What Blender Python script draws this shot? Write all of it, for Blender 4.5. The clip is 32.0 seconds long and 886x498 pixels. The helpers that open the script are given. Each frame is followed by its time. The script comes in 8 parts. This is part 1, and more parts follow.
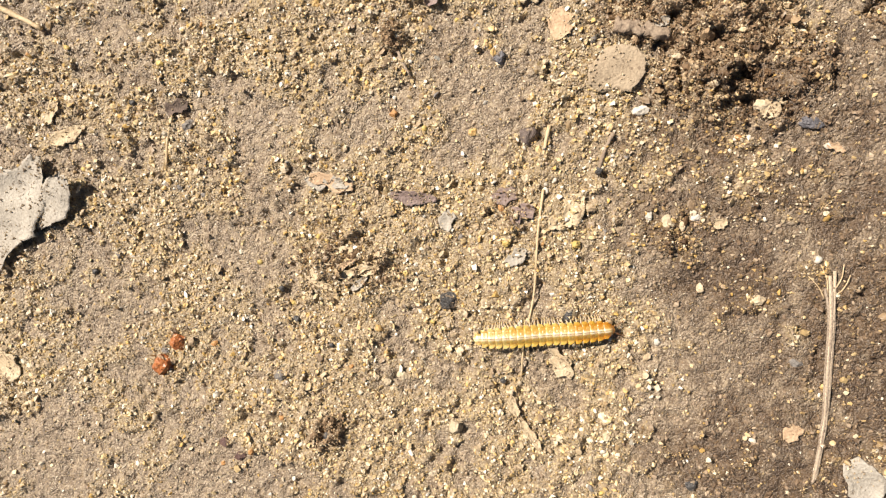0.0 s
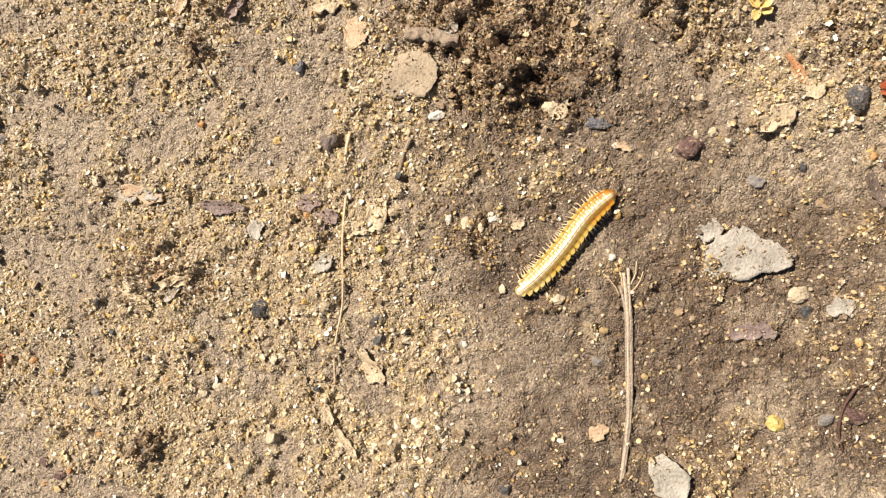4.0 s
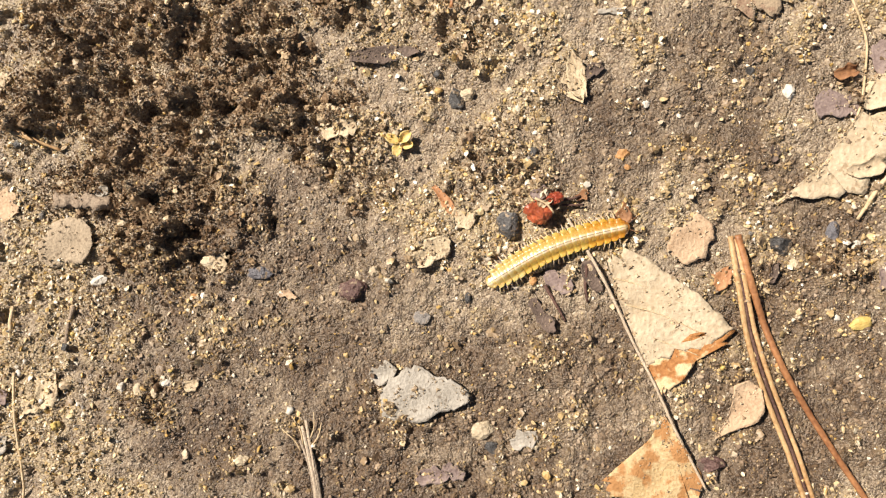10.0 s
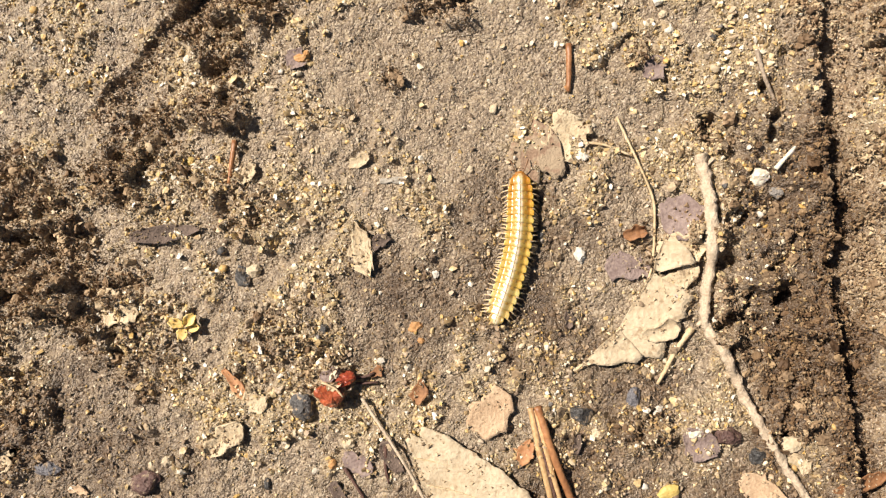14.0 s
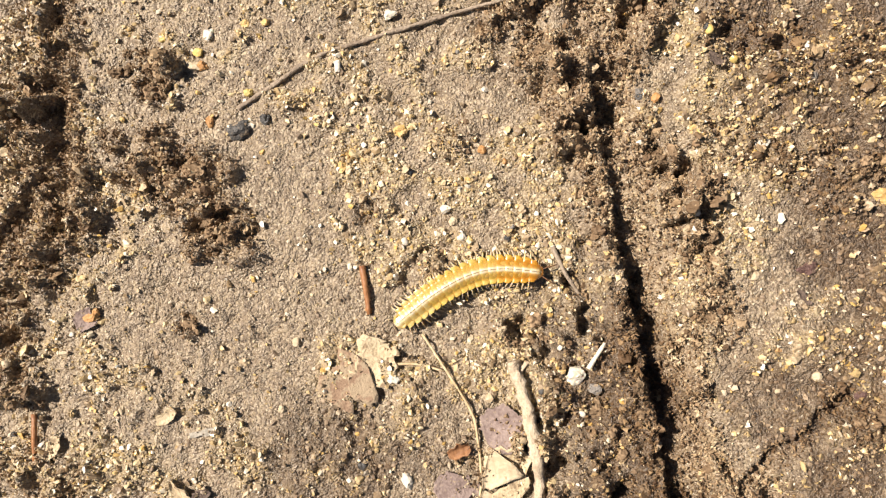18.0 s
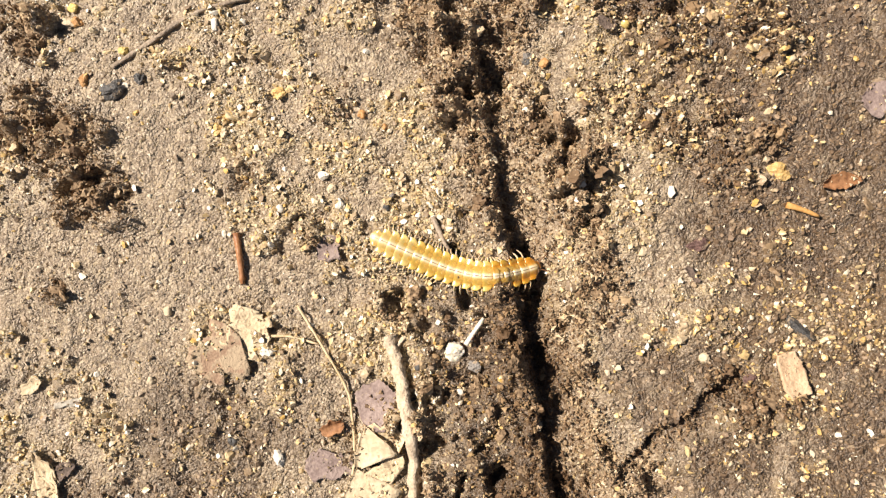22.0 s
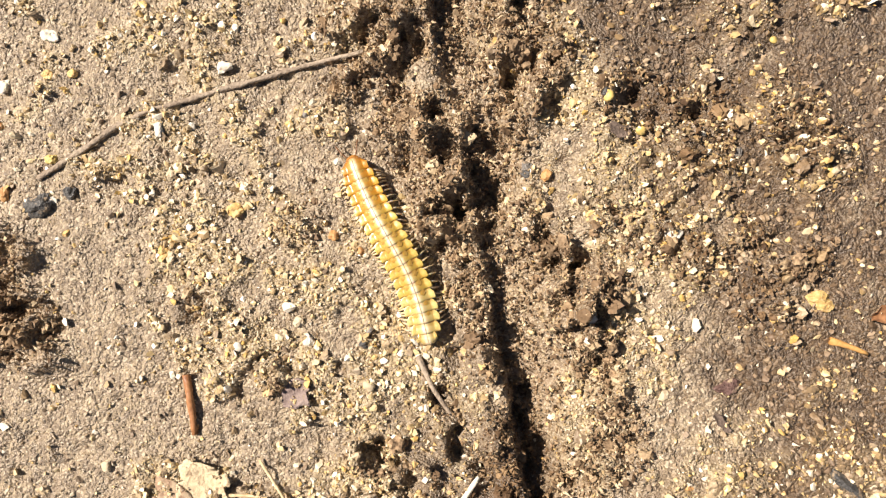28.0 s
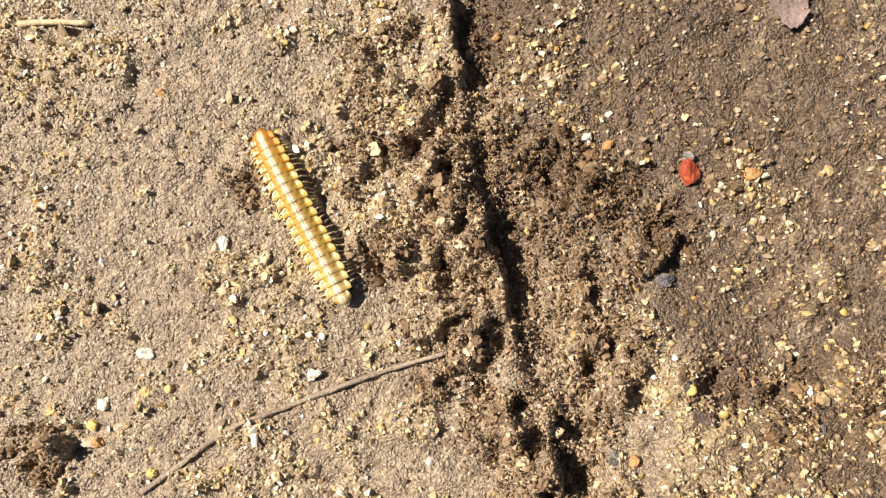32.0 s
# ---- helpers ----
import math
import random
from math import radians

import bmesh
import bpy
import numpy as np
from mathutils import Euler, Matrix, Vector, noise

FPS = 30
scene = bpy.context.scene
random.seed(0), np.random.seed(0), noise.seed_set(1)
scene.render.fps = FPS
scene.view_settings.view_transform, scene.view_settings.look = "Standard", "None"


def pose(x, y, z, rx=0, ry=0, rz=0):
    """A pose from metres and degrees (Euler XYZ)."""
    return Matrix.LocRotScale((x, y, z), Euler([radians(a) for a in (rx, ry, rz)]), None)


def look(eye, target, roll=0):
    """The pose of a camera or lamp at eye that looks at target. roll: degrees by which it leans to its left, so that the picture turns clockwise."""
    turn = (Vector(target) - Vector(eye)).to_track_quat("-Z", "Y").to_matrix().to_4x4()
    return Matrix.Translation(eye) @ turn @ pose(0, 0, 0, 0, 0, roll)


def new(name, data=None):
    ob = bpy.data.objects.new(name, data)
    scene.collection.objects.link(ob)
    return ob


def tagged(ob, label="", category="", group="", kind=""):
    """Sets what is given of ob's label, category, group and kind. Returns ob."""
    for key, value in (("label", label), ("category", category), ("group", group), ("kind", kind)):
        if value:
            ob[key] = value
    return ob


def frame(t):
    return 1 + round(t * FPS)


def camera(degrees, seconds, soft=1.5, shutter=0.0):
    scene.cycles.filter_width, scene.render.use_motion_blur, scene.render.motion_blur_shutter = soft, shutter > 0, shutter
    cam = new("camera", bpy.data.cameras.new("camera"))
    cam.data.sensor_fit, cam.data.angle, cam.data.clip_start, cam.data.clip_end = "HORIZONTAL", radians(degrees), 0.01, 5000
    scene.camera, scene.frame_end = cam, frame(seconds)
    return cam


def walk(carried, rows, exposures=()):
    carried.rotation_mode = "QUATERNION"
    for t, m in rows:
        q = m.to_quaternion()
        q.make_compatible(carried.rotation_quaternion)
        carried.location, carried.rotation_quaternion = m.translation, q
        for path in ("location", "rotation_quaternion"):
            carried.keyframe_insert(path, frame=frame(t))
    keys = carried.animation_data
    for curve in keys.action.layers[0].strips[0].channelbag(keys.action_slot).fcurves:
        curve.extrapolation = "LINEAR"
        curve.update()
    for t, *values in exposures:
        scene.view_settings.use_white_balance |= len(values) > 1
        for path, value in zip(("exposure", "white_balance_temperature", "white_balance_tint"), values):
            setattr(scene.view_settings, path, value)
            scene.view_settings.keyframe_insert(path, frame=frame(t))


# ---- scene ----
MM = 0.001
cam = camera(62, 32.0, soft=1.25)
PATH = [
    (0, 16.95, 7.11, 145.48, -6.701, 8.695, 6.395),
    (0.5, 20.93, 2.63, 150.06, -6.672, 8.870, 5.513),
    (1, 22.94, 4.04, 146.98, -6.903, 7.980, 5.550),
    (1.5, 25.86, 2.98, 144.01, -5.871, 7.552, 6.049),
    (2, 33.41, 1.01, 143.95, -5.630, 7.361, 6.777),
    (2.5, 38.24, 3.25, 145.13, -6.168, 7.366, 6.341),
    (3, 41.01, 4.14, 143.53, -5.792, 7.181, 6.125),
    (3.5, 45.56, 2.99, 143.16, -5.090, 6.923, 6.087),
    (5.5, 71.10, 9.39, 136.53, 0.147, 9.058, 0.125),
    (6, 76.05, 6.82, 135.29, 0.249, 7.667, -0.274),
    (6.5, 84.98, 3.24, 133.17, 0.101, 6.962, -0.257),
    (7, 89.59, 7.58, 132.82, -0.235, 7.098, -0.498),
    (7.5, 93.20, 10.54, 133.04, -0.179, 7.115, -0.583),
    (8, 95.08, 12.12, 131.93, -0.573, 6.489, -0.564),
    (8.5, 96.45, 12.08, 130.58, -0.810, 6.246, -0.182),
    (9, 99.40, 11.11, 130.37, -0.222, 6.244, 0.000),
    (9.5, 102.86, 18.62, 129.93, 0.011, 6.000, -0.658),
    (10, 107.85, 23.95, 129.58, -0.432, 5.533, -1.047),
    (10.5, 113.01, 24.07, 128.92, -0.171, 5.364, -1.032),
    (11, 120.35, 23.38, 128.16, -0.475, 5.178, -0.089),
    (11.5, 126.33, 27.25, 127.30, -0.904, 4.745, 0.372),
    (12, 129.85, 31.71, 126.84, -1.698, 4.741, -0.067),
    (12.5, 132.21, 29.78, 123.18, -1.061, 3.569, -0.465),
    (13, 136.38, 33.94, 123.15, -0.417, 3.429, -2.337),
    (13.5, 138.74, 40.40, 122.07, 0.177, 3.820, -3.497),
    (14, 140.03, 48.82, 121.43, 0.907, 3.813, -4.538),
    (14.5, 138.39, 52.53, 120.30, 2.674, 3.205, -5.021),
    (16.5, 150.62, 80.70, 114.10, -3.152, 2.961, -8.870),
    (17, 162.22, 78.50, 115.73, -0.476, 3.746, -11.075),
    (17.5, 167.51, 74.69, 115.99, 0.458, 3.804, -12.622),
    (18, 173.54, 80.24, 115.42, 0.511, 2.856, -13.454),
    (18.5, 174.83, 79.80, 115.42, -0.073, 3.567, -13.622),
    (19, 178.78, 77.94, 114.16, 0.501, 3.345, -13.449),
    (19.5, 183.32, 73.84, 113.63, 0.070, 3.199, -13.150),
    (20, 187.90, 74.46, 111.73, -0.257, 2.674, -13.047),
    (20.5, 188.30, 74.04, 109.94, 0.437, 2.384, -13.063),
    (21, 189.85, 73.99, 110.66, -0.183, 2.682, -13.121),
    (21.5, 189.48, 72.50, 110.66, 0.087, 3.038, -12.736),
    (22, 190.90, 72.14, 109.70, 0.321, 3.151, -12.253),
    (22.5, 191.34, 72.33, 107.14, 1.179, 2.687, -11.849),
    (23, 191.31, 76.32, 102.59, 2.199, 3.052, -11.445),
    (23.5, 191.61, 84.34, 98.34, 1.234, 2.882, -11.579),
    (24, 193.13, 86.46, 96.08, 1.307, 2.686, -11.734),
    (24.5, 194.65, 87.78, 94.62, 1.039, 2.824, -12.684),
    (25, 193.64, 86.14, 94.74, 0.652, 2.806, -12.732),
    (25.5, 192.17, 84.02, 94.36, 0.598, 2.962, -12.294),
    (27.5, 192.68, 86.37, 93.03, 1.177, 1.774, -12.400),
    (28, 193.73, 90.22, 93.81, 0.299, 1.940, -12.771),
    (28.5, 193.40, 94.61, 95.41, 0.415, 1.926, -13.403),
    (29, 196.30, 95.99, 96.22, 1.013, 2.245, -13.894),
    (29.5, 196.92, 100.88, 97.07, 1.389, 1.956, -14.513),
    (30, 198.30, 104.24, 98.94, 1.112, 2.429, -14.994),
    (30.5, 200.01, 110.82, 101.02, 1.975, 3.126, -16.065),
    (31, 198.34, 115.81, 101.67, 2.633, 2.734, -16.916),
    (31.5, 195.17, 122.41, 98.45, 2.823, 2.945, -16.938),
    (32, 193.54, 123.36, 98.40, 3.709, 3.345, -16.969),
]
walk(cam, [(t, pose(x * MM, y * MM, z * MM, rx, ry, rz)) for t, x, y, z, rx, ry, rz in PATH], [(0, 0.69, 6850, 14), (4, 0.70, 6850, 14), (9, 0.66, 6850, 14), (14, 0.65, 6850, 14), (19, 0.80, 6850, 14), (25, 0.88, 6850, 14), (29, 0.95, 6850, 14), (32, 0.80, 6850, 14)])

# ---- daylight: clear sky and one sun, from the side ----
SUN_AZ, SUN_EL = radians(-57), radians(50)
world = bpy.data.worlds.new("sky")
scene.world = world
world.use_nodes = True
wn = world.node_tree
sky = wn.nodes.new("ShaderNodeTexSky")
sky.sky_type, sky.sun_disc = "NISHITA", False
sky.sun_elevation, sky.sun_rotation = SUN_EL, SUN_AZ
wn.links.new(sky.outputs[0], wn.nodes["Background"].inputs[0])
wn.nodes["Background"].inputs[1].default_value = 0.025
sun = new("sun", bpy.data.lights.new("sun", "SUN"))
sun.data.energy, sun.data.angle, sun.data.color = 5.0, radians(0.5), (1.0, 0.94, 0.84)
toward = Vector((math.sin(SUN_AZ) * math.cos(SUN_EL), math.cos(SUN_AZ) * math.cos(SUN_EL), math.sin(SUN_EL)))
sun.matrix_world = look(toward * 3, (0, 0, 0))


# ---- materials ----
def material(name, dark, light, grain=1.0, rough=0.8, bump=0.4, metal=0.0, coat=0.0, through_light=0.0, vary=0.0, streak=(1, 1, 1), spots=None, spec=0.4):
    """A surface with coarse mottling and fine grain (size in mm), relief, and shade that varies from object to object."""
    m = bpy.data.materials.new(name)
    m.use_nodes = True
    nt = m.node_tree
    bs = nt.nodes["Principled BSDF"]
    tc = nt.nodes.new("ShaderNodeTexCoord")
    mp = nt.nodes.new("ShaderNodeMapping")
    mp.inputs["Scale"].default_value = streak
    nt.links.new(tc.outputs["Object"], mp.inputs["Vector"])
    fine, coarse = nt.nodes.new("ShaderNodeTexNoise"), nt.nodes.new("ShaderNodeTexNoise")
    fine.inputs["Scale"].default_value, fine.inputs["Detail"].default_value = 1000 / grain / 0.5, 5
    coarse.inputs["Scale"].default_value, coarse.inputs["Detail"].default_value = 1000 / grain / 5, 3
    for n in (fine, coarse):
        nt.links.new(mp.outputs[0], n.inputs["Vector"])
    add = nt.nodes.new("ShaderNodeMath")
    add.operation = "MULTIPLY_ADD"
    add.inputs[1].default_value = 0.55
    nt.links.new(fine.outputs["Fac"], add.inputs[0])
    half = nt.nodes.new("ShaderNodeMath")
    half.operation = "MULTIPLY"
    half.inputs[1].default_value = 0.45
    nt.links.new(coarse.outputs["Fac"], half.inputs[0])
    nt.links.new(half.outputs[0], add.inputs[2])
    ramp = nt.nodes.new("ShaderNodeValToRGB")
    ramp.color_ramp.elements[0].position, ramp.color_ramp.elements[1].position = 0.33, 0.66
    ramp.color_ramp.elements[0].color, ramp.color_ramp.elements[1].color = (*dark, 1), (*light, 1)
    nt.links.new(add.outputs[0], ramp.inputs[0])
    colour = ramp.outputs[0]
    if spots:
        sp = nt.nodes.new("ShaderNodeTexNoise")
        sp.inputs["Scale"].default_value, sp.inputs["Detail"].default_value = 1000 / spots[1], 6
        nt.links.new(tc.outputs["Object"], sp.inputs["Vector"])
        sr = nt.nodes.new("ShaderNodeValToRGB")
        sr.color_ramp.elements[0].position, sr.color_ramp.elements[1].position = spots[2] - 0.02, spots[2] + 0.07
        nt.links.new(sp.outputs["Fac"], sr.inputs[0])
        mx = nt.nodes.new("ShaderNodeMix")
        mx.data_type = "RGBA"
        nt.links.new(sr.outputs[0], mx.inputs[0])
        nt.links.new(colour, mx.inputs[6])
        mx.inputs[7].default_value = (*spots[0], 1)
        colour = mx.outputs[2]
    if vary:
        oi = nt.nodes.new("ShaderNodeObjectInfo")
        mr = nt.nodes.new("ShaderNodeMapRange")
        mr.inputs["To Min"].default_value, mr.inputs["To Max"].default_value = 1 - vary, 1 + vary
        nt.links.new(oi.outputs["Random"], mr.inputs["Value"])
        hs = nt.nodes.new("ShaderNodeHueSaturation")
        nt.links.new(mr.outputs[0], hs.inputs["Value"])
        nt.links.new(colour, hs.inputs["Color"])
        colour = hs.outputs[0]
    nt.links.new(colour, bs.inputs["Base Color"])
    bs.inputs["Roughness"].default_value, bs.inputs["Metallic"].default_value = rough, metal
    bs.inputs["Coat Weight"].default_value, bs.inputs["Coat Roughness"].default_value = coat, 0.15
    bs.inputs["Specular IOR Level"].default_value = spec
    if through_light:
        bs.inputs["Subsurface Weight"].default_value = through_light
        bs.inputs["Subsurface Radius"].default_value = (0.0012, 0.0008, 0.0003)
        bs.inputs["Subsurface Scale"].default_value = 1.0
    bp = nt.nodes.new("ShaderNodeBump")
    bp.inputs["Strength"].default_value, bp.inputs["Distance"].default_value = min(1, bump * 1.5), 0.0005
    nt.links.new(add.outputs[0], bp.inputs["Height"])
    nt.links.new(bp.outputs[0], bs.inputs["Normal"])
    return m


def grain_material(name, colours, rough=0.42, spec=0.8, darkening=(0.56, 0.49, 0.42)):
    """Loose grains: one colour for each grain out of the ramp, with fine mottling."""
    m = bpy.data.materials.new(name)
    m.use_nodes = True
    nt = m.node_tree
    bs = nt.nodes["Principled BSDF"]
    ge = nt.nodes.new("ShaderNodeNewGeometry")
    ramp = nt.nodes.new("ShaderNodeValToRGB")
    cr = ramp.color_ramp
    while len(cr.elements) < len(colours):
        cr.elements.new(0.5)
    for e, (p, c) in zip(cr.elements, colours):
        e.position, e.color = p, (*c, 1)
    nt.links.new(ge.outputs["Random Per Island"], ramp.inputs[0])
    tc = nt.nodes.new("ShaderNodeTexCoord")
    no = nt.nodes.new("ShaderNodeTexNoise")
    no.inputs["Scale"].default_value, no.inputs["Detail"].default_value = 2600, 3
    nt.links.new(tc.outputs["Object"], no.inputs["Vector"])
    mr = nt.nodes.new("ShaderNodeMapRange")
    mr.inputs["To Min"].default_value, mr.inputs["To Max"].default_value = 0.55, 1.4
    nt.links.new(no.outputs["Fac"], mr.inputs["Value"])
    hs = nt.nodes.new("ShaderNodeHueSaturation")
    nt.links.new(ramp.outputs[0], hs.inputs["Color"])
    nt.links.new(mr.outputs[0], hs.inputs["Value"])
    # grains take the darker tint of the patch they lie in
    dp = nt.nodes.new("ShaderNodeAttribute")
    dp.attribute_name = "dark_soil"
    dm = nt.nodes.new("ShaderNodeMix")
    dm.data_type, dm.blend_type = "RGBA", "MULTIPLY"
    nt.links.new(dp.outputs["Fac"], dm.inputs[0])
    nt.links.new(hs.outputs[0], dm.inputs[6])
    dm.inputs[7].default_value = (*darkening, 1)
    nt.links.new(dm.outputs[2], bs.inputs["Base Color"])
    bs.inputs["Roughness"].default_value = rough
    bs.inputs["Specular IOR Level"].default_value = spec
    bp = nt.nodes.new("ShaderNodeBump")
    bp.inputs["Strength"].default_value, bp.inputs["Distance"].default_value = 0.5, 0.0002
    nt.links.new(no.outputs["Fac"], bp.inputs["Height"])
    nt.links.new(bp.outputs[0], bs.inputs["Normal"])
    return m


def soil_material():
    """Pale trodden crust and darker loose earth, with fine sand set into both."""
    m = bpy.data.materials.new("soil")
    m.use_nodes = True
    nt = m.node_tree
    N, Lk = nt.nodes.new, nt.links.new
    bs = nt.nodes["Principled BSDF"]
    tc = N("ShaderNodeTexCoord")

    def noise_at(mm, detail=4):
        n = N("ShaderNodeTexNoise")
        n.inputs["Scale"].default_value, n.inputs["Detail"].default_value = 1000 / mm, detail
        Lk(tc.outputs["Object"], n.inputs["Vector"])
        return n.outputs["Fac"]

    def ramp(src, *stops):
        r = N("ShaderNodeValToRGB")
        while len(r.color_ramp.elements) < len(stops):
            r.color_ramp.elements.new(0.5)
        for e, (p, c) in zip(r.color_ramp.elements, stops):
            e.position, e.color = p, (*c, 1)
        Lk(src, r.inputs[0])
        return r.outputs[0]

    def mix(fac, a, b, how="MIX"):
        x = N("ShaderNodeMix")
        x.data_type, x.blend_type = "RGBA", how
        for s, v in ((0, fac), (6, a), (7, b)):
            if hasattr(v, "links"):
                Lk(v, x.inputs[s])
            elif s == 0:
                x.inputs[0].default_value = v
            else:
                x.inputs[s].default_value = (*v, 1)
        return x.outputs[2]

    crust = ramp(noise_at(24), (0.3, (0.225, 0.163, 0.103)), (0.5, (0.29, 0.219, 0.146)), (0.7, (0.355, 0.279, 0.193)))
    crust = mix(0.6, crust, ramp(noise_at(1.5, 8), (0.34, (0.12, 0.081, 0.048)), (0.5, (0.29, 0.214, 0.14)), (0.64, (0.52, 0.41, 0.28))))
    loose = ramp(noise_at(1.6, 6), (0.3, (0.125, 0.076, 0.04)), (0.52, (0.285, 0.188, 0.108)), (0.7, (0.45, 0.32, 0.20)))
    at = N("ShaderNodeAttribute")
    at.attribute_name = "loose"
    base = mix(at.outputs["Fac"], crust, loose)
    sa = N("ShaderNodeAttribute")
    sa.attribute_name = "sandy"
    sandy = ramp(noise_at(0.8, 6), (0.34, (0.22, 0.15, 0.07)), (0.5, (0.44, 0.325, 0.165)), (0.66, (0.64, 0.51, 0.30)))
    half = N("ShaderNodeMath")
    half.operation = "MULTIPLY"
    half.inputs[1].default_value = 0.75
    Lk(sa.outputs["Fac"], half.inputs[0])
    base = mix(half.outputs[0], base, sandy)
    vo = N("ShaderNodeTexVoronoi")
    vo.inputs["Scale"].default_value = 1000 / 0.42
    warp = N("ShaderNodeVectorMath")
    warp.operation = "MULTIPLY_ADD"
    wn3 = N("ShaderNodeTexNoise")
    wn3.inputs["Scale"].default_value = 1000 / 0.5
    Lk(tc.outputs["Object"], wn3.inputs["Vector"])
    Lk(wn3.outputs["Color"], warp.inputs[0])
    warp.inputs[1].default_value = (0.0005, 0.0005, 0.0005)
    Lk(tc.outputs["Object"], warp.inputs[2])
    Lk(warp.outputs[0], vo.inputs["Vector"])
    sep = N("ShaderNodeSeparateColor")
    Lk(vo.outputs["Color"], sep.inputs[0])
    speck = ramp(sep.outputs[0], (0.0, (0.06, 0.04, 0.025)), (0.3, (0.17, 0.12, 0.075)), (0.62, (0.24, 0.18, 0.115)), (0.85, (0.42, 0.33, 0.20)), (1.0, (0.62, 0.52, 0.38)))
    base = mix(0.42, base, speck)
    # the soil colour is multiplied down inside the darker patches
    dp = N("ShaderNodeAttribute")
    dp.attribute_name = "dark_soil"
    base = mix(dp.outputs["Fac"], base, (0.39, 0.325, 0.272), "MULTIPLY")
    fleck = ramp(noise_at(0.33, 3), (0.57, (0.0, 0.0, 0.0)), (0.66, (1.0, 1.0, 1.0)))
    base = mix(fleck, base, mix(dp.outputs["Fac"], (0.52, 0.43, 0.32), (0.22, 0.17, 0.12)))
    Lk(base, bs.inputs["Base Color"])
    bs.inputs["Roughness"].default_value = 0.5
    bs.inputs["Specular IOR Level"].default_value = 0.95
    h = N("ShaderNodeMath")
    h.operation = "SUBTRACT"
    fine = N("ShaderNodeMath")
    fine.operation = "MULTIPLY_ADD"
    fine.inputs[1].default_value = 0.55
    Lk(noise_at(0.3, 3), fine.inputs[0])
    Lk(noise_at(0.9, 6), fine.inputs[2])
    Lk(fine.outputs[0], h.inputs[0])
    dv = N("ShaderNodeMath")
    dv.operation = "MULTIPLY"
    dv.inputs[1].default_value = 0.4
    Lk(vo.outputs["Distance"], dv.inputs[0])
    Lk(dv.outputs[0], h.inputs[1])
    cells = N("ShaderNodeTexVoronoi")
    cells.inputs["Scale"].default_value = 1000 / 0.6
    Lk(warp.outputs[0], cells.inputs["Vector"])
    flock = N("ShaderNodeMapRange")
    flock.inputs["From Min"].default_value, flock.inputs["From Max"].default_value = 0.38, 0.62
    flock.inputs["To Min"].default_value, flock.inputs["To Max"].default_value = 0.0, 0.35
    Lk(noise_at(5.0, 3), flock.inputs["Value"])
    crumb = N("ShaderNodeMath")
    crumb.operation = "MULTIPLY"
    Lk(cells.outputs["Distance"], crumb.inputs[0])
    Lk(flock.outputs[0], crumb.inputs[1])
    relief = N("ShaderNodeMath")
    relief.operation = "SUBTRACT"
    Lk(h.outputs[0], relief.inputs[0])
    Lk(crumb.outputs[0], relief.inputs[1])
    b = N("ShaderNodeBump")
    b.inputs["Strength"].default_value, b.inputs["Distance"].default_value = 1.0, 0.0007
    Lk(relief.outputs[0], b.inputs["Height"])
    Lk(b.outputs[0], bs.inputs["Normal"])
    return m


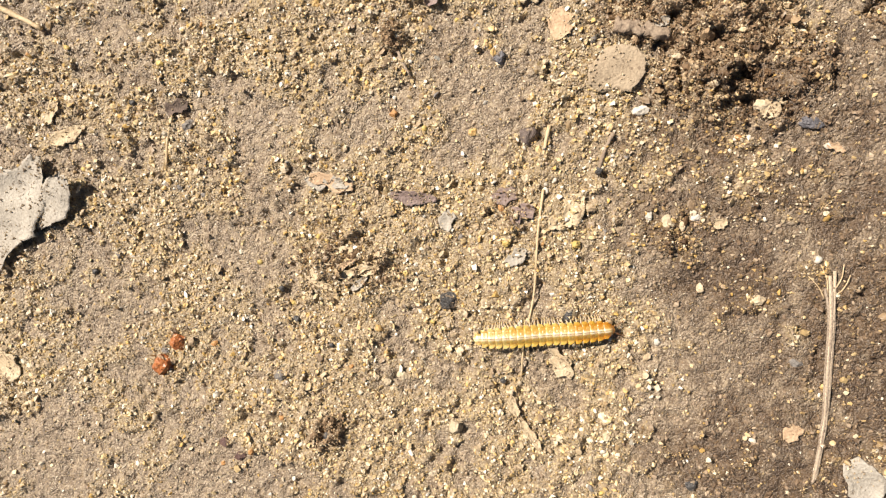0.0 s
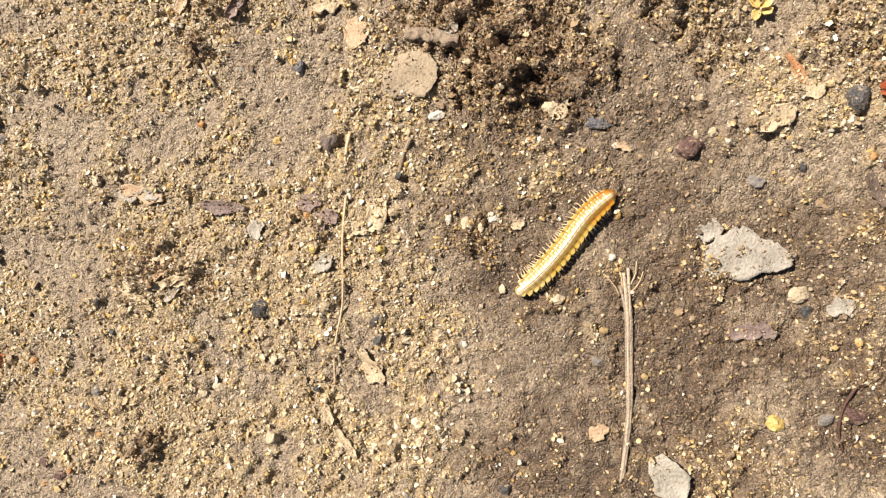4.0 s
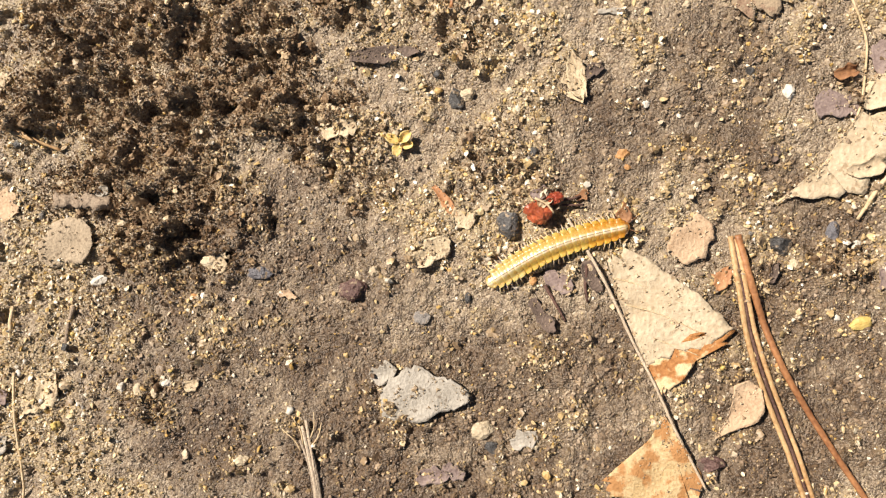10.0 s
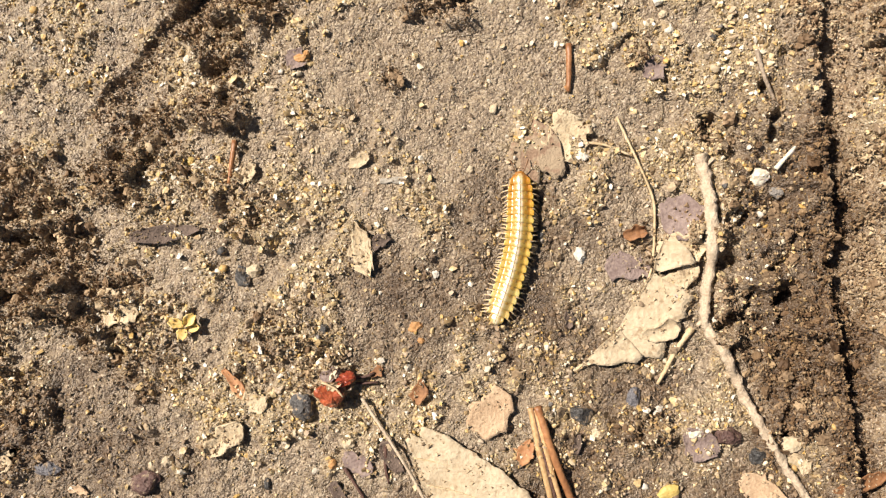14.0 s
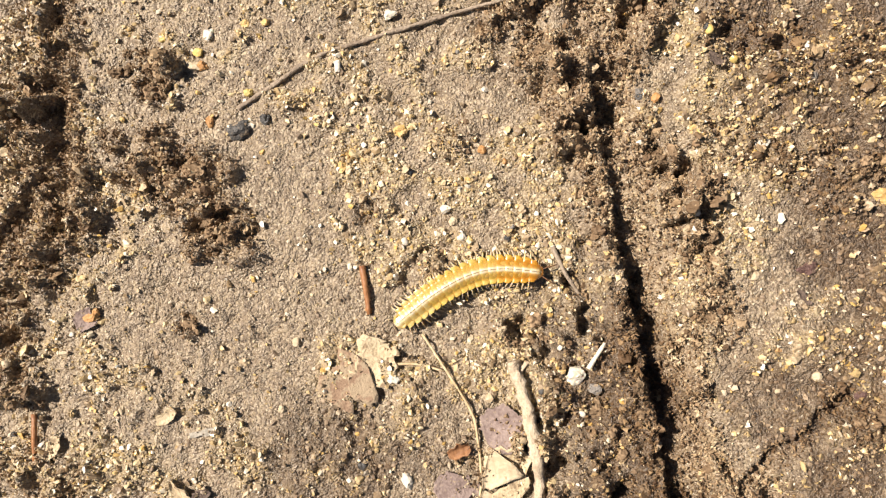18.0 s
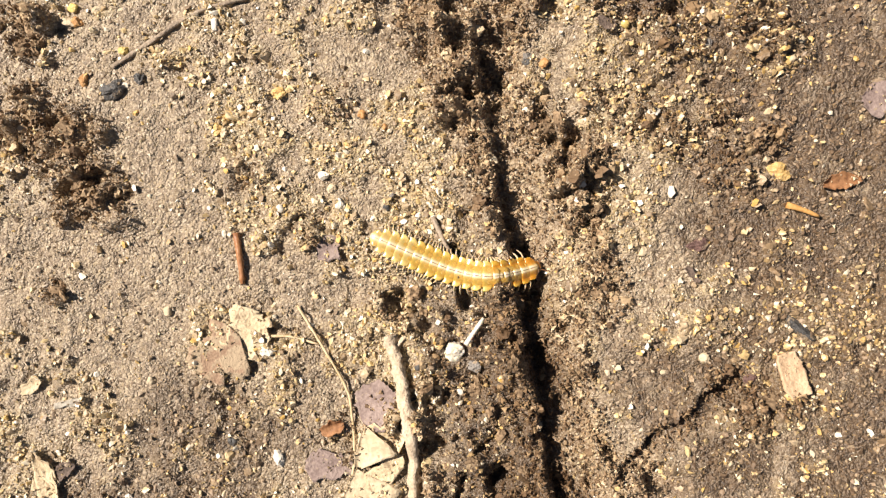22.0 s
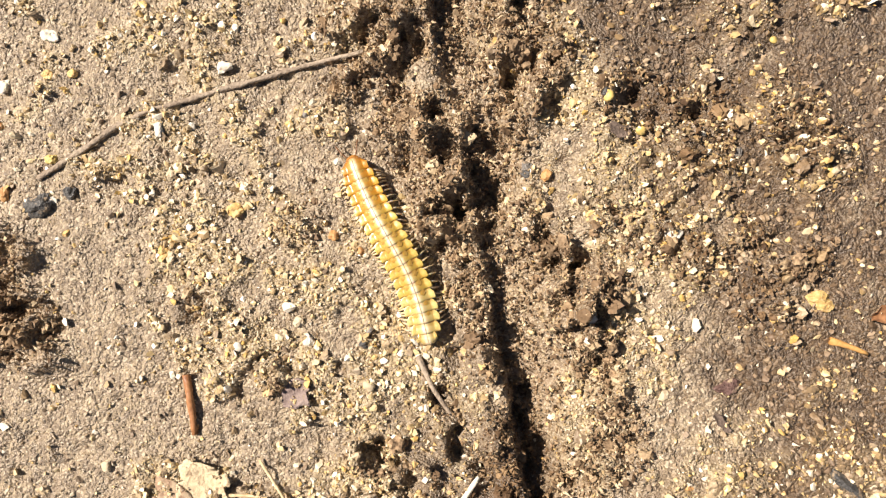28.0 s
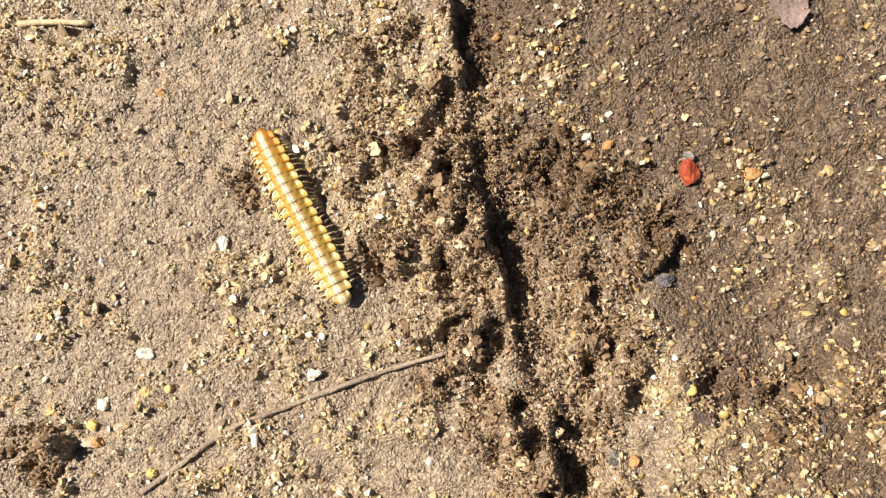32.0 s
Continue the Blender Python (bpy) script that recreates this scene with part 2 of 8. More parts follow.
def shell_material(name, back, side, keel, stripe=(0.22, 0.15, 0.07)):
    """The millipede's glossy back: a thin dark line down the middle of a pale band, whose colour also carries some of
    the highlight, amber sides and yellow keels, each ring with a brown hind seam.
    """
    m = bpy.data.materials.new(name)
    m.use_nodes = True
    nt = m.node_tree
    N, Lk = nt.nodes.new, nt.links.new
    bs = nt.nodes["Principled BSDF"]
    tc, sx, ab = N("ShaderNodeTexCoord"), N("ShaderNodeSeparateXYZ"), N("ShaderNodeMath")
    Lk(tc.outputs["Object"], sx.inputs[0])
    ab.operation = "ABSOLUTE"
    Lk(sx.outputs[0], ab.inputs[0])
    no = N("ShaderNodeTexNoise")
    no.inputs["Scale"].default_value, no.inputs["Detail"].default_value = 1500, 5
    Lk(tc.outputs["Object"], no.inputs["Vector"])
    wob = N("ShaderNodeMath")
    wob.operation = "MULTIPLY_ADD"
    wob.inputs[1].default_value = 0.2 * MM
    Lk(no.outputs["Fac"], wob.inputs[0])
    Lk(ab.outputs[0], wob.inputs[2])

    def ramp(src, top, *stops):
        mr = N("ShaderNodeMapRange")
        mr.inputs["From Min"].default_value, mr.inputs["From Max"].default_value = top
        Lk(src, mr.inputs["Value"])
        r = N("ShaderNodeValToRGB")
        while len(r.color_ramp.elements) < len(stops):
            r.color_ramp.elements.new(0.5)
        for e, (p, c) in zip(r.color_ramp.elements, stops):
            e.position, e.color = p, (*c, 1)
        Lk(mr.outputs[0], r.inputs[0])
        return r.outputs[0]

    # the band's own pale colour, lightened to paint in part of the ridge highlight
    pale = (0.72, 0.61, 0.42)
    across = ramp(wob.outputs[0], (0.08 * MM, 2.35 * MM), (0.0, stripe), (0.012, stripe), (0.03, pale), (0.11, pale), (0.22, back), (0.36, side), (0.66, side), (0.76, keel), (0.93, keel), (1.0, tuple(min(1, c * 1.3) for c in keel)))
    seam = ramp(sx.outputs[1], (-0.95 * MM, 0.95 * MM), (0.0, (0.95, 0.86, 0.72)), (0.10, (1.0, 0.96, 0.9)), (0.20, (1.0, 1.0, 1.0)), (0.48, (1.0, 1.0, 1.0)), (0.57, (0.92, 0.84, 0.7)), (0.66, (0.95, 0.87, 0.74)), (0.76, (0.88, 0.77, 0.6)), (0.86, (0.74, 0.58, 0.38)), (1.0, (0.6, 0.44, 0.26)))
    mx = N("ShaderNodeMix")
    mx.data_type, mx.blend_type = "RGBA", "MULTIPLY"
    mx.inputs[0].default_value = 1.0
    Lk(across, mx.inputs[6])
    Lk(seam, mx.inputs[7])
    vr = N("ShaderNodeMapRange")
    vr.inputs["To Min"].default_value, vr.inputs["To Max"].default_value = 0.75, 1.25
    Lk(no.outputs["Fac"], vr.inputs["Value"])
    hs = N("ShaderNodeHueSaturation")
    Lk(mx.outputs[2], hs.inputs["Color"])
    Lk(vr.outputs[0], hs.inputs["Value"])
    Lk(hs.outputs[0], bs.inputs["Base Color"])
    bs.inputs["Roughness"].default_value = 0.36
    bs.inputs["Coat IOR"].default_value = 1.6
    bs.inputs["Coat Weight"].default_value, bs.inputs["Coat Roughness"].default_value = 1.0, 0.3
    bs.inputs["Subsurface Weight"].default_value = 0.25
    bs.inputs["Subsurface Radius"].default_value = (0.0008, 0.0005, 0.0002)
    bs.inputs["Subsurface Scale"].default_value = 1.0
    bp = N("ShaderNodeBump")
    bp.inputs["Strength"].default_value, bp.inputs["Distance"].default_value = 0.3, 0.0001
    Lk(no.outputs["Fac"], bp.inputs["Height"])
    Lk(bp.outputs[0], bs.inputs["Normal"])
    return m


SOIL = soil_material()
SAND = grain_material("sand", ((0.0, (0.12, 0.08, 0.045)), (0.07, (0.34, 0.235, 0.12)), (0.28, (0.54, 0.40, 0.20)), (0.55, (0.68, 0.54, 0.32)), (0.70, (0.58, 0.37, 0.11)), (0.82, (0.72, 0.62, 0.44)), (1.0, (0.86, 0.81, 0.70))), darkening=(0.84, 0.8, 0.74))
CRUMB = grain_material("crumb", ((0.0, (0.12, 0.08, 0.046)), (0.35, (0.26, 0.185, 0.112)), (0.75, (0.40, 0.30, 0.19)), (1.0, (0.56, 0.445, 0.30))), rough=0.5, spec=0.9)
AGGREGATE = grain_material("aggregate", ((0.0, (0.22, 0.155, 0.095)), (0.4, (0.37, 0.275, 0.17)), (0.8, (0.50, 0.39, 0.25)), (1.0, (0.64, 0.54, 0.39))), rough=0.52, spec=0.8)
DARK_CRUMB = grain_material("dark_crumb", ((0.0, (0.14, 0.098, 0.063)), (0.4, (0.27, 0.198, 0.135)), (0.8, (0.42, 0.33, 0.235)), (1.0, (0.66, 0.56, 0.42))), rough=0.6, spec=0.5, darkening=(0.62, 0.55, 0.48))
EARTH = grain_material("earth", ((0.0, (0.11, 0.066, 0.036)), (0.45, (0.26, 0.172, 0.098)), (0.8, (0.43, 0.31, 0.185)), (1.0, (0.64, 0.51, 0.33))), rough=0.7, spec=0.4)
CLOD = material("clod_earth", (0.07, 0.042, 0.024), (0.40, 0.28, 0.17), 0.7, 0.9, 1.0, vary=0.2, spec=0.3)
STONE = {
    "amber": material("amber_stone", (0.42, 0.26, 0.09), (0.62, 0.44, 0.2), 1, 0.5, 0.5, vary=0.15, through_light=0.1),
    "cream": material("cream_stone", (0.42, 0.33, 0.21), (0.64, 0.54, 0.39), 1, 0.6, 0.6, vary=0.12),
    "white": material("white_stone", (0.48, 0.43, 0.35), (0.72, 0.68, 0.60), 1, 0.5, 0.4, vary=0.06),
    "yellow": material("yellow_stone", (0.46, 0.32, 0.09), (0.62, 0.48, 0.18), 1.2, 0.45, 0.4, vary=0.1),
    "orange": material("orange_stone", (0.36, 0.17, 0.06), (0.54, 0.31, 0.13), 1, 0.55, 0.5, vary=0.12),
    "grey": material("grey_stone", (0.12, 0.11, 0.10), (0.33, 0.30, 0.27), 0.6, 0.7, 0.8, vary=0.2, spots=((0.30, 0.225, 0.15), 0.9, 0.58)),
    "blue": material("blue_grey_stone", (0.06, 0.06, 0.068), (0.24, 0.23, 0.245), 0.6, 0.5, 0.8, vary=0.12, spots=((0.30, 0.225, 0.15), 0.9, 0.58)),
    "black": material("black_stone", (0.022, 0.021, 0.021), (0.12, 0.115, 0.11), 0.6, 0.42, 0.8, vary=0.2, spots=((0.30, 0.225, 0.15), 0.9, 0.58)),
    "maroon": material("maroon_stone", (0.055, 0.028, 0.023), (0.18, 0.105, 0.09), 0.6, 0.6, 0.8, vary=0.15, spots=((0.30, 0.225, 0.15), 0.9, 0.58)),
    "red": material("red_skin", (0.20, 0.028, 0.016), (0.47, 0.10, 0.045), 1.2, 0.3, 0.4, coat=0.4, through_light=0.15),
    "berry": material("berry_skin", (0.24, 0.065, 0.022), (0.52, 0.20, 0.065), 0.9, 0.4, 0.7, coat=0.2, spots=((0.6, 0.45, 0.3), 1.2, 0.62)),
    "crimson": material("crimson_skin", (0.20, 0.034, 0.018), (0.56, 0.15, 0.06), 1.4, 0.35, 0.6, coat=0.3, through_light=0.1),
    "nut": material("nut_shell", (0.07, 0.052, 0.045), (0.22, 0.17, 0.145), 0.6, 0.6, 0.7, spots=((0.30, 0.225, 0.15), 0.9, 0.58)),
    "husk": material("white_husk", (0.55, 0.49, 0.38), (0.80, 0.76, 0.66), 1.5, 0.45, 0.3, through_light=0.1, vary=0.05),
}
LEAF = {
    "dusty": material("dusty_leaf", (0.28, 0.215, 0.145), (0.48, 0.385, 0.27), 1.0, 0.85, 0.9, spots=((0.22, 0.165, 0.11), 1.2, 0.62)),
    "stain": material("rotted_leaf", (0.21, 0.13, 0.085), (0.37, 0.26, 0.175), 0.8, 0.9, 1.0, spots=((0.36, 0.275, 0.185), 1.6, 0.48)),
    "tan": material("tan_leaf", (0.39, 0.30, 0.19), (0.62, 0.515, 0.365), 1.5, 0.75, 0.7, spots=((0.34, 0.25, 0.155), 1.3, 0.62), spec=0.3),
    "rustleaf": material("rusty_leaf", (0.40, 0.27, 0.12), (0.62, 0.47, 0.27), 1.0, 0.75, 1.0, spots=((0.38, 0.19, 0.07), 2.6, 0.50)),
    "rustend": material("withered_leaf", (0.26, 0.10, 0.028), (0.50, 0.24, 0.08), 1.2, 0.75, 0.9, spots=((0.66, 0.50, 0.29), 2.6, 0.53)),
    "brown": material("brown_leaf", (0.15, 0.065, 0.028), (0.38, 0.19, 0.085), 1.2, 0.7, 0.5),
    "grey": material("grey_leaf", (0.27, 0.24, 0.195), (0.49, 0.45, 0.385), 1.0, 0.85, 1.0, spots=((0.20, 0.165, 0.125), 1.2, 0.62)),
    "pale": material("pale_leaf", (0.40, 0.30, 0.18), (0.66, 0.55, 0.38), 1.0, 0.75, 0.7, spots=((0.27, 0.195, 0.12), 1.1, 0.6)),
    "pink": material("pinkish_leaf", (0.38, 0.25, 0.15), (0.60, 0.44, 0.29), 1.0, 0.75, 0.6, spots=((0.27, 0.195, 0.12), 0.8, 0.66)),
    "purple": material("purplish_leaf", (0.14, 0.095, 0.085), (0.33, 0.255, 0.225), 1.0, 0.8, 0.8, spots=((0.33, 0.25, 0.165), 0.7, 0.64)),
    "dark": material("dark_bark", (0.05, 0.035, 0.027), (0.20, 0.145, 0.115), 0.7, 0.8, 1.0),
    "flower": material("flower_petal", (0.66, 0.42, 0.11), (0.84, 0.64, 0.29), 1.2, 0.6, 0.3, through_light=0.15),
    "rust": material("rusty_chip", (0.28, 0.115, 0.045), (0.50, 0.27, 0.13), 1.2, 0.65, 0.5),
}
WOOD = {
    "straw": material("straw", (0.42, 0.30, 0.16), (0.68, 0.54, 0.35), 1.2, 0.7, 0.5),
    "bleached": material("bleached_bark", (0.33, 0.25, 0.17), (0.66, 0.54, 0.40), 0.8, 0.85, 1.0),
    "twig": material("twig_bark", (0.17, 0.12, 0.085), (0.42, 0.33, 0.24), 0.9, 0.85, 0.9),
    "greytwig": material("grey_twig", (0.17, 0.125, 0.09), (0.43, 0.35, 0.265), 0.9, 0.85, 0.8),
    "needle": material("pine_needle", (0.17, 0.065, 0.028), (0.42, 0.20, 0.085), 1.6, 0.45, 0.4),
    "pale_needle": material("pale_needle", (0.30, 0.15, 0.055), (0.60, 0.41, 0.21), 1.4, 0.5, 0.4),
    "rust": LEAF["rust"],
    "maroon": material("maroon_stem", (0.05, 0.024, 0.018), (0.15, 0.08, 0.06), 0.9, 0.7, 0.6),
    "white": STONE["husk"],
    "orange": material("orange_stem", (0.42, 0.19, 0.05), (0.62, 0.36, 0.13), 1.2, 0.65, 0.4),
}
SHELL = {
    "front": shell_material("shell_front", (0.50, 0.30, 0.075), (0.45, 0.21, 0.016), (0.52, 0.29, 0.035)),
    "collar": shell_material("shell_collar", (0.50, 0.28, 0.06), (0.44, 0.19, 0.013), (0.52, 0.27, 0.028)),
    "middle": shell_material("shell_middle", (0.51, 0.365, 0.12), (0.46, 0.29, 0.05), (0.53, 0.365, 0.085)),
    "rear": shell_material("shell_rear", (0.54, 0.42, 0.185), (0.50, 0.36, 0.115), (0.56, 0.435, 0.16)),
}
SLEEVE = material("fore_ring_shell", (0.40, 0.22, 0.04), (0.55, 0.36, 0.10), 0.6, 0.35, 0.2, coat=0.6, through_light=0.2)
HEAD = material("head_shell", (0.24, 0.09, 0.018), (0.46, 0.21, 0.04), 0.8, 0.35, 0.3, coat=0.4)
LEG = material("leg_skin", (0.44, 0.30, 0.17), (0.68, 0.54, 0.36), 0.5, 0.45, 0.2, through_light=0.3)
FEELER = material("feeler_skin", (0.09, 0.04, 0.02), (0.22, 0.10, 0.04), 0.5, 0.5, 0.2)

# ---- the lie of the land, in millimetres ----
rng = np.random.default_rng(7)
TABLE = rng.random((256, 256))


def vnoise(x, y, size, seed=0):
    """Smooth value noise, -1 to 1, with features of that size in mm."""
    u, v = x / size + seed * 37.31, y / size + seed * 17.77
    i, j = np.floor(u).astype(int), np.floor(v).astype(int)
    a, b = u - i, v - j
    a, b = a * a * (3 - 2 * a), b * b * (3 - 2 * b)
    t = lambda p, q: TABLE[(p + seed * 13) % 256, q % 256]
    return 2 * ((t(i, j) * (1 - a) + t(i + 1, j) * a) * (1 - b) + (t(i, j + 1) * (1 - a) + t(i + 1, j + 1) * a) * b) - 1


ZONES = {"clod": [], "smooth": [], "sand": [], "pit": [], "dark_soil": [], "darkening": [], "heap": [], "dry": [], "fallen": []}


def zone(kind, r, *pts):
    """A patch of ground of one kind, r mm round a point or along a line."""
    p = list(zip(pts[0::2], pts[1::2]))
    for a, b in zip(p, p[1:] or p):
        ZONES[kind].append((*a, *b, r))


zone("clod", 3.3, -17.1, 26.9)
zone("clod", 3.3, -22.3, -53.8)
zone("clod", 6.1, 27.2, 37.0, 45.7, 29.9)
zone("clod", 5.0, 33.6, 36.0, 49.0, 34.2)
zone("clod", 6.2, 33.8, 48.5, 49.0, 40.4)
zone("clod", 5.2, 19.2, 52.4, 55.5, 51.7)
zone("clod", 3.1, 38.2, 34.4, 46.8, 29.9)
zone("clod", 5.2, -24.7, 54.5)
zone("clod", 4.1, 70.2, 50.0, 80.4, 50.5)
zone("clod", 2.1, -17.4, 28.2)
zone("clod", 6.0, 23.1, 50.8, 68.3, 49.4)
zone("clod", 4.0, 37.5, 42.0, 28.6, 35.9)
zone("clod", 2.5, 40.7, 34.6, 48.3, 28.3)
zone("clod", 5.7, 59.5, 67.5, 70.1, 56.2)
zone("clod", 4.7, 57.7, 51.0)
zone("clod", 5.7, 83.8, 74.9, 78.6, 67.4)
zone("clod", 3.8, 97.7, 75.9)
zone("clod", 5.7, 185.2, 41.3, 187.0, 20.0)
zone("clod", 4.2, 189.4, 60.4, 193.6, 52.8)
zone("clod", 4.4, 113.4, 122.4, 111.0, 105.3)
zone("clod", 4.4, 94.5, 100.2, 96.6, 86.7)
zone("clod", 2.8, 124.4, 106.2, 134.4, 99.6)
zone("clod", 2.8, 133.0, 92.5)
zone("clod", 2.7, 128.9, 119.1)
zone("clod", 2.0, 125.8, 80.1)
zone("clod", 3.5, 109.7, 103.7, 105.9, 94.2)
zone("clod", 4.9, 95.8, 77.5)
zone("clod", 3.7, 190.8, 106.7, 193.0, 95.5)
zone("clod", 2.7, 185.9, 72.1, 188.3, 61.9)
zone("clod", 3.4, 190.8, 110.1, 195.3, 99.4)
zone("clod", 3.4, 130.8, 121.5)
zone("clod", 2.7, 127.2, 106.2, 134.6, 102.6)
zone("clod", 2.7, 133.7, 94.8)
zone("clod", 2.4, 202.4, 89.0, 211.2, 82.5)
zone("clod", 2.4, 175.6, 67.4, 181.7, 63.4)
zone("clod", 3.8, 179.1, 44.8, 187.7, 51.6)
zone("clod", 4.7, 199.8, 44.6, 203.0, 36.1)
zone("clod", 3.2, 220.6, 46.0, 224.4, 40.9)
zone("clod", 2.4, 234.2, 79.6)
zone("clod", 3.2, 195.3, 134.1, 196.5, 121.0)
zone("clod", 4.2, 209.3, 133.3, 216.6, 125.7)
zone("clod", 2.4, 181.8, 131.4)
zone("clod", 2.9, 191.7, 108.9)
zone("clod", 2.4, 185.3, 114.5)
zone("clod", 3.4, 192.5, 100.0)
zone("clod", 2.4, 167.3, 146.8)
zone("clod", 2.9, 134.2, 104.3)
zone("clod", 3.2, 131.5, 93.8, 136.7, 94.9)
zone("clod", 2.9, 203.7, 89.3)
zone("clod", 2.7, 234.7, 79.6)
zone("clod", 2.9, 205.4, 113.0)
zone("clod", 2.9, 187.2, 160.5, 193.8, 160.9)
zone("clod", 3.8, 206.3, 129.3, 206.3, 116.8)
zone("clod", 2.9, 182.4, 133.6)
zone("clod", 1.4, 165.8, 146.0)
zone("clod", 2.7, 128.0, 119.0)
zone("clod", 2.7, 183.0, 114.5, 194.7, 117.2)
zone("smooth", 10.0, -36.6, 10.0)
zone("smooth", 6.7, -45.2, -19.1)
zone("smooth", 12.3, 59.0, -3.3)
zone("smooth", 7.8, -87.0, -46.3)
zone("smooth", 4.5, -13.8, -28.0)
zone("smooth", 11.0, 41.8, 6.5, 42.8, -10.1)
zone("smooth", 8.0, 121.0, 42.9)
zone("smooth", 6.0, 76.6, -25.8)
zone("smooth", 6.0, 66.2, 33.1)
zone("smooth", 8.5, 121.5, 45.1)
zone("smooth", 10.4, 70.7, 1.7)
zone("smooth", 4.7, 104.9, 17.2)
zone("smooth", 6.2, 145.6, 95.4)
zone("smooth", 5.3, 135.5, 86.5)
zone("smooth", 6.2, 137.0, 66.1)
zone("smooth", 3.5, 115.1, 83.1)
zone("smooth", 7.6, 146.4, 102.5)
zone("smooth", 4.2, 144.2, 73.7)
zone("smooth", 6.8, 222.9, 66.9)
zone("smooth", 5.9, 244.9, 89.8)
zone("smooth", 5.8, 243.9, 96.8, 243.4, 82.4)
zone("smooth", 6.1, 147.0, 147.6)
zone("smooth", 4.5, 142.5, 130.2)
zone("smooth", 6.1, 220.5, 111.3, 218.9, 105.4)
zone("smooth", 8.3, 248.9, 103.5)
zone("smooth", 3.8, 166.1, 99.1)
zone("sand", 7.8, -60.5, 19.1, -42.7, 25.2)
zone("sand", 8.9, -22.7, -36.5, -15.7, -57.7)
zone("sand", 5.6, -64.7, -14.3)
zone("sand", 5.6, -29.5, -15.8)
zone("sand", 6.7, 2.8, 0.8, 17.0, 2.5)
zone("sand", 7.8, 31.4, -47.1)
zone("sand", 6.7, -42.5, -54.7)
zone("sand", 6.2, -7.7, 42.5)
zone("sand", 6.2, 90.3, 31.8, 104.9, 33.3)
zone("sand", 6.2, 40.2, -5.1)
zone("sand", 7.3, -17.5, -14.4)
zone("sand", 5.2, 69.8, -11.1)
zone("sand", 6.0, 101.7, 39.4)
zone("sand", 5.0, 102.7, 25.6)
zone("sand", 6.0, 112.4, 4.8)
zone("sand", 5.7, 111.4, 35.1)
zone("sand", 4.7, 91.6, 25.3)
zone("sand", 4.7, 160.7, 20.0)
zone("sand", 3.8, 61.9, 75.2)
zone("sand", 7.1, 105.5, 58.9, 92.7, 66.8)
zone("sand", 5.3, 142.1, 54.2)
zone("sand", 5.3, 162.4, 97.4)
zone("sand", 7.1, 207.8, 74.0)
zone("sand", 5.3, 214.8, 88.3)
zone("sand", 5.1, 161.8, 103.2)
zone("sand", 4.2, 173.3, 95.1)
zone("sand", 3.4, 148.1, 71.1)
zone("sand", 5.9, 215.5, 90.1)
zone("sand", 5.1, 208.1, 72.9)
zone("sand", 3.4, 229.8, 42.2)
zone("sand", 5.1, 128.6, 57.7)
zone("sand", 6.1, 157.3, 136.6)
zone("sand", 4.5, 168.2, 128.8)
zone("sand", 6.1, 174.0, 98.6)
zone("sand", 4.5, 157.8, 98.1)
zone("sand", 4.5, 184.7, 94.2)
zone("sand", 7.6, 219.5, 85.1)
zone("sand", 4.5, 208.1, 77.3)
zone("sand", 6.1, 237.0, 95.9)
zone("sand", 6.1, 234.6, 120.7)
zone("sand", 3.0, 211.8, 113.6)
zone("pit", 2.9, 40.4, 39.7)
zone("pit", 1.9, 48.0, 51.0)
zone("pit", 3.0, 40.7, 40.9)
zone("pit", 2.0, 112.5, 122.6, 111.3, 107.1)
zone("pit", 2.0, 95.4, 100.0)
zone("pit", 1.8, 133.1, 93.4)
zone("pit", 1.7, 133.4, 93.6)
zone("pit", 2.5, 209.3, 33.9)
zone("pit", 1.7, 132.3, 106.4)
zone("pit", 1.5, 136.1, 95.8)
zone("pit", 2.0, 127.9, 118.6)
zone("pit", 1.5, 188.6, 159.7)
zone("dark_soil", 12.2, 80.4, -8.3, 120.9, 4.5)
zone("dark_soil", 15.6, 149.8, 7.9, 177.7, -1.2)
zone("dark_soil", 10.7, 144.9, 38.6)
zone("dark_soil", 12.6, 246.0, 85.2, 234.6, 37.4)
zone("dark_soil", 12.8, 228.0, 148.0, 246.0, 132.6)
zone("dark_soil", 12.8, 235.4, 112.6, 227.9, 90.7)
zone("dark_soil", 18.8, 89.8, -45.0)
zone("dark_soil", 14.9, 149.2, -14.1)
zone("dark_soil", 12.9, 145.6, 54.1)
zone("clod", 7.4, 24.0, 64.4, 61.7, 62.7)
zone("clod", 5.5, 18.1, 49.9)
zone("clod", 6.0, 51.0, 53.9)
zone("dark_soil", 15.6, 219.1, 142.3, 251.8, 119.6)
zone("dark_soil", 14.0, 241.1, 87.2)
zone("dark_soil", 8.6, 232.2, 108.0)
zone("dark_soil", 9.7, 236.9, 96.4, 222.6, 37.8)
zone("dark_soil", 13.0, 159.1, 25.4)
zone("dark_soil", 15.3, 118.9, -28.5)
zone("heap", 6.6, 111.9, 131.9, 104.4, 99.8)
zone("heap", 4.9, 85.1, 72.9, 100.9, 59.7)
zone("heap", 3.8, 53.8, 35.3, 61.0, 28.0)
zone("heap", 4.8, 70.9, 48.1, 80.9, 34.6)
zone("heap", 4.7, 35.1, 25.8, 48.1, 20.8)
zone("heap", 4.2, 55.0, 21.5)
zone("heap", 3.6, -24.6, -16.4, -14.8, -18.6)
zone("heap", 5.0, -28.5, -17.5)
zone("heap", 3.1, -22.2, -52.8)
zone("heap", 4.2, 8.4, -2.9)
zone("heap", 4.2, 219.5, 85.1)
zone("heap", 3.6, 208.1, 77.3)
zone("heap", 3.0, 201.6, 92.9)
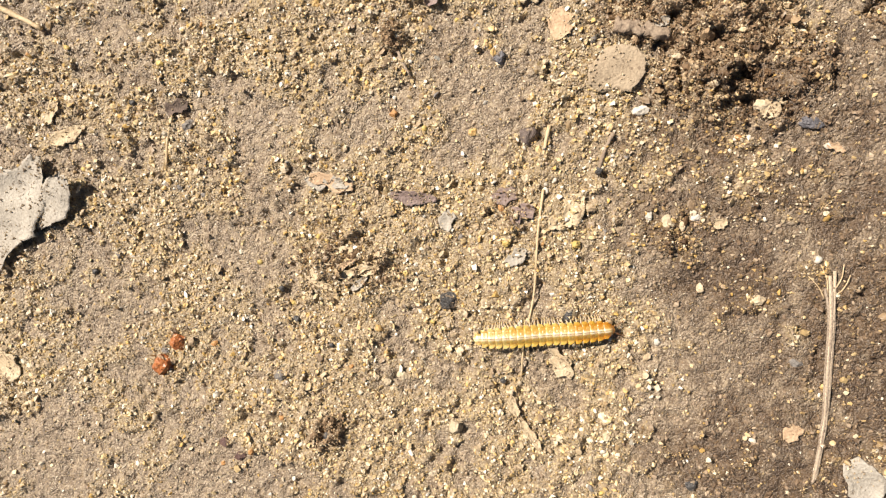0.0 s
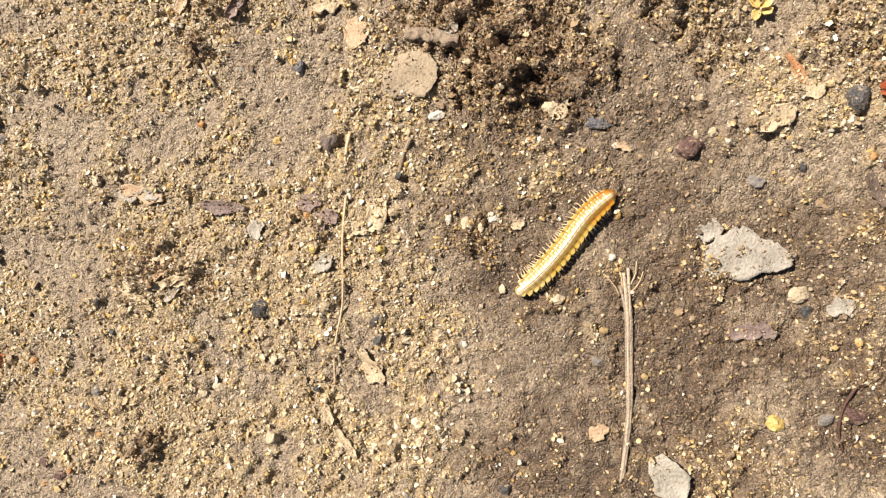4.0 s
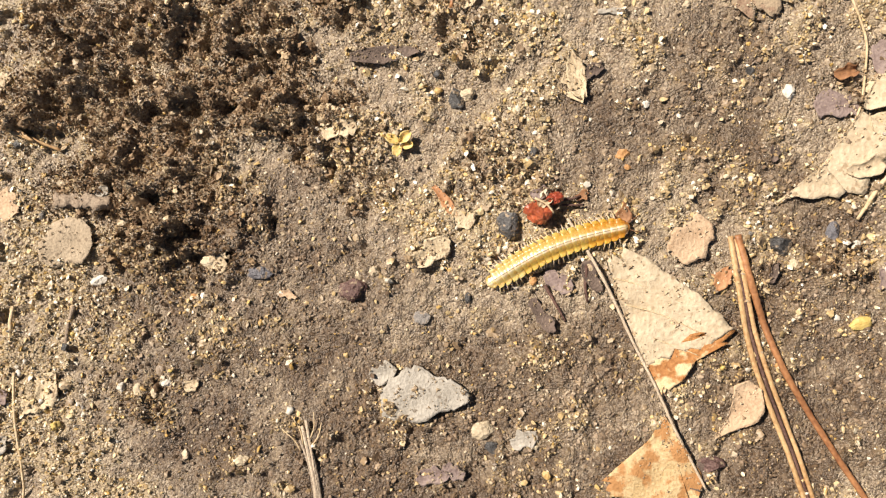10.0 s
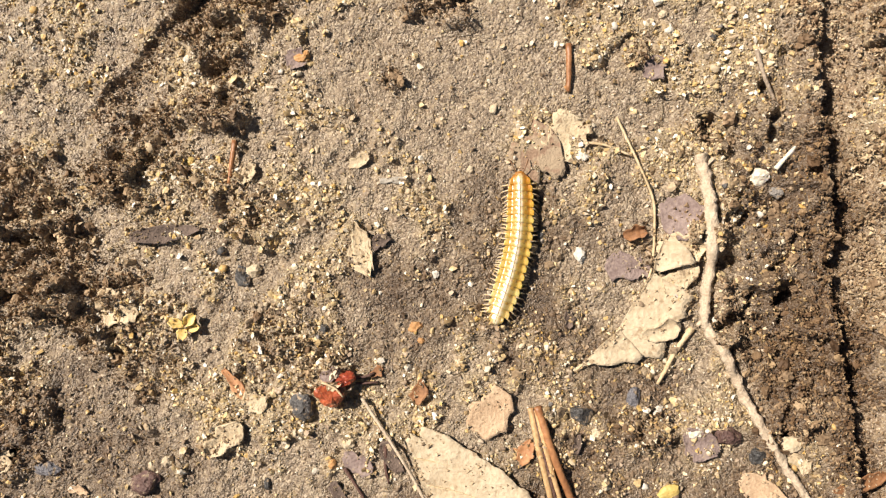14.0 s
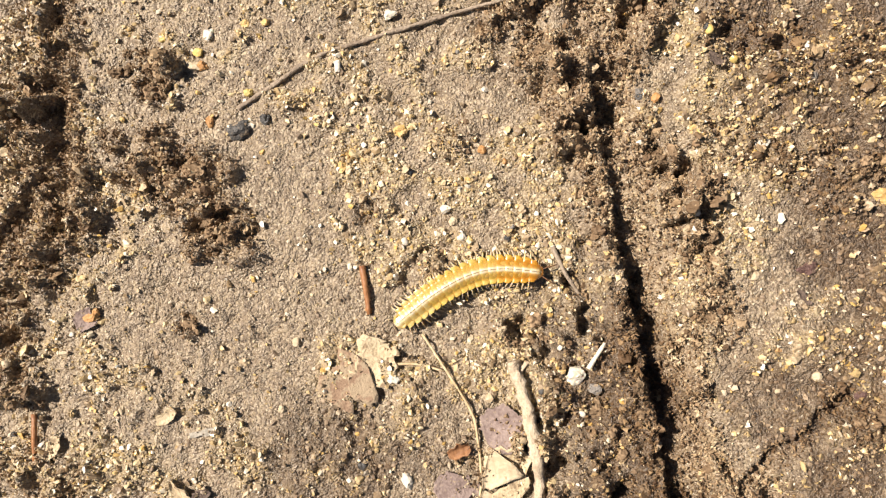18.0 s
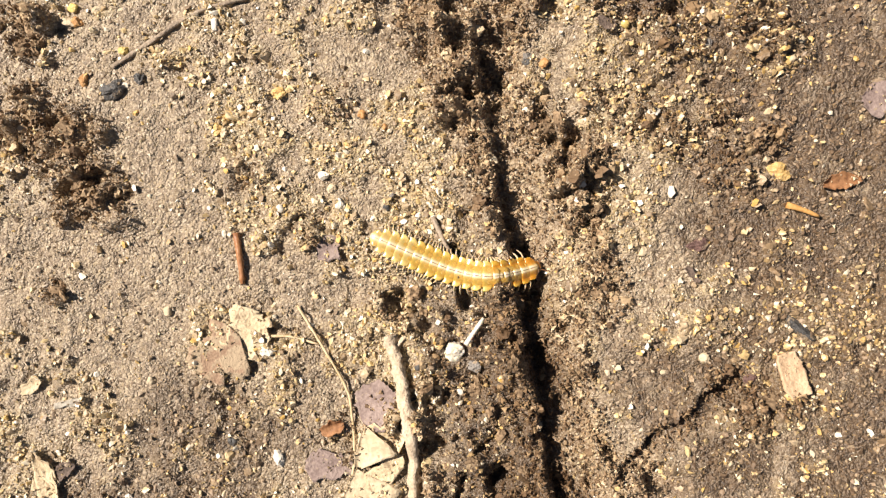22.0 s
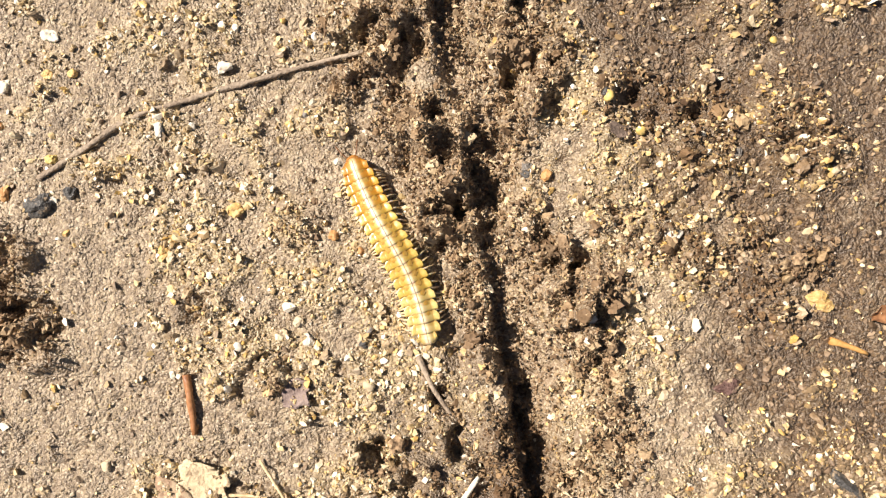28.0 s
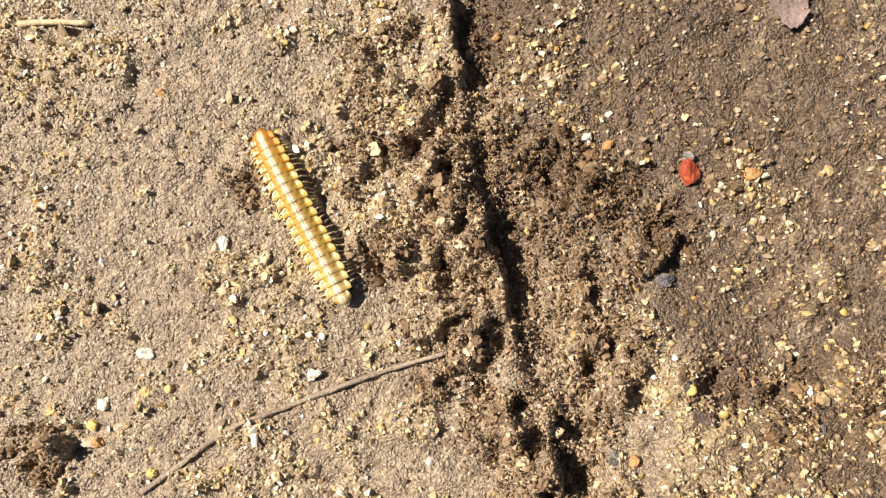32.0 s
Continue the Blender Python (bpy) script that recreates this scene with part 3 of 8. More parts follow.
zone("heap", 4.5, 237.0, 95.9)
zone("heap", 4.3, 215.7, 105.8, 225.6, 99.6)
zone("heap", 3.7, 195.9, 106.9, 195.6, 92.7)
zone("heap", 4.1, 213.5, 88.9, 221.0, 84.5)
zone("heap", 3.4, 207.3, 73.1)
zone("heap", 3.8, 166.6, 47.6, 177.7, 53.8)
zone("heap", 3.2, 229.8, 42.2)
zone("heap", 3.8, 111.4, 33.2)
zone("heap", 3.3, 91.5, 23.4)
zone("heap", 4.7, 78.6, 46.1)
zone("heap", 3.8, 162.6, 20.9)
zone("heap", 4.5, 101.7, 39.4)
zone("heap", 4.0, 78.6, 44.0)
zone("heap", 3.5, 53.6, 24.1)
zone("heap", 5.2, -12.5, 38.2)
zone("heap", 3.1, 40.2, -5.1)
zone("heap", 4.7, -24.8, -14.5)
zone("clod", 3.8, 196.2, 152.7, 195.6, 132.6, 196.9, 116.6)
zone("clod", 3.2, 192.0, 136.6, 188.8, 109.6)
zone("clod", 3.4, 198.4, 101.6, 208.7, 110.6)
zone("clod", 3.2, 204.3, 82.5, 207.8, 64.3, 199.4, 57.6, 199.7, 40.3)
zone("clod", 2.2, 193.8, 89.3, 192.6, 76.5)
zone("dark_soil", 23.4, 53.4, 6.7, 62.2, 14.0)
zone("dark_soil", 14.5, 58.4, -44.8, 70.1, -52.0)
zone("dark_soil", 16.5, 51.0, 10.4)
zone("dark_soil", 22.0, 81.9, -22.8)
zone("dark_soil", 13.0, 40.7, -1.8)
zone("dark_soil", 12.0, 125.7, 43.7)
zone("dark_soil", 19.0, 114.4, -22.7)
zone("dark_soil", 9.4, 68.7, 1.7)
zone("dark_soil", 11.3, 148.4, 12.9)
zone("dark_soil", 12.7, 242.8, 87.8)
zone("dark_soil", 9.3, 226.7, 65.1)
zone("dark_soil", 12.7, 247.3, 68.0)
zone("dark_soil", 14.4, 226.0, 109.0, 248.3, 101.3)
zone("dark_soil", 9.1, 243.1, 123.8)
zone("dark_soil", 11.4, 245.7, 81.3)
zone("dark_soil", 14.3, 236.1, 137.3, 230.6, 143.9)
zone("dark_soil", 11.5, 245.8, 92.7)
zone("dark_soil", 13.2, 238.4, 139.5, 259.3, 132.7)
zone("dark_soil", 11.7, 243.5, 118.2, 250.6, 106.4)
zone("dark_soil", 11.7, 234.7, 79.7)
zone("dark_soil", 12.8, 239.0, 146.0, 246.3, 124.6)
zone("dark_soil", 5.7, 194.0, 61.9, 194.3, -2.2)
zone("dark_soil", 7.6, 188.3, 53.1, 189.9, 25.5)
zone("clod", 6.6, 184.6, 50.5, 185.7, 33.0, 187.9, 20.0)
zone("clod", 5.3, 111.7, 118.7, 110.7, 102.1)
# these patches deepen the darker soil colour further
zone("darkening", 14.8, 231.3, 142.6, 259.3, 132.7)
zone("darkening", 10.9, 251.6, 123.7, 248.2, 108.7)
zone("darkening", 7.0, 242.2, 90.7, 237.6, 76.5)
zone("darkening", 12.0, 151.7, -23.5)
zone("sand", 4.7, 58.6, 47.0, 85.5, 45.8)
zone("sand", 4.2, 86.1, 58.3, 94.5, 48.3)
zone("sand", 5.1, 226.1, 88.5, 229.6, 73.9)
zone("sand", 4.3, 233.5, 65.2)
zone("sand", 4.3, 214.0, 54.1, 222.8, 55.6)
zone("sand", 5.3, 88.2, 88.3, 98.4, 71.4)
zone("sand", 4.4, 158.4, 82.0, 149.1, 90.2)
zone("sand", 4.5, 5.7, -14.7, 12.0, -28.9)
zone("sand", 6.7, -76.1, 3.6)
zone("heap", 3.8, 62.6, 46.9, 82.6, 46.0)
zone("heap", 3.4, 228.0, 85.5, 227.7, 76.9)
zone("heap", 3.0, 226.0, 95.5)
zone("heap", 2.7, 158.4, 91.0)
zone("heap", 2.7, 165.4, 80.6)
zone("heap", 2.7, 173.4, 98.7)
zone("darkening", 6.6, 222.8, 113.2, 221.4, 72.2)
zone("darkening", 8.1, 249.5, 110.1, 238.2, 60.8)
zone("darkening", 10.4, 187.0, 66.0, 189.0, 1.6)
zone("darkening", 10.1, 248.8, 90.4, 234.5, 33.3)
zone("darkening", 8.1, 114.1, -33.6, 142.1, -27.9)
zone("smooth", 8.1, 135.2, 91.3, 151.6, 81.3)
zone("smooth", 4.4, 144.9, 119.1)
zone("smooth", 8.5, 59.3, 18.6, 83.9, 8.2)
zone("smooth", 5.7, 106.1, -0.1)
zone("clod", 4.2, 177.3, 49.0, 177.7, 33.3)
zone("clod", 4.2, 192.3, 65.7, 192.2, 14.4)
zone("clod", 4.2, 127.6, 106.2, 136.1, 94.5)
zone("clod", 3.8, 129.3, 122.8)
zone("darkening", 9.8, 205.8, 157.8, 223.5, 146.2)
zone("darkening", 9.0, 226.8, 132.4)
zone("darkening", 7.5, 205.7, 127.1, 239.9, 115.0)
zone("darkening", 6.8, 216.9, 137.9)
zone("dark_soil", 9.8, 205.8, 157.8, 223.5, 146.2)
zone("dark_soil", 7.5, 215.7, 134.3)
zone("dark_soil", 12.1, 91.2, -36.5)
zone("dark_soil", 10.2, 130.2, -21.9)
zone("dark_soil", 8.9, 151.1, -5.9)
zone("dark_soil", 8.0, 211.6, 46.0)
zone("dark_soil", 10.1, 49.2, -46.2)
zone("dark_soil", 10.1, 76.6, -47.9)
zone("darkening", 9.2, 130.2, -21.9)
zone("darkening", 8.9, 153.9, -5.9)
zone("darkening", 6.8, 212.8, 149.7)
zone("clod", 3.2, 206.7, 139.6, 216.2, 130.8)
zone("clod", 3.0, 215.8, 124.4, 206.1, 119.2)
zone("clod", 2.6, 201.8, 113.2, 205.4, 108.9)
zone("clod", 1.8, 166.5, 147.3)
zone("clod", 2.2, 182.9, 148.8, 189.4, 145.1)
zone("clod", 2.0, 181.1, 142.7, 187.4, 158.4)
zone("heap", 4.5, 189.1, 136.0, 187.8, 120.7)
zone("heap", 4.0, 189.1, 152.8, 193.4, 144.7)
zone("sand", 4.0, 223.9, 97.0, 230.8, 94.1)
zone("sand", 3.6, 216.8, 89.6, 213.8, 100.0)
zone("sand", 3.0, 211.1, 112.0, 212.7, 106.7)
zone("sand", 3.2, 230.1, 133.8, 230.4, 127.2)
zone("sand", 3.4, 232.9, 112.6, 242.7, 111.2)
zone("sand", 2.6, 248.0, 122.4)
zone("sand", 3.5, 157.8, 131.5, 164.1, 136.2)
zone("sand", 3.5, 177.3, 96.4, 168.1, 103.9)
zone("sand", 3.0, 180.0, 110.9)
zone("sand", 3.0, 178.5, 151.1, 172.4, 144.6)
zone("sand", 3.6, 231.4, 97.8, 238.6, 91.7)
zone("sand", 4.0, 218.3, 97.2, 222.7, 85.1)
zone("sand", 3.5, 206.7, 75.5, 204.4, 71.6)
zone("sand", 3.4, 232.9, 58.1, 235.3, 53.3)
zone("sand", 3.0, 214.8, 110.6, 210.5, 107.9)
zone("sand", 3.0, 212.0, 69.9)
zone("smooth", 7.0, 150.2, 143.9, 152.5, 124.9)
zone("smooth", 5.0, 138.9, 104.3, 145.7, 99.7)
zone("smooth", 4.5, 177.9, 92.4, 179.2, 98.1)
zone("clod", 2.6, 129.1, 118.1)
zone("clod", 1.8, 128.1, 110.9)
zone("clod", 2.6, 122.4, 105.7, 136.8, 102.7)
zone("clod", 2.4, 136.1, 94.6, 130.9, 92.0)
zone("clod", 2.2, 120.7, 111.6)
zone("sand", 5.0, 113.5, 61.2, 101.4, 57.8)
zone("sand", 4.5, 135.2, 57.3, 129.2, 54.7)
zone("sand", 4.5, 83.8, 66.6, 88.0, 58.3)
zone("sand", 4.0, 101.5, 121.2, 93.6, 115.4)
zone("sand", 3.5, 157.6, 59.5)
zone("sand", 3.5, 176.1, 90.1, 171.3, 92.9)
zone("sand", 3.2, 102.7, 45.3, 98.8, 39.5)
zone("sand", 3.0, 88.8, 10.7, 84.8, 14.7)
zone("sand", 3.2, 70.4, -14.8, 66.3, -7.7)
zone("sand", 3.0, 112.5, 2.8)
zone("sand", 2.6, 117.3, -5.9)
zone("sand", 2.6, 53.6, 22.0)
zone("sand", 3.0, 105.6, 32.4)
zone("sand", 6.0, -20.4, -21.7, -29.4, -15.8)
zone("sand", 6.5, -39.6, -56.8, -29.0, -47.4)
zone("sand", 6.0, 11.9, -0.3, 9.9, -10.7)
zone("sand", 6.0, -43.5, 21.8, -38.0, 26.7)
zone("sand", 5.0, -67.3, -12.2)
zone("sand", 6.0, 9.3, -43.6, 25.6, -45.7)
zone("sand", 5.0, -9.9, 12.8, -16.5, -1.4)
zone("smooth", 8.0, -27.1, 11.0, -41.6, 12.9)
zone("smooth", 7.0, -45.0, -21.5, -56.7, -17.0)
zone("smooth", 7.0, -6.5, -29.3)
zone("smooth", 8.0, -82.2, -58.7, -71.2, -36.3)
zone("smooth", 6.0, 1.6, 20.5)
zone("pit", 1.1, 196.8, 71.2)
zone("pit", 1.3, 197.2, 63.9)
zone("pit", 1.0, 192.4, 59.3)
zone("pit", 1.2, 196.1, 56.2)
zone("pit", 0.9, 191.4, 67.6)
zone("pit", 1.3, 196.7, 48.0)
zone("pit", 1.1, 192.4, 43.9)
zone("dry", 9.0, 184.0, 44.0, 184.0, 70.0)
zone("darkening", 13.0, 216.0, 140.0, 222.0, 172.0)
zone("darkening", 24.0, 243.0, 50.0, 240.0, 170.0)
zone("darkening", 15.0, 222.0, 158.0, 250.0, 134.0)
zone("dark_soil", 7.0, 236.0, 150.0, 252.0, 138.0)
zone("dark_soil", 5.0, 243.0, 122.0, 247.0, 112.0)
zone("fallen", 4.5, 198.5, 148.0, 197.2, 139.0)
zone("fallen", 4.0, 196.8, 116.5, 196.3, 108.0)
zone("sand", 4.0, 137.0, 174.0, 141.0, 156.0)
zone("sand", 3.5, 142.5, 154.2, 134.0, 147.0)
zone("sand", 3.0, 135.3, 136.8, 135.6, 125.5)
zone("sand", 4.5, 149.0, 174.0, 151.0, 165.0)
zone("sand", 4.0, 237.3, 113.5, 246.0, 112.0)
zone("sand", 4.0, 157.0, 127.5, 161.0, 125.0)
zone("sand", 3.5, 165.5, 121.0, 169.5, 111.0)
zone("sand", 4.5, 160.0, 114.0, 167.0, 106.0)
zone("smooth", 9.0, -41.0, 10.0, -19.0, 12.0)
zone("smooth", 8.0, -84.0, -26.0, -68.0, -31.0)
zone("smooth", 9.0, -95.0, -74.0, -41.0, -66.0)
zone("smooth", 7.0, -56.0, -13.0, -45.0, -37.0)
zone("smooth", 6.0, 6.0, 15.0, -5.0, 5.0)
zone("smooth", 13.0, 42.0, 6.0, 54.0, -23.0, 64.0, -46.0)
zone("darkening", 15.0, 54.0, -20.0, 66.0, -46.0)
zone("darkening", 13.0, 76.0, -8.0, 84.0, -40.0)
zone("sand", 5.0, -29.0, -19.5, -12.0, -12.5)
zone("sand", 5.5, -26.0, -35.0, -12.0, -52.0)
zone("sand", 5.0, 14.0, -40.0, 25.0, -46.0)
zone("sand", 4.0, 12.3, -1.4, 23.6, -20.3)


def along(x, y, x0, y0, x1, y1):
    """Distance to a line piece, and the signed side (right of its direction is positive)."""
    dx, dy = x1 - x0, y1 - y0
    n = max(dx * dx + dy * dy, 1e-9)
    s = np.clip(((x - x0) * dx + (y - y0) * dy) / n, 0, 1)
    ex, ey = x - x0 - s * dx, y - y0 - s * dy
    return np.hypot(ex, ey), (ex * dy - ey * dx)


def mask(kind, x, y, wobble=0.45):
    m = np.zeros_like(x)
    wob = 1 + wobble * vnoise(x, y, 9, 3) + 0.5 * wobble * vnoise(x, y, 3.5, 4)
    for x0, y0, x1, y1, r in ZONES[kind]:
        near = (x > min(x0, x1) - 2 * r) & (x < max(x0, x1) + 2 * r) & (y > min(y0, y1) - 2 * r) & (y < max(y0, y1) + 2 * r)
        if near.any():
            d, _ = along(x[near], y[near], x0, y0, x1, y1)
            k = np.clip(1.5 - 1.1 * d / (r * wob[near]), 0, 1)
            m[near] = np.maximum(m[near], k * k * (3 - 2 * k))
    return m


GROOVES = []


def groove(depth, width, *pts):
    GROOVES.append((depth, width, list(zip(pts[0::2], pts[1::2]))))


groove(3.7, 4.2, 197.3, -5.1, 194.8, 16.1, 193.4, 34.4, 194.3, 48.3, 194.1, 60.8, 195.1, 74.7, 195.8, 89.6, 196.2, 102.2, 196.3, 115.5, 197.3, 123.1, 197.5, 133.4, 199.4, 154.9, 200.7, 163.6, 196.7, 193.6)
groove(1.5, 2.4, 76.0, 82.0, 84.0, 89.1, 93.6, 97.6, 102.7, 104.2, 109.2, 110.4, 112.4, 119.0, 114.7, 127.9, 116.5, 140.0)
groove(1.5, 2.0, 205.3, 38.6, 213.1, 42.9, 219.0, 46.4)


def groove_cut(x, y):
    """Depth of the wheel groove and the crack: a steep wall on one side, a flat bottom, a slow rise on the other."""
    z = np.zeros_like(x)
    bed = np.zeros_like(x)
    for depth, width, pts in GROOVES:
        best, side = np.full_like(x, 1e9), np.zeros_like(x)
        for a, b in zip(pts, pts[1:]):
            d, s = along(x, y, *a, *b)
            k = d < best
            best[k], side[k] = d[k], s[k]
        d = np.where(side < 0, -best, best) + 0.7 * vnoise(x, y, 12, 8) + 0.55 * vnoise(x, y, 3.2, 9) + 0.4 * vnoise(x, y, 1.6, 10)
        profile = np.interp(d / width, [-1.3, -0.6, -0.22, 0.04, 0.5, 1.0, 1.7, 2.6], [0, 0.16, 0.26, -1.0, -0.86, -0.62, -0.2, 0])
        wear = np.clip(0.95 + 0.35 * vnoise(x, y, 15, 11) + 0.2 * vnoise(x, y, 5, 35), 0.7, 1.3)
        z += depth * profile * wear * (1 - 0.6 * mask("fallen", x, y, 0.7))
        bed = np.maximum(bed, np.clip(np.interp(d / width, [-0.7, -0.2, 0, 1.1, 2.0], [0, 0.6, 1, 0.85, 0]), 0, 1))
    return z, bed


def dark_share(x, y):
    """How much darker the soil is coloured, in patches."""
    return np.clip((0.8 * mask("dark_soil", x, y) + 0.45 * mask("darkening", x, y)) * (0.92 + 0.4 * vnoise(x, y, 3.5, 41) + 0.35 * vnoise(x, y, 1.4, 42)), 0, 1)


def drift(x, y):
    """How much sand has gathered, 0 to 1."""
    d = 0.28 * vnoise(x, y, 31, 20) + 0.46 * vnoise(x, y, 13, 21) + 0.42 * vnoise(x, y, 5, 22) + 0.42 * vnoise(x, y, 2.2, 24) + 0.22 * vnoise(x, y, 1.2, 26) + 0.5 * mask("sand", x, y) + 0.30 * np.clip((78 - x) / 50, 0, 1) + 0.3 * mask("heap", x, y) - 0.35 * mask("smooth", x, y) + 0.02 * mask("dark_soil", x, y) - 0.22 * mask("darkening", x, y)
    k = np.clip((d + 0.02) / 0.42, 0, 1)
    return k * k * (3 - 2 * k)


def height(x, y):
    """Height of the ground and how loose it is."""
    clod, smooth, pit, sandy = mask("clod", x, y, 0.75), mask("smooth", x, y), mask("pit", x, y), mask("sand", x, y)
    clod = clod * np.clip(0.75 + 0.7 * vnoise(x, y, 5.5, 31), 0.15, 1)
    cut, bed = groove_cut(x, y)
    clod = clod * (1 - 0.8 * bed)
    z = 0.8 * vnoise(x, y, 45, 1) + 0.5 * vnoise(x, y, 16, 2)
    rough = (1 - 0.3 * smooth) * (1 + 0.4 * np.clip((135 - x) / 50, 0, 1))
    z = z + rough * (0.34 * vnoise(x, y, 5.0, 5) + 0.26 * vnoise(x, y, 2.3, 6) + 0.26 * vnoise(x, y, 1.2, 7) + 0.24 * vnoise(x, y, 0.93, 33) - 0.6 * (1 - smooth) * np.clip((vnoise(x, y, 1.9, 52) - 0.45) / 0.3, 0, 1) + 0.2 * mask("dark_soil", x, y) * (vnoise(x, y, 1.5, 54) + vnoise(x, y, 3.3, 55)))
    lump = 0.55 * (1 - np.abs(vnoise(x, y, 8.0, 34)) * 2) + 0.75 * (1 - np.abs(vnoise(x, y, 4.6, 12)) * 2) + 0.6 * vnoise(x, y, 2.1, 13) + 0.42 * vnoise(x, y, 1.05, 14)
    z = z + sandy * (0.3 + 0.3 * vnoise(x, y, 4, 32)) + drift(x, y) * (0.62 + 0.34 * vnoise(x, y, 1.5, 36) + 0.2 * vnoise(x, y, 0.97, 38)) + clod * (0.5 + 2.5 * lump) + bed * (0.3 * vnoise(x, y, 1.6, 15) + 0.25 * vnoise(x, y, 0.95, 16))
    heap = mask("heap", x, y, 0.8) * np.clip(0.8 + 0.7 * vnoise(x, y, 4.5, 37), 0.1, 1)
    z = z + heap * (0.35 + 1.5 * lump)
    crack = np.clip(1.25 - np.abs(vnoise(x, y, 5.5, 51) + 0.35 * vnoise(x, y, 2.2, 53)) / 0.15, 0, 1)
    z = z - 2.2 * clod * np.clip((vnoise(x, y, 3.3, 56) + 0.3 * vnoise(x, y, 1.4, 57) - 0.28) / 0.22, 0, 1)
    z = z - crack * np.clip(clod + 0.7 * heap, 0, 1) * 2.2
    z = z + cut - 1.9 * pit * (1 - clod * 0.3)
    return z, np.clip(clod * 0.95 * (1 - 0.85 * mask("dry", x, y)) + bed * 0.9 + pit + 0.35 * heap, 0, 1)


X0, X1, Y0, Y1, STEP = -112.0, 270.0, -98.0, 192.0, 0.48
gx, gy = np.arange(X0, X1, STEP), np.arange(Y0, Y1, STEP)
far = 1.5 * 1.42 ** np.arange(1, 32)
ax_x = np.concatenate([X0 - far[::-1], gx, gx[-1] + far])
ax_y = np.concatenate([Y0 - far[::-1], gy, gy[-1] + far])
GXX, GYY = np.meshgrid(ax_x, ax_y)
GZ, LOOSE = height(GXX, GYY)
edge = np.clip(np.maximum.reduce([X0 - GXX, GXX - X1, Y0 - GYY, GYY - Y1]) / 60, 0, 1)
GZ = GZ * (1 - edge)
FINE = GZ[31:31 + len(gy), 31:31 + len(gx)]


def blurred(a, n):
    for axis in (0, 1):
        pad = np.concatenate([np.repeat(np.take(a, [0], axis), n, axis), a, np.repeat(np.take(a, [-1], axis), n, axis)], axis)
        c = np.cumsum(pad, axis)
        c = np.concatenate([np.zeros_like(np.take(c, [0], axis)), c], axis)
        k = a.shape[axis]
        hi = np.take(c, range(2 * n + 1, 2 * n + 1 + k), axis)
        lo = np.take(c, range(0, k), axis)
        a = (hi - lo) / (2 * n + 1)
    return a


SOFT = blurred(blurred(FINE, 3), 4)
FLAT = blurred(blurred(SOFT, 7), 9)


def ground_at(x, y, grid=None):
    g = FINE if grid is None else grid
    u = np.clip((np.asarray(x, float) - X0) / STEP, 0, len(gx) - 1.01)
    v = np.clip((np.asarray(y, float) - Y0) / STEP, 0, len(gy) - 1.01)
    i, j = u.astype(int), v.astype(int)
    a, b = u - i, v - j
    return (g[j, i] * (1 - a) + g[j, i + 1] * a) * (1 - b) + (g[j + 1, i] * (1 - a) + g[j + 1, i + 1] * a) * b


def mesh_of(name, verts, faces, mat, smooth=True):
    """A mesh from arrays of vertices (m) and of equal-sized faces."""
    me = bpy.data.meshes.new(name)
    verts, faces = np.asarray(verts, np.float32), np.asarray(faces, np.int32)
    n, k = faces.shape
    me.vertices.add(len(verts))
    me.vertices.foreach_set("co", verts.ravel())
    me.loops.add(n * k)
    me.loops.foreach_set("vertex_index", faces.ravel())
    me.polygons.add(n)
    me.polygons.foreach_set("loop_start", np.arange(0, n * k, k, dtype=np.int32))
    me.polygons.foreach_set("use_smooth", np.full(n, smooth, bool))
    me.update(calc_edges=True)
    me.materials.append(mat)
    return me


SWATH = ((-12, -18), (22, -14), (52, 6), (80, 10), (104, 22), (127, 34), (140, 60), (152, 80), (170, 78), (184, 76), (190, 92), (192, 112), (189, 133))


def in_swath(x, y):
    k = np.zeros(len(x), bool)
    for i, (cx, cy) in enumerate(SWATH):
        k |= (np.abs(x - cx) < (100 if i < 3 else 86)) & (np.abs(y - cy) < (66 if i < 3 else 56))
    return k


BLOCK = 8


def sheet_faces():
    """Quads of the ground: single cells near the walk, blocks of 8 by 8 cells elsewhere."""
    rows, cols = GXX.shape
    out = []
    r0 = list(range(0, 31)) + list(range(31, rows - 31 - BLOCK, BLOCK))
    c0 = list(range(0, 31)) + list(range(31, cols - 31 - BLOCK, BLOCK))
    r0 += list(range(r0[-1] + BLOCK, rows))
    c0 += list(range(c0[-1] + BLOCK, cols))
    for r, r2 in zip(r0, r0[1:]):
        for c, c2 in zip(c0, c0[1:]):
            if r2 - r == BLOCK and c2 - c == BLOCK and in_swath(ax_x[[c, c2, c, c2]], ax_y[[r, r, r2, r2]]).any():
                i = np.arange(r, r2 + 1)[:, None] * cols + np.arange(c, c2 + 1)[None]
                out.append(np.stack([i[:-1, :-1], i[:-1, 1:], i[1:, 1:], i[1:, :-1]], -1).reshape(-1, 4))
            else:
                out.append(np.array([[r * cols + c, r * cols + c2, r2 * cols + c2, r2 * cols + c]]))
    return np.concatenate(out)


faces = sheet_faces()
USED = np.unique(faces)
me = mesh_of("ground", np.stack([GXX, GYY, GZ], -1).reshape(-1, 3)[USED] * MM, np.searchsorted(USED, faces), SOIL)
me.attributes.new("loose", "FLOAT", "POINT").data.foreach_set("value", LOOSE.ravel()[USED].astype(np.float32))
DARK_SHARE = dark_share(GXX, GYY)
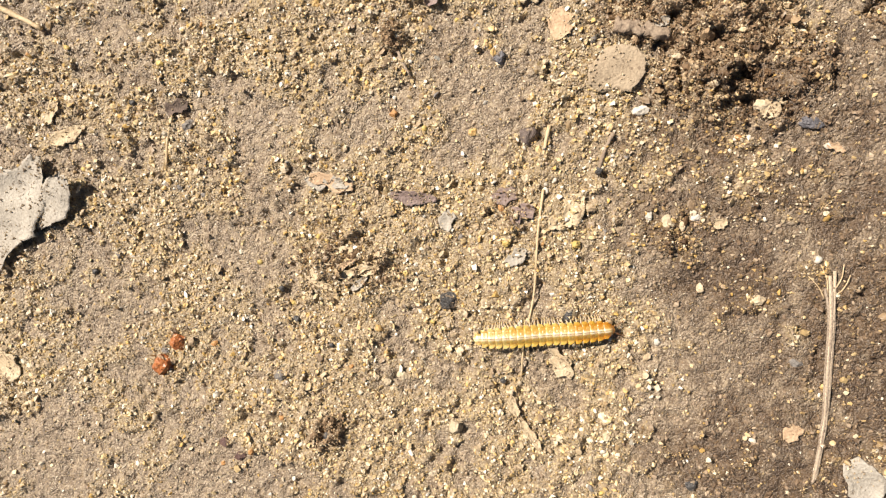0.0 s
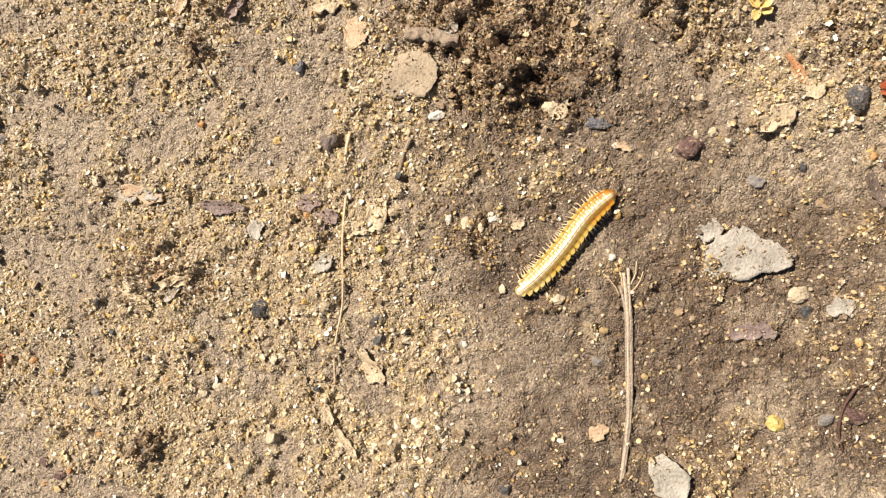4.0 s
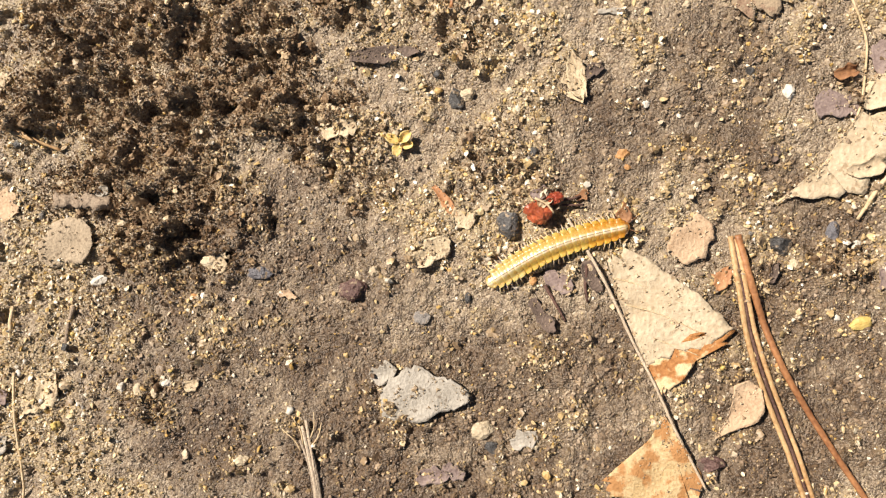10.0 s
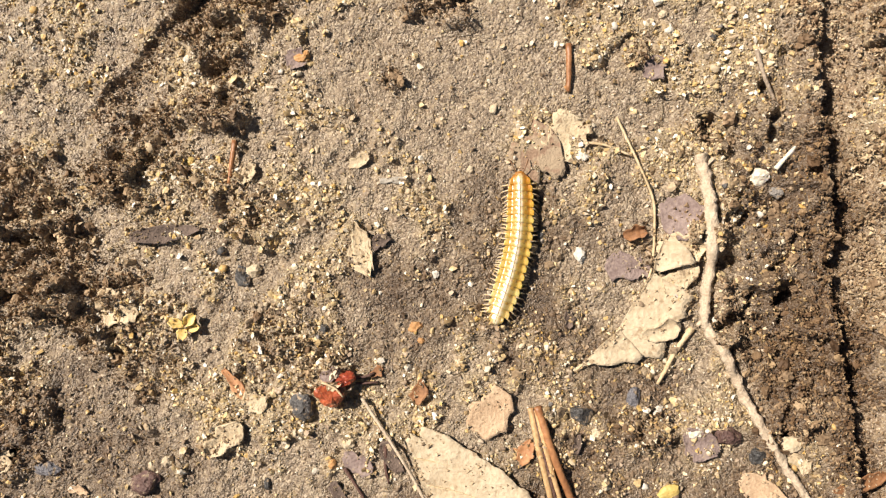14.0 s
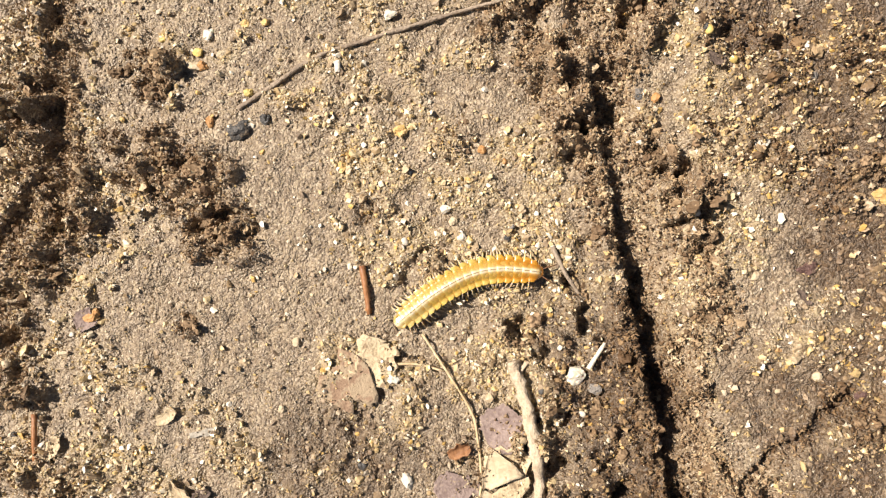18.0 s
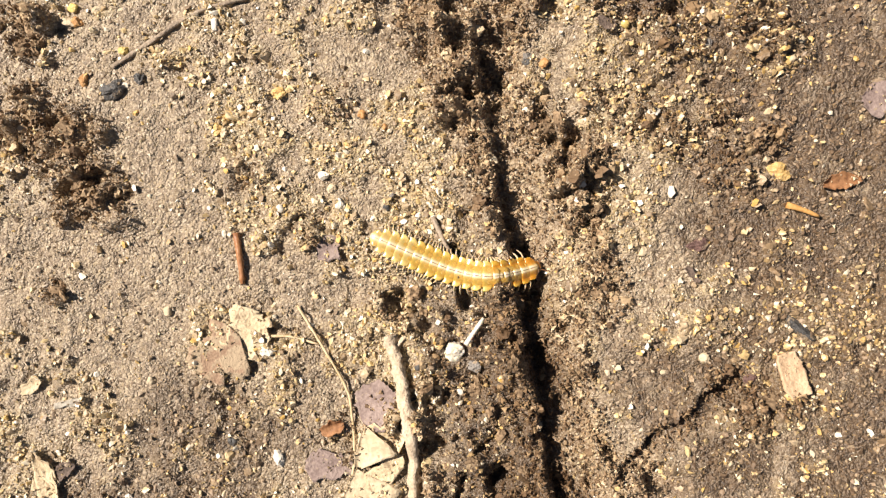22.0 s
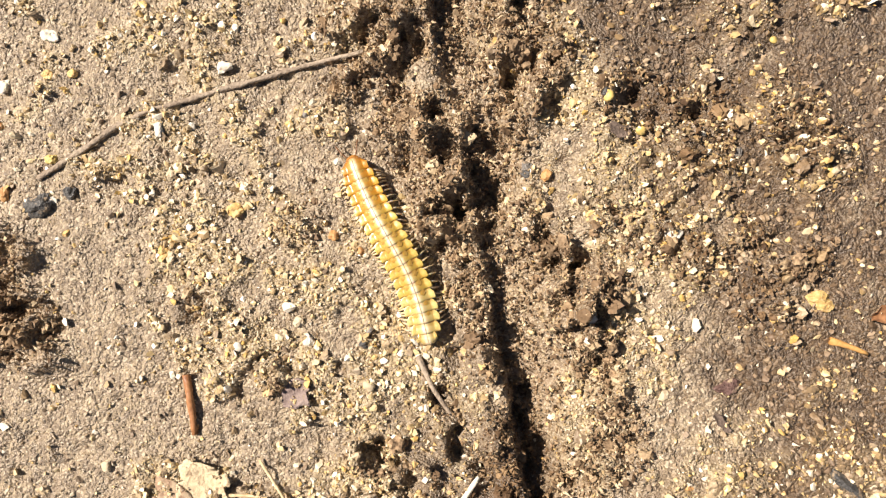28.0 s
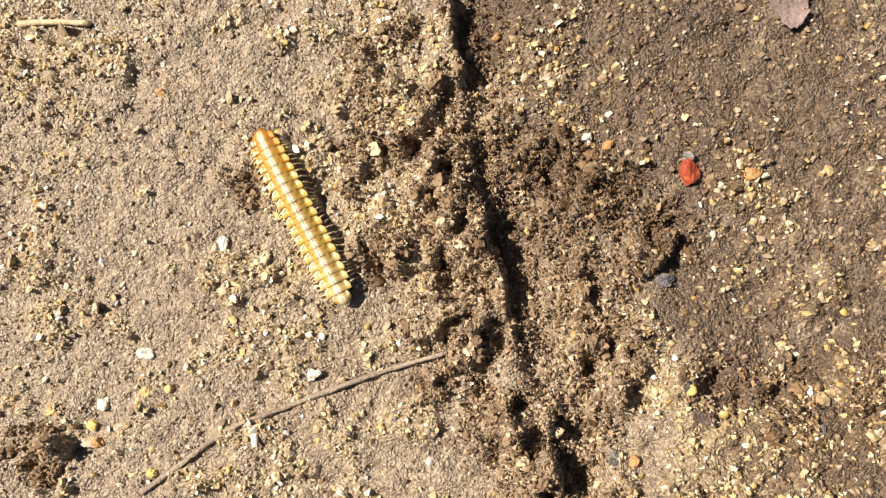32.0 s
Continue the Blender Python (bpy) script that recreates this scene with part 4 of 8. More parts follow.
me.attributes.new("sandy", "FLOAT", "POINT").data.foreach_set("value", (drift(GXX, GYY) * (1 - 0.85 * LOOSE)).ravel()[USED].astype(np.float32))
me.attributes.new("dark_soil", "FLOAT", "POINT").data.foreach_set("value", DARK_SHARE.ravel()[USED].astype(np.float32))
ground = tagged(new("ground", me), "brown trodden sandy soil with loose crumbly ruts", "soil", kind="structure")

# ---- loose grains ----
ICO = bmesh.new()
bmesh.ops.create_icosphere(ICO, subdivisions=1, radius=1)
ICO_V = np.array([v.co[:] for v in ICO.verts])
ICO_F = np.array([[v.index for v in f.verts] for f in ICO.faces])
ICO.free()
CRUMB_BM = bmesh.new()
bmesh.ops.create_icosphere(CRUMB_BM, subdivisions=2, radius=1)
LUMP_V = np.array([v.co[:] for v in CRUMB_BM.verts])
LUMP_F = np.array([[v.index for v in f.verts] for f in CRUMB_BM.faces])
CRUMB_BM.free()
GRIT_V = np.array([(1.25, 0, 0.1), (-0.62, 1.08, -0.1), (-0.62, -1.08, 0.05), (0.1, 0.05, 1.15), (-0.1, 0, -1.15)])
GRIT_F = np.array([(0, 1, 3), (1, 2, 3), (2, 0, 3), (1, 0, 4), (2, 1, 4), (0, 2, 4)])


def scatter(name, label, count, density, size_low, size_high, sink, mat, flat=0.75, loose_z=0.0, seed=1, jag=0.3, shape=(ICO_V, ICO_F), low=2.2):
    shape_v, shape_f = shape
    r = np.random.default_rng(seed)
    n = count * 10
    x, y = r.uniform(X0 + 4, X1 - 4, n), r.uniform(Y0 + 4, Y1 - 4, n)
    keep = in_swath(x, y)
    x, y = x[keep], y[keep]
    keep = r.random(len(x)) < density(x, y)
    x, y = x[keep][:count], y[keep][:count]
    n = len(x)
    s = size_low * (size_high / size_low) ** (r.random(n) ** low)
    a, tilt = r.uniform(0, 2 * np.pi, n), r.normal(0, 0.55, (n, 2))
    v = shape_v[None] * r.uniform(1 - jag, 1 + 0.85 * jag, (n, len(shape_v), 1)) + r.normal(0, 0.36 * jag, (n, len(shape_v), 3))
    v = v * np.stack([s * r.uniform(0.75, 1.35, n), s * r.uniform(0.7, 1.1, n), s * flat * r.uniform(0.6, 1.1, n)], -1)[:, None, :] * 0.5
    v[..., 2] += v[..., 0] * tilt[:, 0:1] + v[..., 1] * tilt[:, 1:2]
    c, sn = np.cos(a)[:, None], np.sin(a)[:, None]
    vx, vy = v[..., 0] * c - v[..., 1] * sn, v[..., 0] * sn + v[..., 1] * c
    z = ground_at(x, y) + s * sink + loose_z * r.random(n)
    p = np.stack([vx + x[:, None], vy + y[:, None], v[..., 2] + z[:, None]], -1).reshape(-1, 3)
    f = (shape_f[None] + (np.arange(n) * len(shape_v))[:, None, None]).reshape(-1, 3)
    me = mesh_of(name, p * MM, f, mat, False)
    me.attributes.new("dark_soil", "FLOAT", "POINT").data.foreach_set("value", np.repeat(dark_share(x, y), len(shape_v)).astype(np.float32))
    return tagged(new(name, me), label, "soil", kind="stuff")


def sand_density(x, y):
    """Sand lies in dense drifts, with little between them."""
    return (0.09 + 0.91 * drift(x, y) + 0.35 * mask("dry", x, y)) * (1 - 0.72 * mask("clod", x, y) * (1 - 0.8 * mask("dry", x, y))) * (1 - 0.92 * groove_cut(x, y)[1])


def earth_density(x, y):
    _, bed = groove_cut(x, y)
    return np.clip(mask("clod", x, y) * (0.95 - 0.75 * mask("dry", x, y)) + 0.55 * bed + 0.4 * mask("heap", x, y), 0, 1)


def clot_density(x, y):
    """Larger lumps of earth lie on the crests, not in the ruts."""
    return earth_density(x, y) * (1 - 0.9 * groove_cut(x, y)[1])


def lump_density(x, y):
    """Dry lumps lie along the rims of the drifts."""
    d = drift(x, y)
    return np.clip(0.10 + 1.1 * d * (0.6 + 0.6 * vnoise(x, y, 6, 27)) + 0.5 * mask("heap", x, y), 0, 1) * (1 - 0.8 * mask("smooth", x, y)) * (1 - 0.8 * groove_cut(x, y)[1])


def crumb_density(x, y):
    _, bed = groove_cut(x, y)
    return np.clip(0.5 + 0.4 * vnoise(x, y, 7, 25) + 0.4 * mask("dark_soil", x, y), 0.15, 1) * (1 - 0.85 * bed) * (1 - 0.7 * mask("clod", x, y)) * (1 - 0.65 * mask("smooth", x, y))


def dark_crumb_density(x, y):
    """Crumbs that have broken from the darker crust, in loose flocks."""
    _, bed = groove_cut(x, y)
    return np.clip(mask("dark_soil", x, y) * (0.6 + 0.6 * vnoise(x, y, 3.4, 28)) + 0.12, 0, 1) * (1 - 0.9 * bed) * (1 - 0.9 * mask("clod", x, y))


scatter("sand_grains", "loose amber, cream and white sand grains on soil", 30000, sand_density, 0.42, 1.05, 0.02, SAND, 0.8, 0.25, seed=3, low=1.7, jag=0.34)
scatter("fine_sand", "fine loose amber and cream sand on soil", 58000, sand_density, 0.26, 0.6, 0.04, SAND, 0.85, 0.25, seed=23, shape=(GRIT_V, GRIT_F), jag=0.34)
scatter("coarse_sand", "coarse amber and cream sand grains on soil", 1500, sand_density, 0.9, 1.6, 0.08, SAND, seed=13, jag=0.3)
scatter("soil_crumbs", "small pale brown crumbs of dry soil", 78000, crumb_density, 0.22, 0.6, 0.06, CRUMB, 0.85, seed=4, low=1.9, shape=(GRIT_V, GRIT_F), jag=0.3)
scatter("soil_aggregates", "pale crumbly lumps of dry sandy soil", 2400, lump_density, 0.8, 1.9, -0.02, AGGREGATE, 0.7, seed=8, low=2.2, jag=0.3, shape=(LUMP_V, LUMP_F))
scatter("damp_crumbs", "brown crumbs of darker coloured soil", 17000, dark_crumb_density, 0.4, 1.0, 0.12, DARK_CRUMB, 0.85, seed=9, low=1.7, jag=0.36)
scatter("earth_crumbs", "brown crumbs of loose moist earth", 80000, earth_density, 0.26, 0.75, 0.2, EARTH, 0.95, 0.9, seed=5, low=1.5, shape=(GRIT_V, GRIT_F))
scatter("earth_lumps", "brown lumps of loose moist earth", 1700, clot_density, 0.8, 1.9, 0.15, EARTH, 0.9, 0.3, seed=6, jag=0.3, shape=(LUMP_V, LUMP_F))


# ---- kinds of things ----
def part(name, bm, mat, parent, label=""):
    """Links a bmesh as one mesh object under a thing or part."""
    me = bpy.data.meshes.new(name)
    bm.to_mesh(me)
    bm.free()
    me.materials.append(mat)
    for p in me.polygons:
        p.use_smooth = True
    ob = new(name, me)
    ob.parent = parent
    return tagged(ob, label)


def rock_bm(seed, sx, sy, sz, bumps=0.22, facets=True, sub=3):
    """A lump: a ball cut by a few planes (facets) and roughened."""
    bm = bmesh.new()
    bmesh.ops.create_icosphere(bm, subdivisions=sub, radius=0.5)
    o = Vector((seed * 3.7, seed * 1.9, seed * 5.3))
    rr = random.Random(int(seed * 97))
    cuts = [(Vector((rr.gauss(0, 1), rr.gauss(0, 1), rr.gauss(0, 0.8))).normalized(), rr.uniform(0.62, 0.92)) for _ in range(11)] if facets else []
    for v in bm.verts:
        d = v.co.normalized()
        k = 1.06
        for n, off in cuts:
            c = d.dot(n)
            if c > 0.05:
                k = min(k, off / c)
        k *= 1 + bumps * (0.8 * noise.noise(d * 1.3 + o) + 0.5 * noise.noise(d * 3.1 + o) + 0.34 * noise.noise(d * 7 + o) + 0.24 * noise.noise(d * 14 + o))
        v.co = Vector((v.co.x * sx, v.co.y * sy, v.co.z * sz)) * k * MM
    return bm


def stone(name, label, cat, kind, x, y, sx, sy, rz, sz=0, sink=0.1, bumps=0.28, group="", seed=None):
    """A loose stone, nut or berry that lies half bedded in the soil."""
    seed = seed if seed is not None else (x * 1.3 + y * 0.7) % 50
    sx, sy = sx * 0.88, sy * 0.88
    sz = 0.85 * sz or 0.75 * min(sx, sy)
    ob = part(name, rock_bm(seed, sx, sy, sz, bumps, bumps >= 0.2), STONE[kind], None)
    ob.matrix_world = pose(x * MM, y * MM, (float(ground_at(x, y, SOFT)) + sz * sink) * MM, 0, 0, rz)
    for p in ob.data.polygons:
        p.use_smooth = bumps < 0.2
    return tagged(ob, label, cat, group)


def curve_points(pts, n):
    """n points along a smooth line through the given ones."""
    p = [Vector((*q, 0)) if len(q) == 2 else Vector(q) for q in pts]
    p = [p[0] * 2 - p[1]] + p + [p[-1] * 2 - p[-2]]
    out = []
    for k in range(n):
        s = k / (n - 1) * (len(p) - 3)
        i = min(int(s), len(p) - 4)
        t = s - i
        a, b, c, d = p[i:i + 4]
        out.append(0.5 * ((2 * b) + (c - a) * t + (2 * a - 5 * b + 4 * c - d) * t * t + (3 * b - a - 3 * c + d) * t ** 3))
    return out


def tube_bm(line, radii, sides=8, rough=0.0, seed=0.0, flat=1.0):
    """A tube along points (mm) with the radius of each."""
    bm = bmesh.new()
    rings = []
    for i, (p, r) in enumerate(zip(line, radii)):
        t = (line[min(i + 1, len(line) - 1)] - line[max(i - 1, 0)]).normalized()
        u = t.cross(Vector((0, 0, 1)))
        u = u.normalized() if u.length > 1e-4 else Vector((1, 0, 0))
        v = u.cross(t)
        ring = []
        for k in range(sides):
            a = 2 * math.pi * k / sides
            rr = r * (1 + rough * noise.noise(Vector((p.x * 0.9 + seed, p.y * 0.9 + math.cos(a), math.sin(a) + p.z))) + 0.6 * rough * noise.noise(Vector((p.x * 2.6 + seed, p.y * 2.6 + math.cos(a) * 2, math.sin(a) * 2))))
            ring.append(bm.verts.new((p + (u * math.cos(a) + v * math.sin(a) * flat) * rr) * MM))
        rings.append(ring)
    for a, b in zip(rings, rings[1:]):
        for k in range(sides):
            bm.faces.new((a[k], a[(k + 1) % sides], b[(k + 1) % sides], b[k]))
    bm.faces.new(rings[0][::-1])
    bm.faces.new(rings[-1])
    return bm


def twig(name, label, cat, kind, d0, d1, *flat_pts, lift=0.0, rough=0.25, forks=(), flat=1.0, part_name="stem"):
    """A fallen twig, stalk or needle that lies along the ground; forks: side shoots as tuples of x, y pairs."""
    pts = list(zip(flat_pts[0::2], flat_pts[1::2]))
    org = Vector((*pts[0], float(ground_at(*pts[0], SOFT))))
    top = new(name) if forks else None
    for j, ps in enumerate((pts, *[list(zip(f[0::2], f[1::2])) for f in forks])):
        length = sum(math.dist(a, b) for a, b in zip(ps, ps[1:]))
        n = max(6, min(170, int(length / 0.45))) if rough > 0.6 else max(6, min(60, int(length / 0.8)))
        line = curve_points(ps, n)
        a, b = (d0, d1) if j == 0 else (d0 * 0.5, d0 * 0.25)
        radii = [(a + (b - a) * i / (n - 1)) / 2 for i in range(n)]
        z = [float(ground_at(p.x, p.y, SOFT)) for p in line]
        z = [max(z[max(0, i - 4):i + 5]) * 0.5 + sum(z[max(0, i - 4):i + 5]) / len(z[max(0, i - 4):i + 5]) * 0.5 for i in range(n)]
        line = [Vector((p.x, p.y, zz + 0.15 + r * 0.75 + lift)) - org for p, zz, r in zip(line, z, radii)]
        piece = part((part_name if forks else name) if j == 0 else "side_shoot", tube_bm(line, radii, 14 if rough > 0.6 else 8, rough, ps[0][0], flat), WOOD[kind], top)
        top = top or piece
    top.location = org * MM
    return tagged(top, label, cat)


def blade_bm(a, b, left, right, curl=0.4, wave=0.35, torn=0.12, seed=0.0, lift=0.25, thick=0.16, org=None, rows=34, cols=13, rag=0.0, rise=0.0):
    """A thin leaf blade along a mid line from a to b; left and right: its half widths (mm) on the way."""
    a, b = Vector((*a, 0)), Vector((*b, 0))
    ahead = (b - a).normalized()
    side = Vector((-ahead.y, ahead.x, 0))
    bm = bmesh.new()
    sheets = []
    pts = []
    size = (b - a).length
    rip = random.Random(int(seed * 131) + 5)
    knots = np.array([0.0] + sorted(rip.random() for _ in range(int(min(16, 4 + size * 0.9)))) + [1.0])
    tears = [[rip.uniform(-1, 1) for _ in knots] for _ in range(2)]
    for i in range(rows):
        s = i / (rows - 1)
        wl = np.interp(s, np.linspace(0, 1, len(left)), left)
        wr = np.interp(s, np.linspace(0, 1, len(right)), right)
        e, f = (1 + torn * (0.9 * np.interp(s, knots, tear) + 0.35 * noise.noise(Vector((s * size * 4.1, seed, k)))) for k, tear in ((3, tears[0]), (7, tears[1])))
        row = []
        for j in range(cols):
            c = j / (cols - 1) * 2 - 1
            off = (wl * e if c > 0 else wr * f) * c
            jit = (rag + torn * 1.3) * (noise.noise(Vector((c * 4, seed, 9))) + 0.7 * noise.noise(Vector((c * 11, seed, 9))) + 0.5 * noise.noise(Vector((c * 23, seed, 9)))) * (s ** 7 + (1 - s) ** 7)
            p = a + ahead * (s * size + jit) + side * off
            z = float(ground_at(p.x, p.y, FLAT if size > 8 else SOFT)) * 0.95 + (0.5 if size > 8 else 0.3) + lift
            z += rise * s * s + curl * c * c * (0.6 + 0.4 * math.sin(s * 3 + seed)) + wave * noise.noise(Vector((p.x * 0.22, p.y * 0.22, seed))) + 0.3 * wave * noise.noise(Vector((p.x * 0.9, p.y * 0.9, seed)))
            row.append(Vector((p.x, p.y, z)) - org)
        pts.append(row)
    for dz in (0.0, -thick):
        sheets.append([[bm.verts.new((p + Vector((0, 0, dz))) * MM) for p in row] for row in pts])
    for k, g in enumerate(sheets):
        for i in range(rows - 1):
            for j in range(cols - 1):
                q = (g[i][j], g[i + 1][j], g[i + 1][j + 1], g[i][j + 1])
                bm.faces.new(q if k == 0 else q[::-1])
    t, u = sheets
    rim = [(i, 0) for i in range(rows)] + [(rows - 1, j) for j in range(1, cols)] + [(i, cols - 1) for i in range(rows - 2, -1, -1)] + [(0, j) for j in range(cols - 2, 0, -1)]
    for (i, j), (k, l) in zip(rim, rim[1:] + rim[:1]):
        bm.faces.new((t[i][j], u[i][j], u[k][l], t[k][l]))
    bmesh.ops.recalc_face_normals(bm, faces=bm.faces)
    return bm


BLADES = []


def size_of(a, b):
    return math.dist(a, b)


def leaf(name, label, kind, a, b, left, right, rib=0.0, cat="leaf", **how):
    """A dead leaf or a flake of one; rib: thickness of its midrib, if it has one."""
    mid = ((a[0] + b[0]) / 2, (a[1] + b[1]) / 2)
    top = tagged(new(name), label, cat) if rib else None
    org = Vector((*mid, float(ground_at(*mid, SOFT))))
    blade = part("blade" if rib else name, blade_bm(a, b, left, right, org=org, seed=(a[0] * 0.7 + b[1]) % 40, **how), LEAF[kind], top)
    (top or blade).location = org * MM
    BLADES.append((blade, size_of(a, b)))
    if rib:
        line = [Vector((*(Vector(a).lerp(Vector(b), s / 14)), 0)) for s in range(15)]
        line = [Vector((p.x, p.y, float(ground_at(p.x, p.y, FLAT)) * 0.95 + 0.5 + how.get("lift", 0.25) + 0.1)) - org for p in line]
        if kind.startswith("tan"):
            ahead = (Vector(b) - Vector(a)).normalized()
            for k in range(1, 6):
                for widths, sgn in ((left, 1), (right, -1)):
                    reach = 0.85 * float(np.interp(k / 6 + 0.06, np.linspace(0, 1, len(widths)), widths))
                    if reach > 1.2:
                        p = Vector(a).lerp(Vector(b), k / 6)
                        q = [p + (Vector((-ahead.y, ahead.x)) * sgn + ahead * 0.55 * f) * reach * f for f in (0, 0.35, 0.7, 1)]
                        q = [Vector((v.x, v.y, float(ground_at(v.x, v.y, FLAT)) * 0.95 + 0.47 + how.get("lift", 0.25) + how.get("curl", 0.4) * 0.75 * (f * 0.85) ** 2)) - org for v, f in zip(q, (0, 0.35, 0.7, 1))]
                        part("vein", tube_bm(q, [0.08, 0.07, 0.06, 0.03], 5), LEAF[kind], top)
        part("midrib", tube_bm(line, [rib * (1 - 0.03 * i) / 2 for i in range(15)], 6), LEAF[kind], top)
        return top
    return tagged(blade, label, cat)


def gather(name, label, cat, *pieces):
    """Pieces that belong together become the parts of one thing."""
    top = tagged(new(name), label, cat)
    top.location = pieces[0].matrix_basis.translation
    for p in pieces:
        p.matrix_basis = Matrix.Translation(-top.location) @ p.matrix_basis
        p.parent = top
        for key in ("category", "group"):
            if key in p:
                del p[key]
    return top


leaf("dry_leaf", "ragged grey-beige dead leaf on sandy soil", "grey", (-101.0, -30.0), (-91.5, -4.5), (2.0, 5.0, 8.0, 9.5, 8.0, 5.0, 2.0), (1.0, 1.2, 3.6, 5.4, 5.0, 3.2, 0.6), torn=0.3, curl=0.5, lift=1.3, wave=1.2, rag=1.2)
leaf("dry_leaf", "broken grey-beige dead leaf with a raised tip", "grey", (-91.0, -19.0), (-84.5, -6.8), (0.5, 1.6, 2.4, 3.2, 3.0, 1.2), (0.5, 2.6, 4.0, 4.2, 3.6, 1.6), torn=0.14, curl=0.6, lift=1.2, rise=2.6, wave=0.6, rag=0.8)
leaf("leaf_flake", "pale tan flake of dead leaf", "pale", (-91.1, 3.3), (-88.3, 8.2), (1.0, 1.3, 0.6, 1.0, 1.1, 0.1), (0.5, 1.3, 1.4, 1.4, 1.3, 0.4), rib=0.00, cat="leaf", torn=0.3, rows=20, cols=9)
leaf("leaf_flake", "pale tan flake of dead leaf", "pale", (-89.6, -0.6), (-82.9, 3.7), (1.1, 1.2, 1.5, 1.1, 1.1, 0.2), (0.5, 2.0, 1.6, 2.3, 1.5, 1.0), rib=0.00, cat="leaf", torn=0.3, rows=20, cols=9)
leaf("leaf_flake", "white-tan flake of dead leaf", "pale", (-101.0, -48.3), (-96.6, -54.5), (1.8, 1.7, 2.7, 2.1, 2.4, 1.5), (0.5, 1.9, 2.0, 2.9, 1.7, 1.0), rib=0.00, cat="leaf", torn=0.3, rows=20, cols=9)
stone("berry", "crushed orange-red berry lying on soil", "berry", "berry", -61.3, -45.6, 5.13, 5.57, 7, sz=4.6, bumps=0.3)
stone("berry", "crushed orange-red berry lying on soil", "berry", "berry", -58.6, -40.1, 4.68, 4.91, 37, sz=4.2, bumps=0.3)
stone("berry_stalk_end", "grey dry calyx between two berries", "calyx", "grey", -61.6, -42.7, 2.68, 1.78, 7)
leaf("wood_chip", "grey weathered wood chip", "grey", (-33.1, -2.0), (-27.9, -2.3), (0.1, 0.9, 1.4, 1.6, 1.0, 0.1), (0.1, 1.0, 1.3, 1.5, 1.3, 0.1), rib=0.00, cat="leaf", torn=0.3, rows=20, cols=9)
leaf("wood_chip", "grey weathered wood chip", "grey", (-27.6, -2.0), (-22.9, -1.1), (0.1, 1.3, 0.8, 1.1, 1.3, 0.1), (0.6, 1.2, 1.0, 1.4, 1.0, 0.2), rib=0.00, cat="leaf", torn=0.3, rows=20, cols=9)
stone("nut", "small round dark brown nut", "nut", "nut", 10.9, 11.4, 4.24, 4.68, 7, sz=3.0, bumps=0.2)
twig("stalk", "short thin dry stalk", "stalk", "straw", 0.78, 0.56, 14.7, 14.0, 14.4, 10.9, 14.3, 7.6)
twig("stalk", "short bent brown stalk", "stalk", "twig", 0.89, 0.67, 26.9, 13.8, 25.8, 10.9, 25.0, 6.2)
twig("stalk", "long thin dry straw stalk", "stalk", "straw", 0.56, 0.33, 15.1, 1.7, 15.2, -7.8, 15.9, -19.1, 15.2, -28.4, 15.5, -36.4)
twig("stalk", "thin upright straw stalk", "stalk", "straw", 0.67, 0.45, -62.3, 7.9, -63.0, 2.6, -63.0, -2.4)
twig("stalk", "thin dark stalk on sandy brown soil", "stalk", "greytwig", 0.67, 0.45, -16.3, 25.1, -14.9, 22.7, -13.3, 20.6)
twig("stalk", "pale tan dry stem", "stalk", "straw", 1.34, 1.00, -104.8, 27.0, -99.4, 25.2, -93.2, 22.9)
leaf("leaf_crumb", "beige crinkled crumb of dead leaf", "pale", (19.1, -4.8), (23.0, 1.4), (1.3, 1.6, 2.2, 3.8, 1.9, 1.0), (0.5, 2.1, 3.2, 2.0, 1.9, 0.2), rib=0.00, cat="leaf", curl=0.8, wave=1.0, torn=0.5, rows=20, cols=9)
leaf("leaf_crumb", "beige crinkled crumb of dead leaf", "pale", (16.9, -5.2), (21.1, -3.9), (0.8, 1.5, 1.6, 1.4, 1.1, 1.0), (0.5, 1.1, 0.9, 1.0, 1.2, 1.1), rib=0.00, cat="leaf", wave=0.8, torn=0.5, rows=20, cols=9)
leaf("leaf_flake", "grey flake of dead leaf", "grey", (10.1, -13.5), (13.1, -10.2), (0.8, 1.1, 1.0, 1.3, 1.1, 0.3), (0.8, 1.4, 1.4, 1.7, 1.2, 0.4), rib=0.00, cat="leaf", torn=0.3, rows=20, cols=9)
leaf("leaf_flake", "pale grey flake of dead leaf", "grey", (-3.3, -8.7), (-2.4, -4.7), (0.4, 1.2, 1.8, 1.8, 1.9, 1.1), (1.2, 1.4, 0.8, 1.1, 1.5, 0.1), rib=0.00, cat="leaf", torn=0.3, rows=20, cols=9)
leaf("leaf_flake", "purplish flake of dead leaf", "purple", (-14.8, -3.1), (-5.6, -2.8), (0.8, 1.1, 1.1, 1.1, 1.0, 0.4), (0.3, 0.9, 1.7, 1.3, 1.0, 0.5), rib=0.00, cat="leaf", torn=0.3, rows=20, cols=9)
leaf("leaf_flake", "dark purplish flake of dead leaf", "purple", (9.4, -4.4), (13.9, -2.1), (0.8, 2.3, 1.8, 1.8, 1.3, 0.2), (1.5, 2.4, 0.9, 1.3, 2.0, 0.3), rib=0.00, cat="leaf", torn=0.3, rows=20, cols=9)
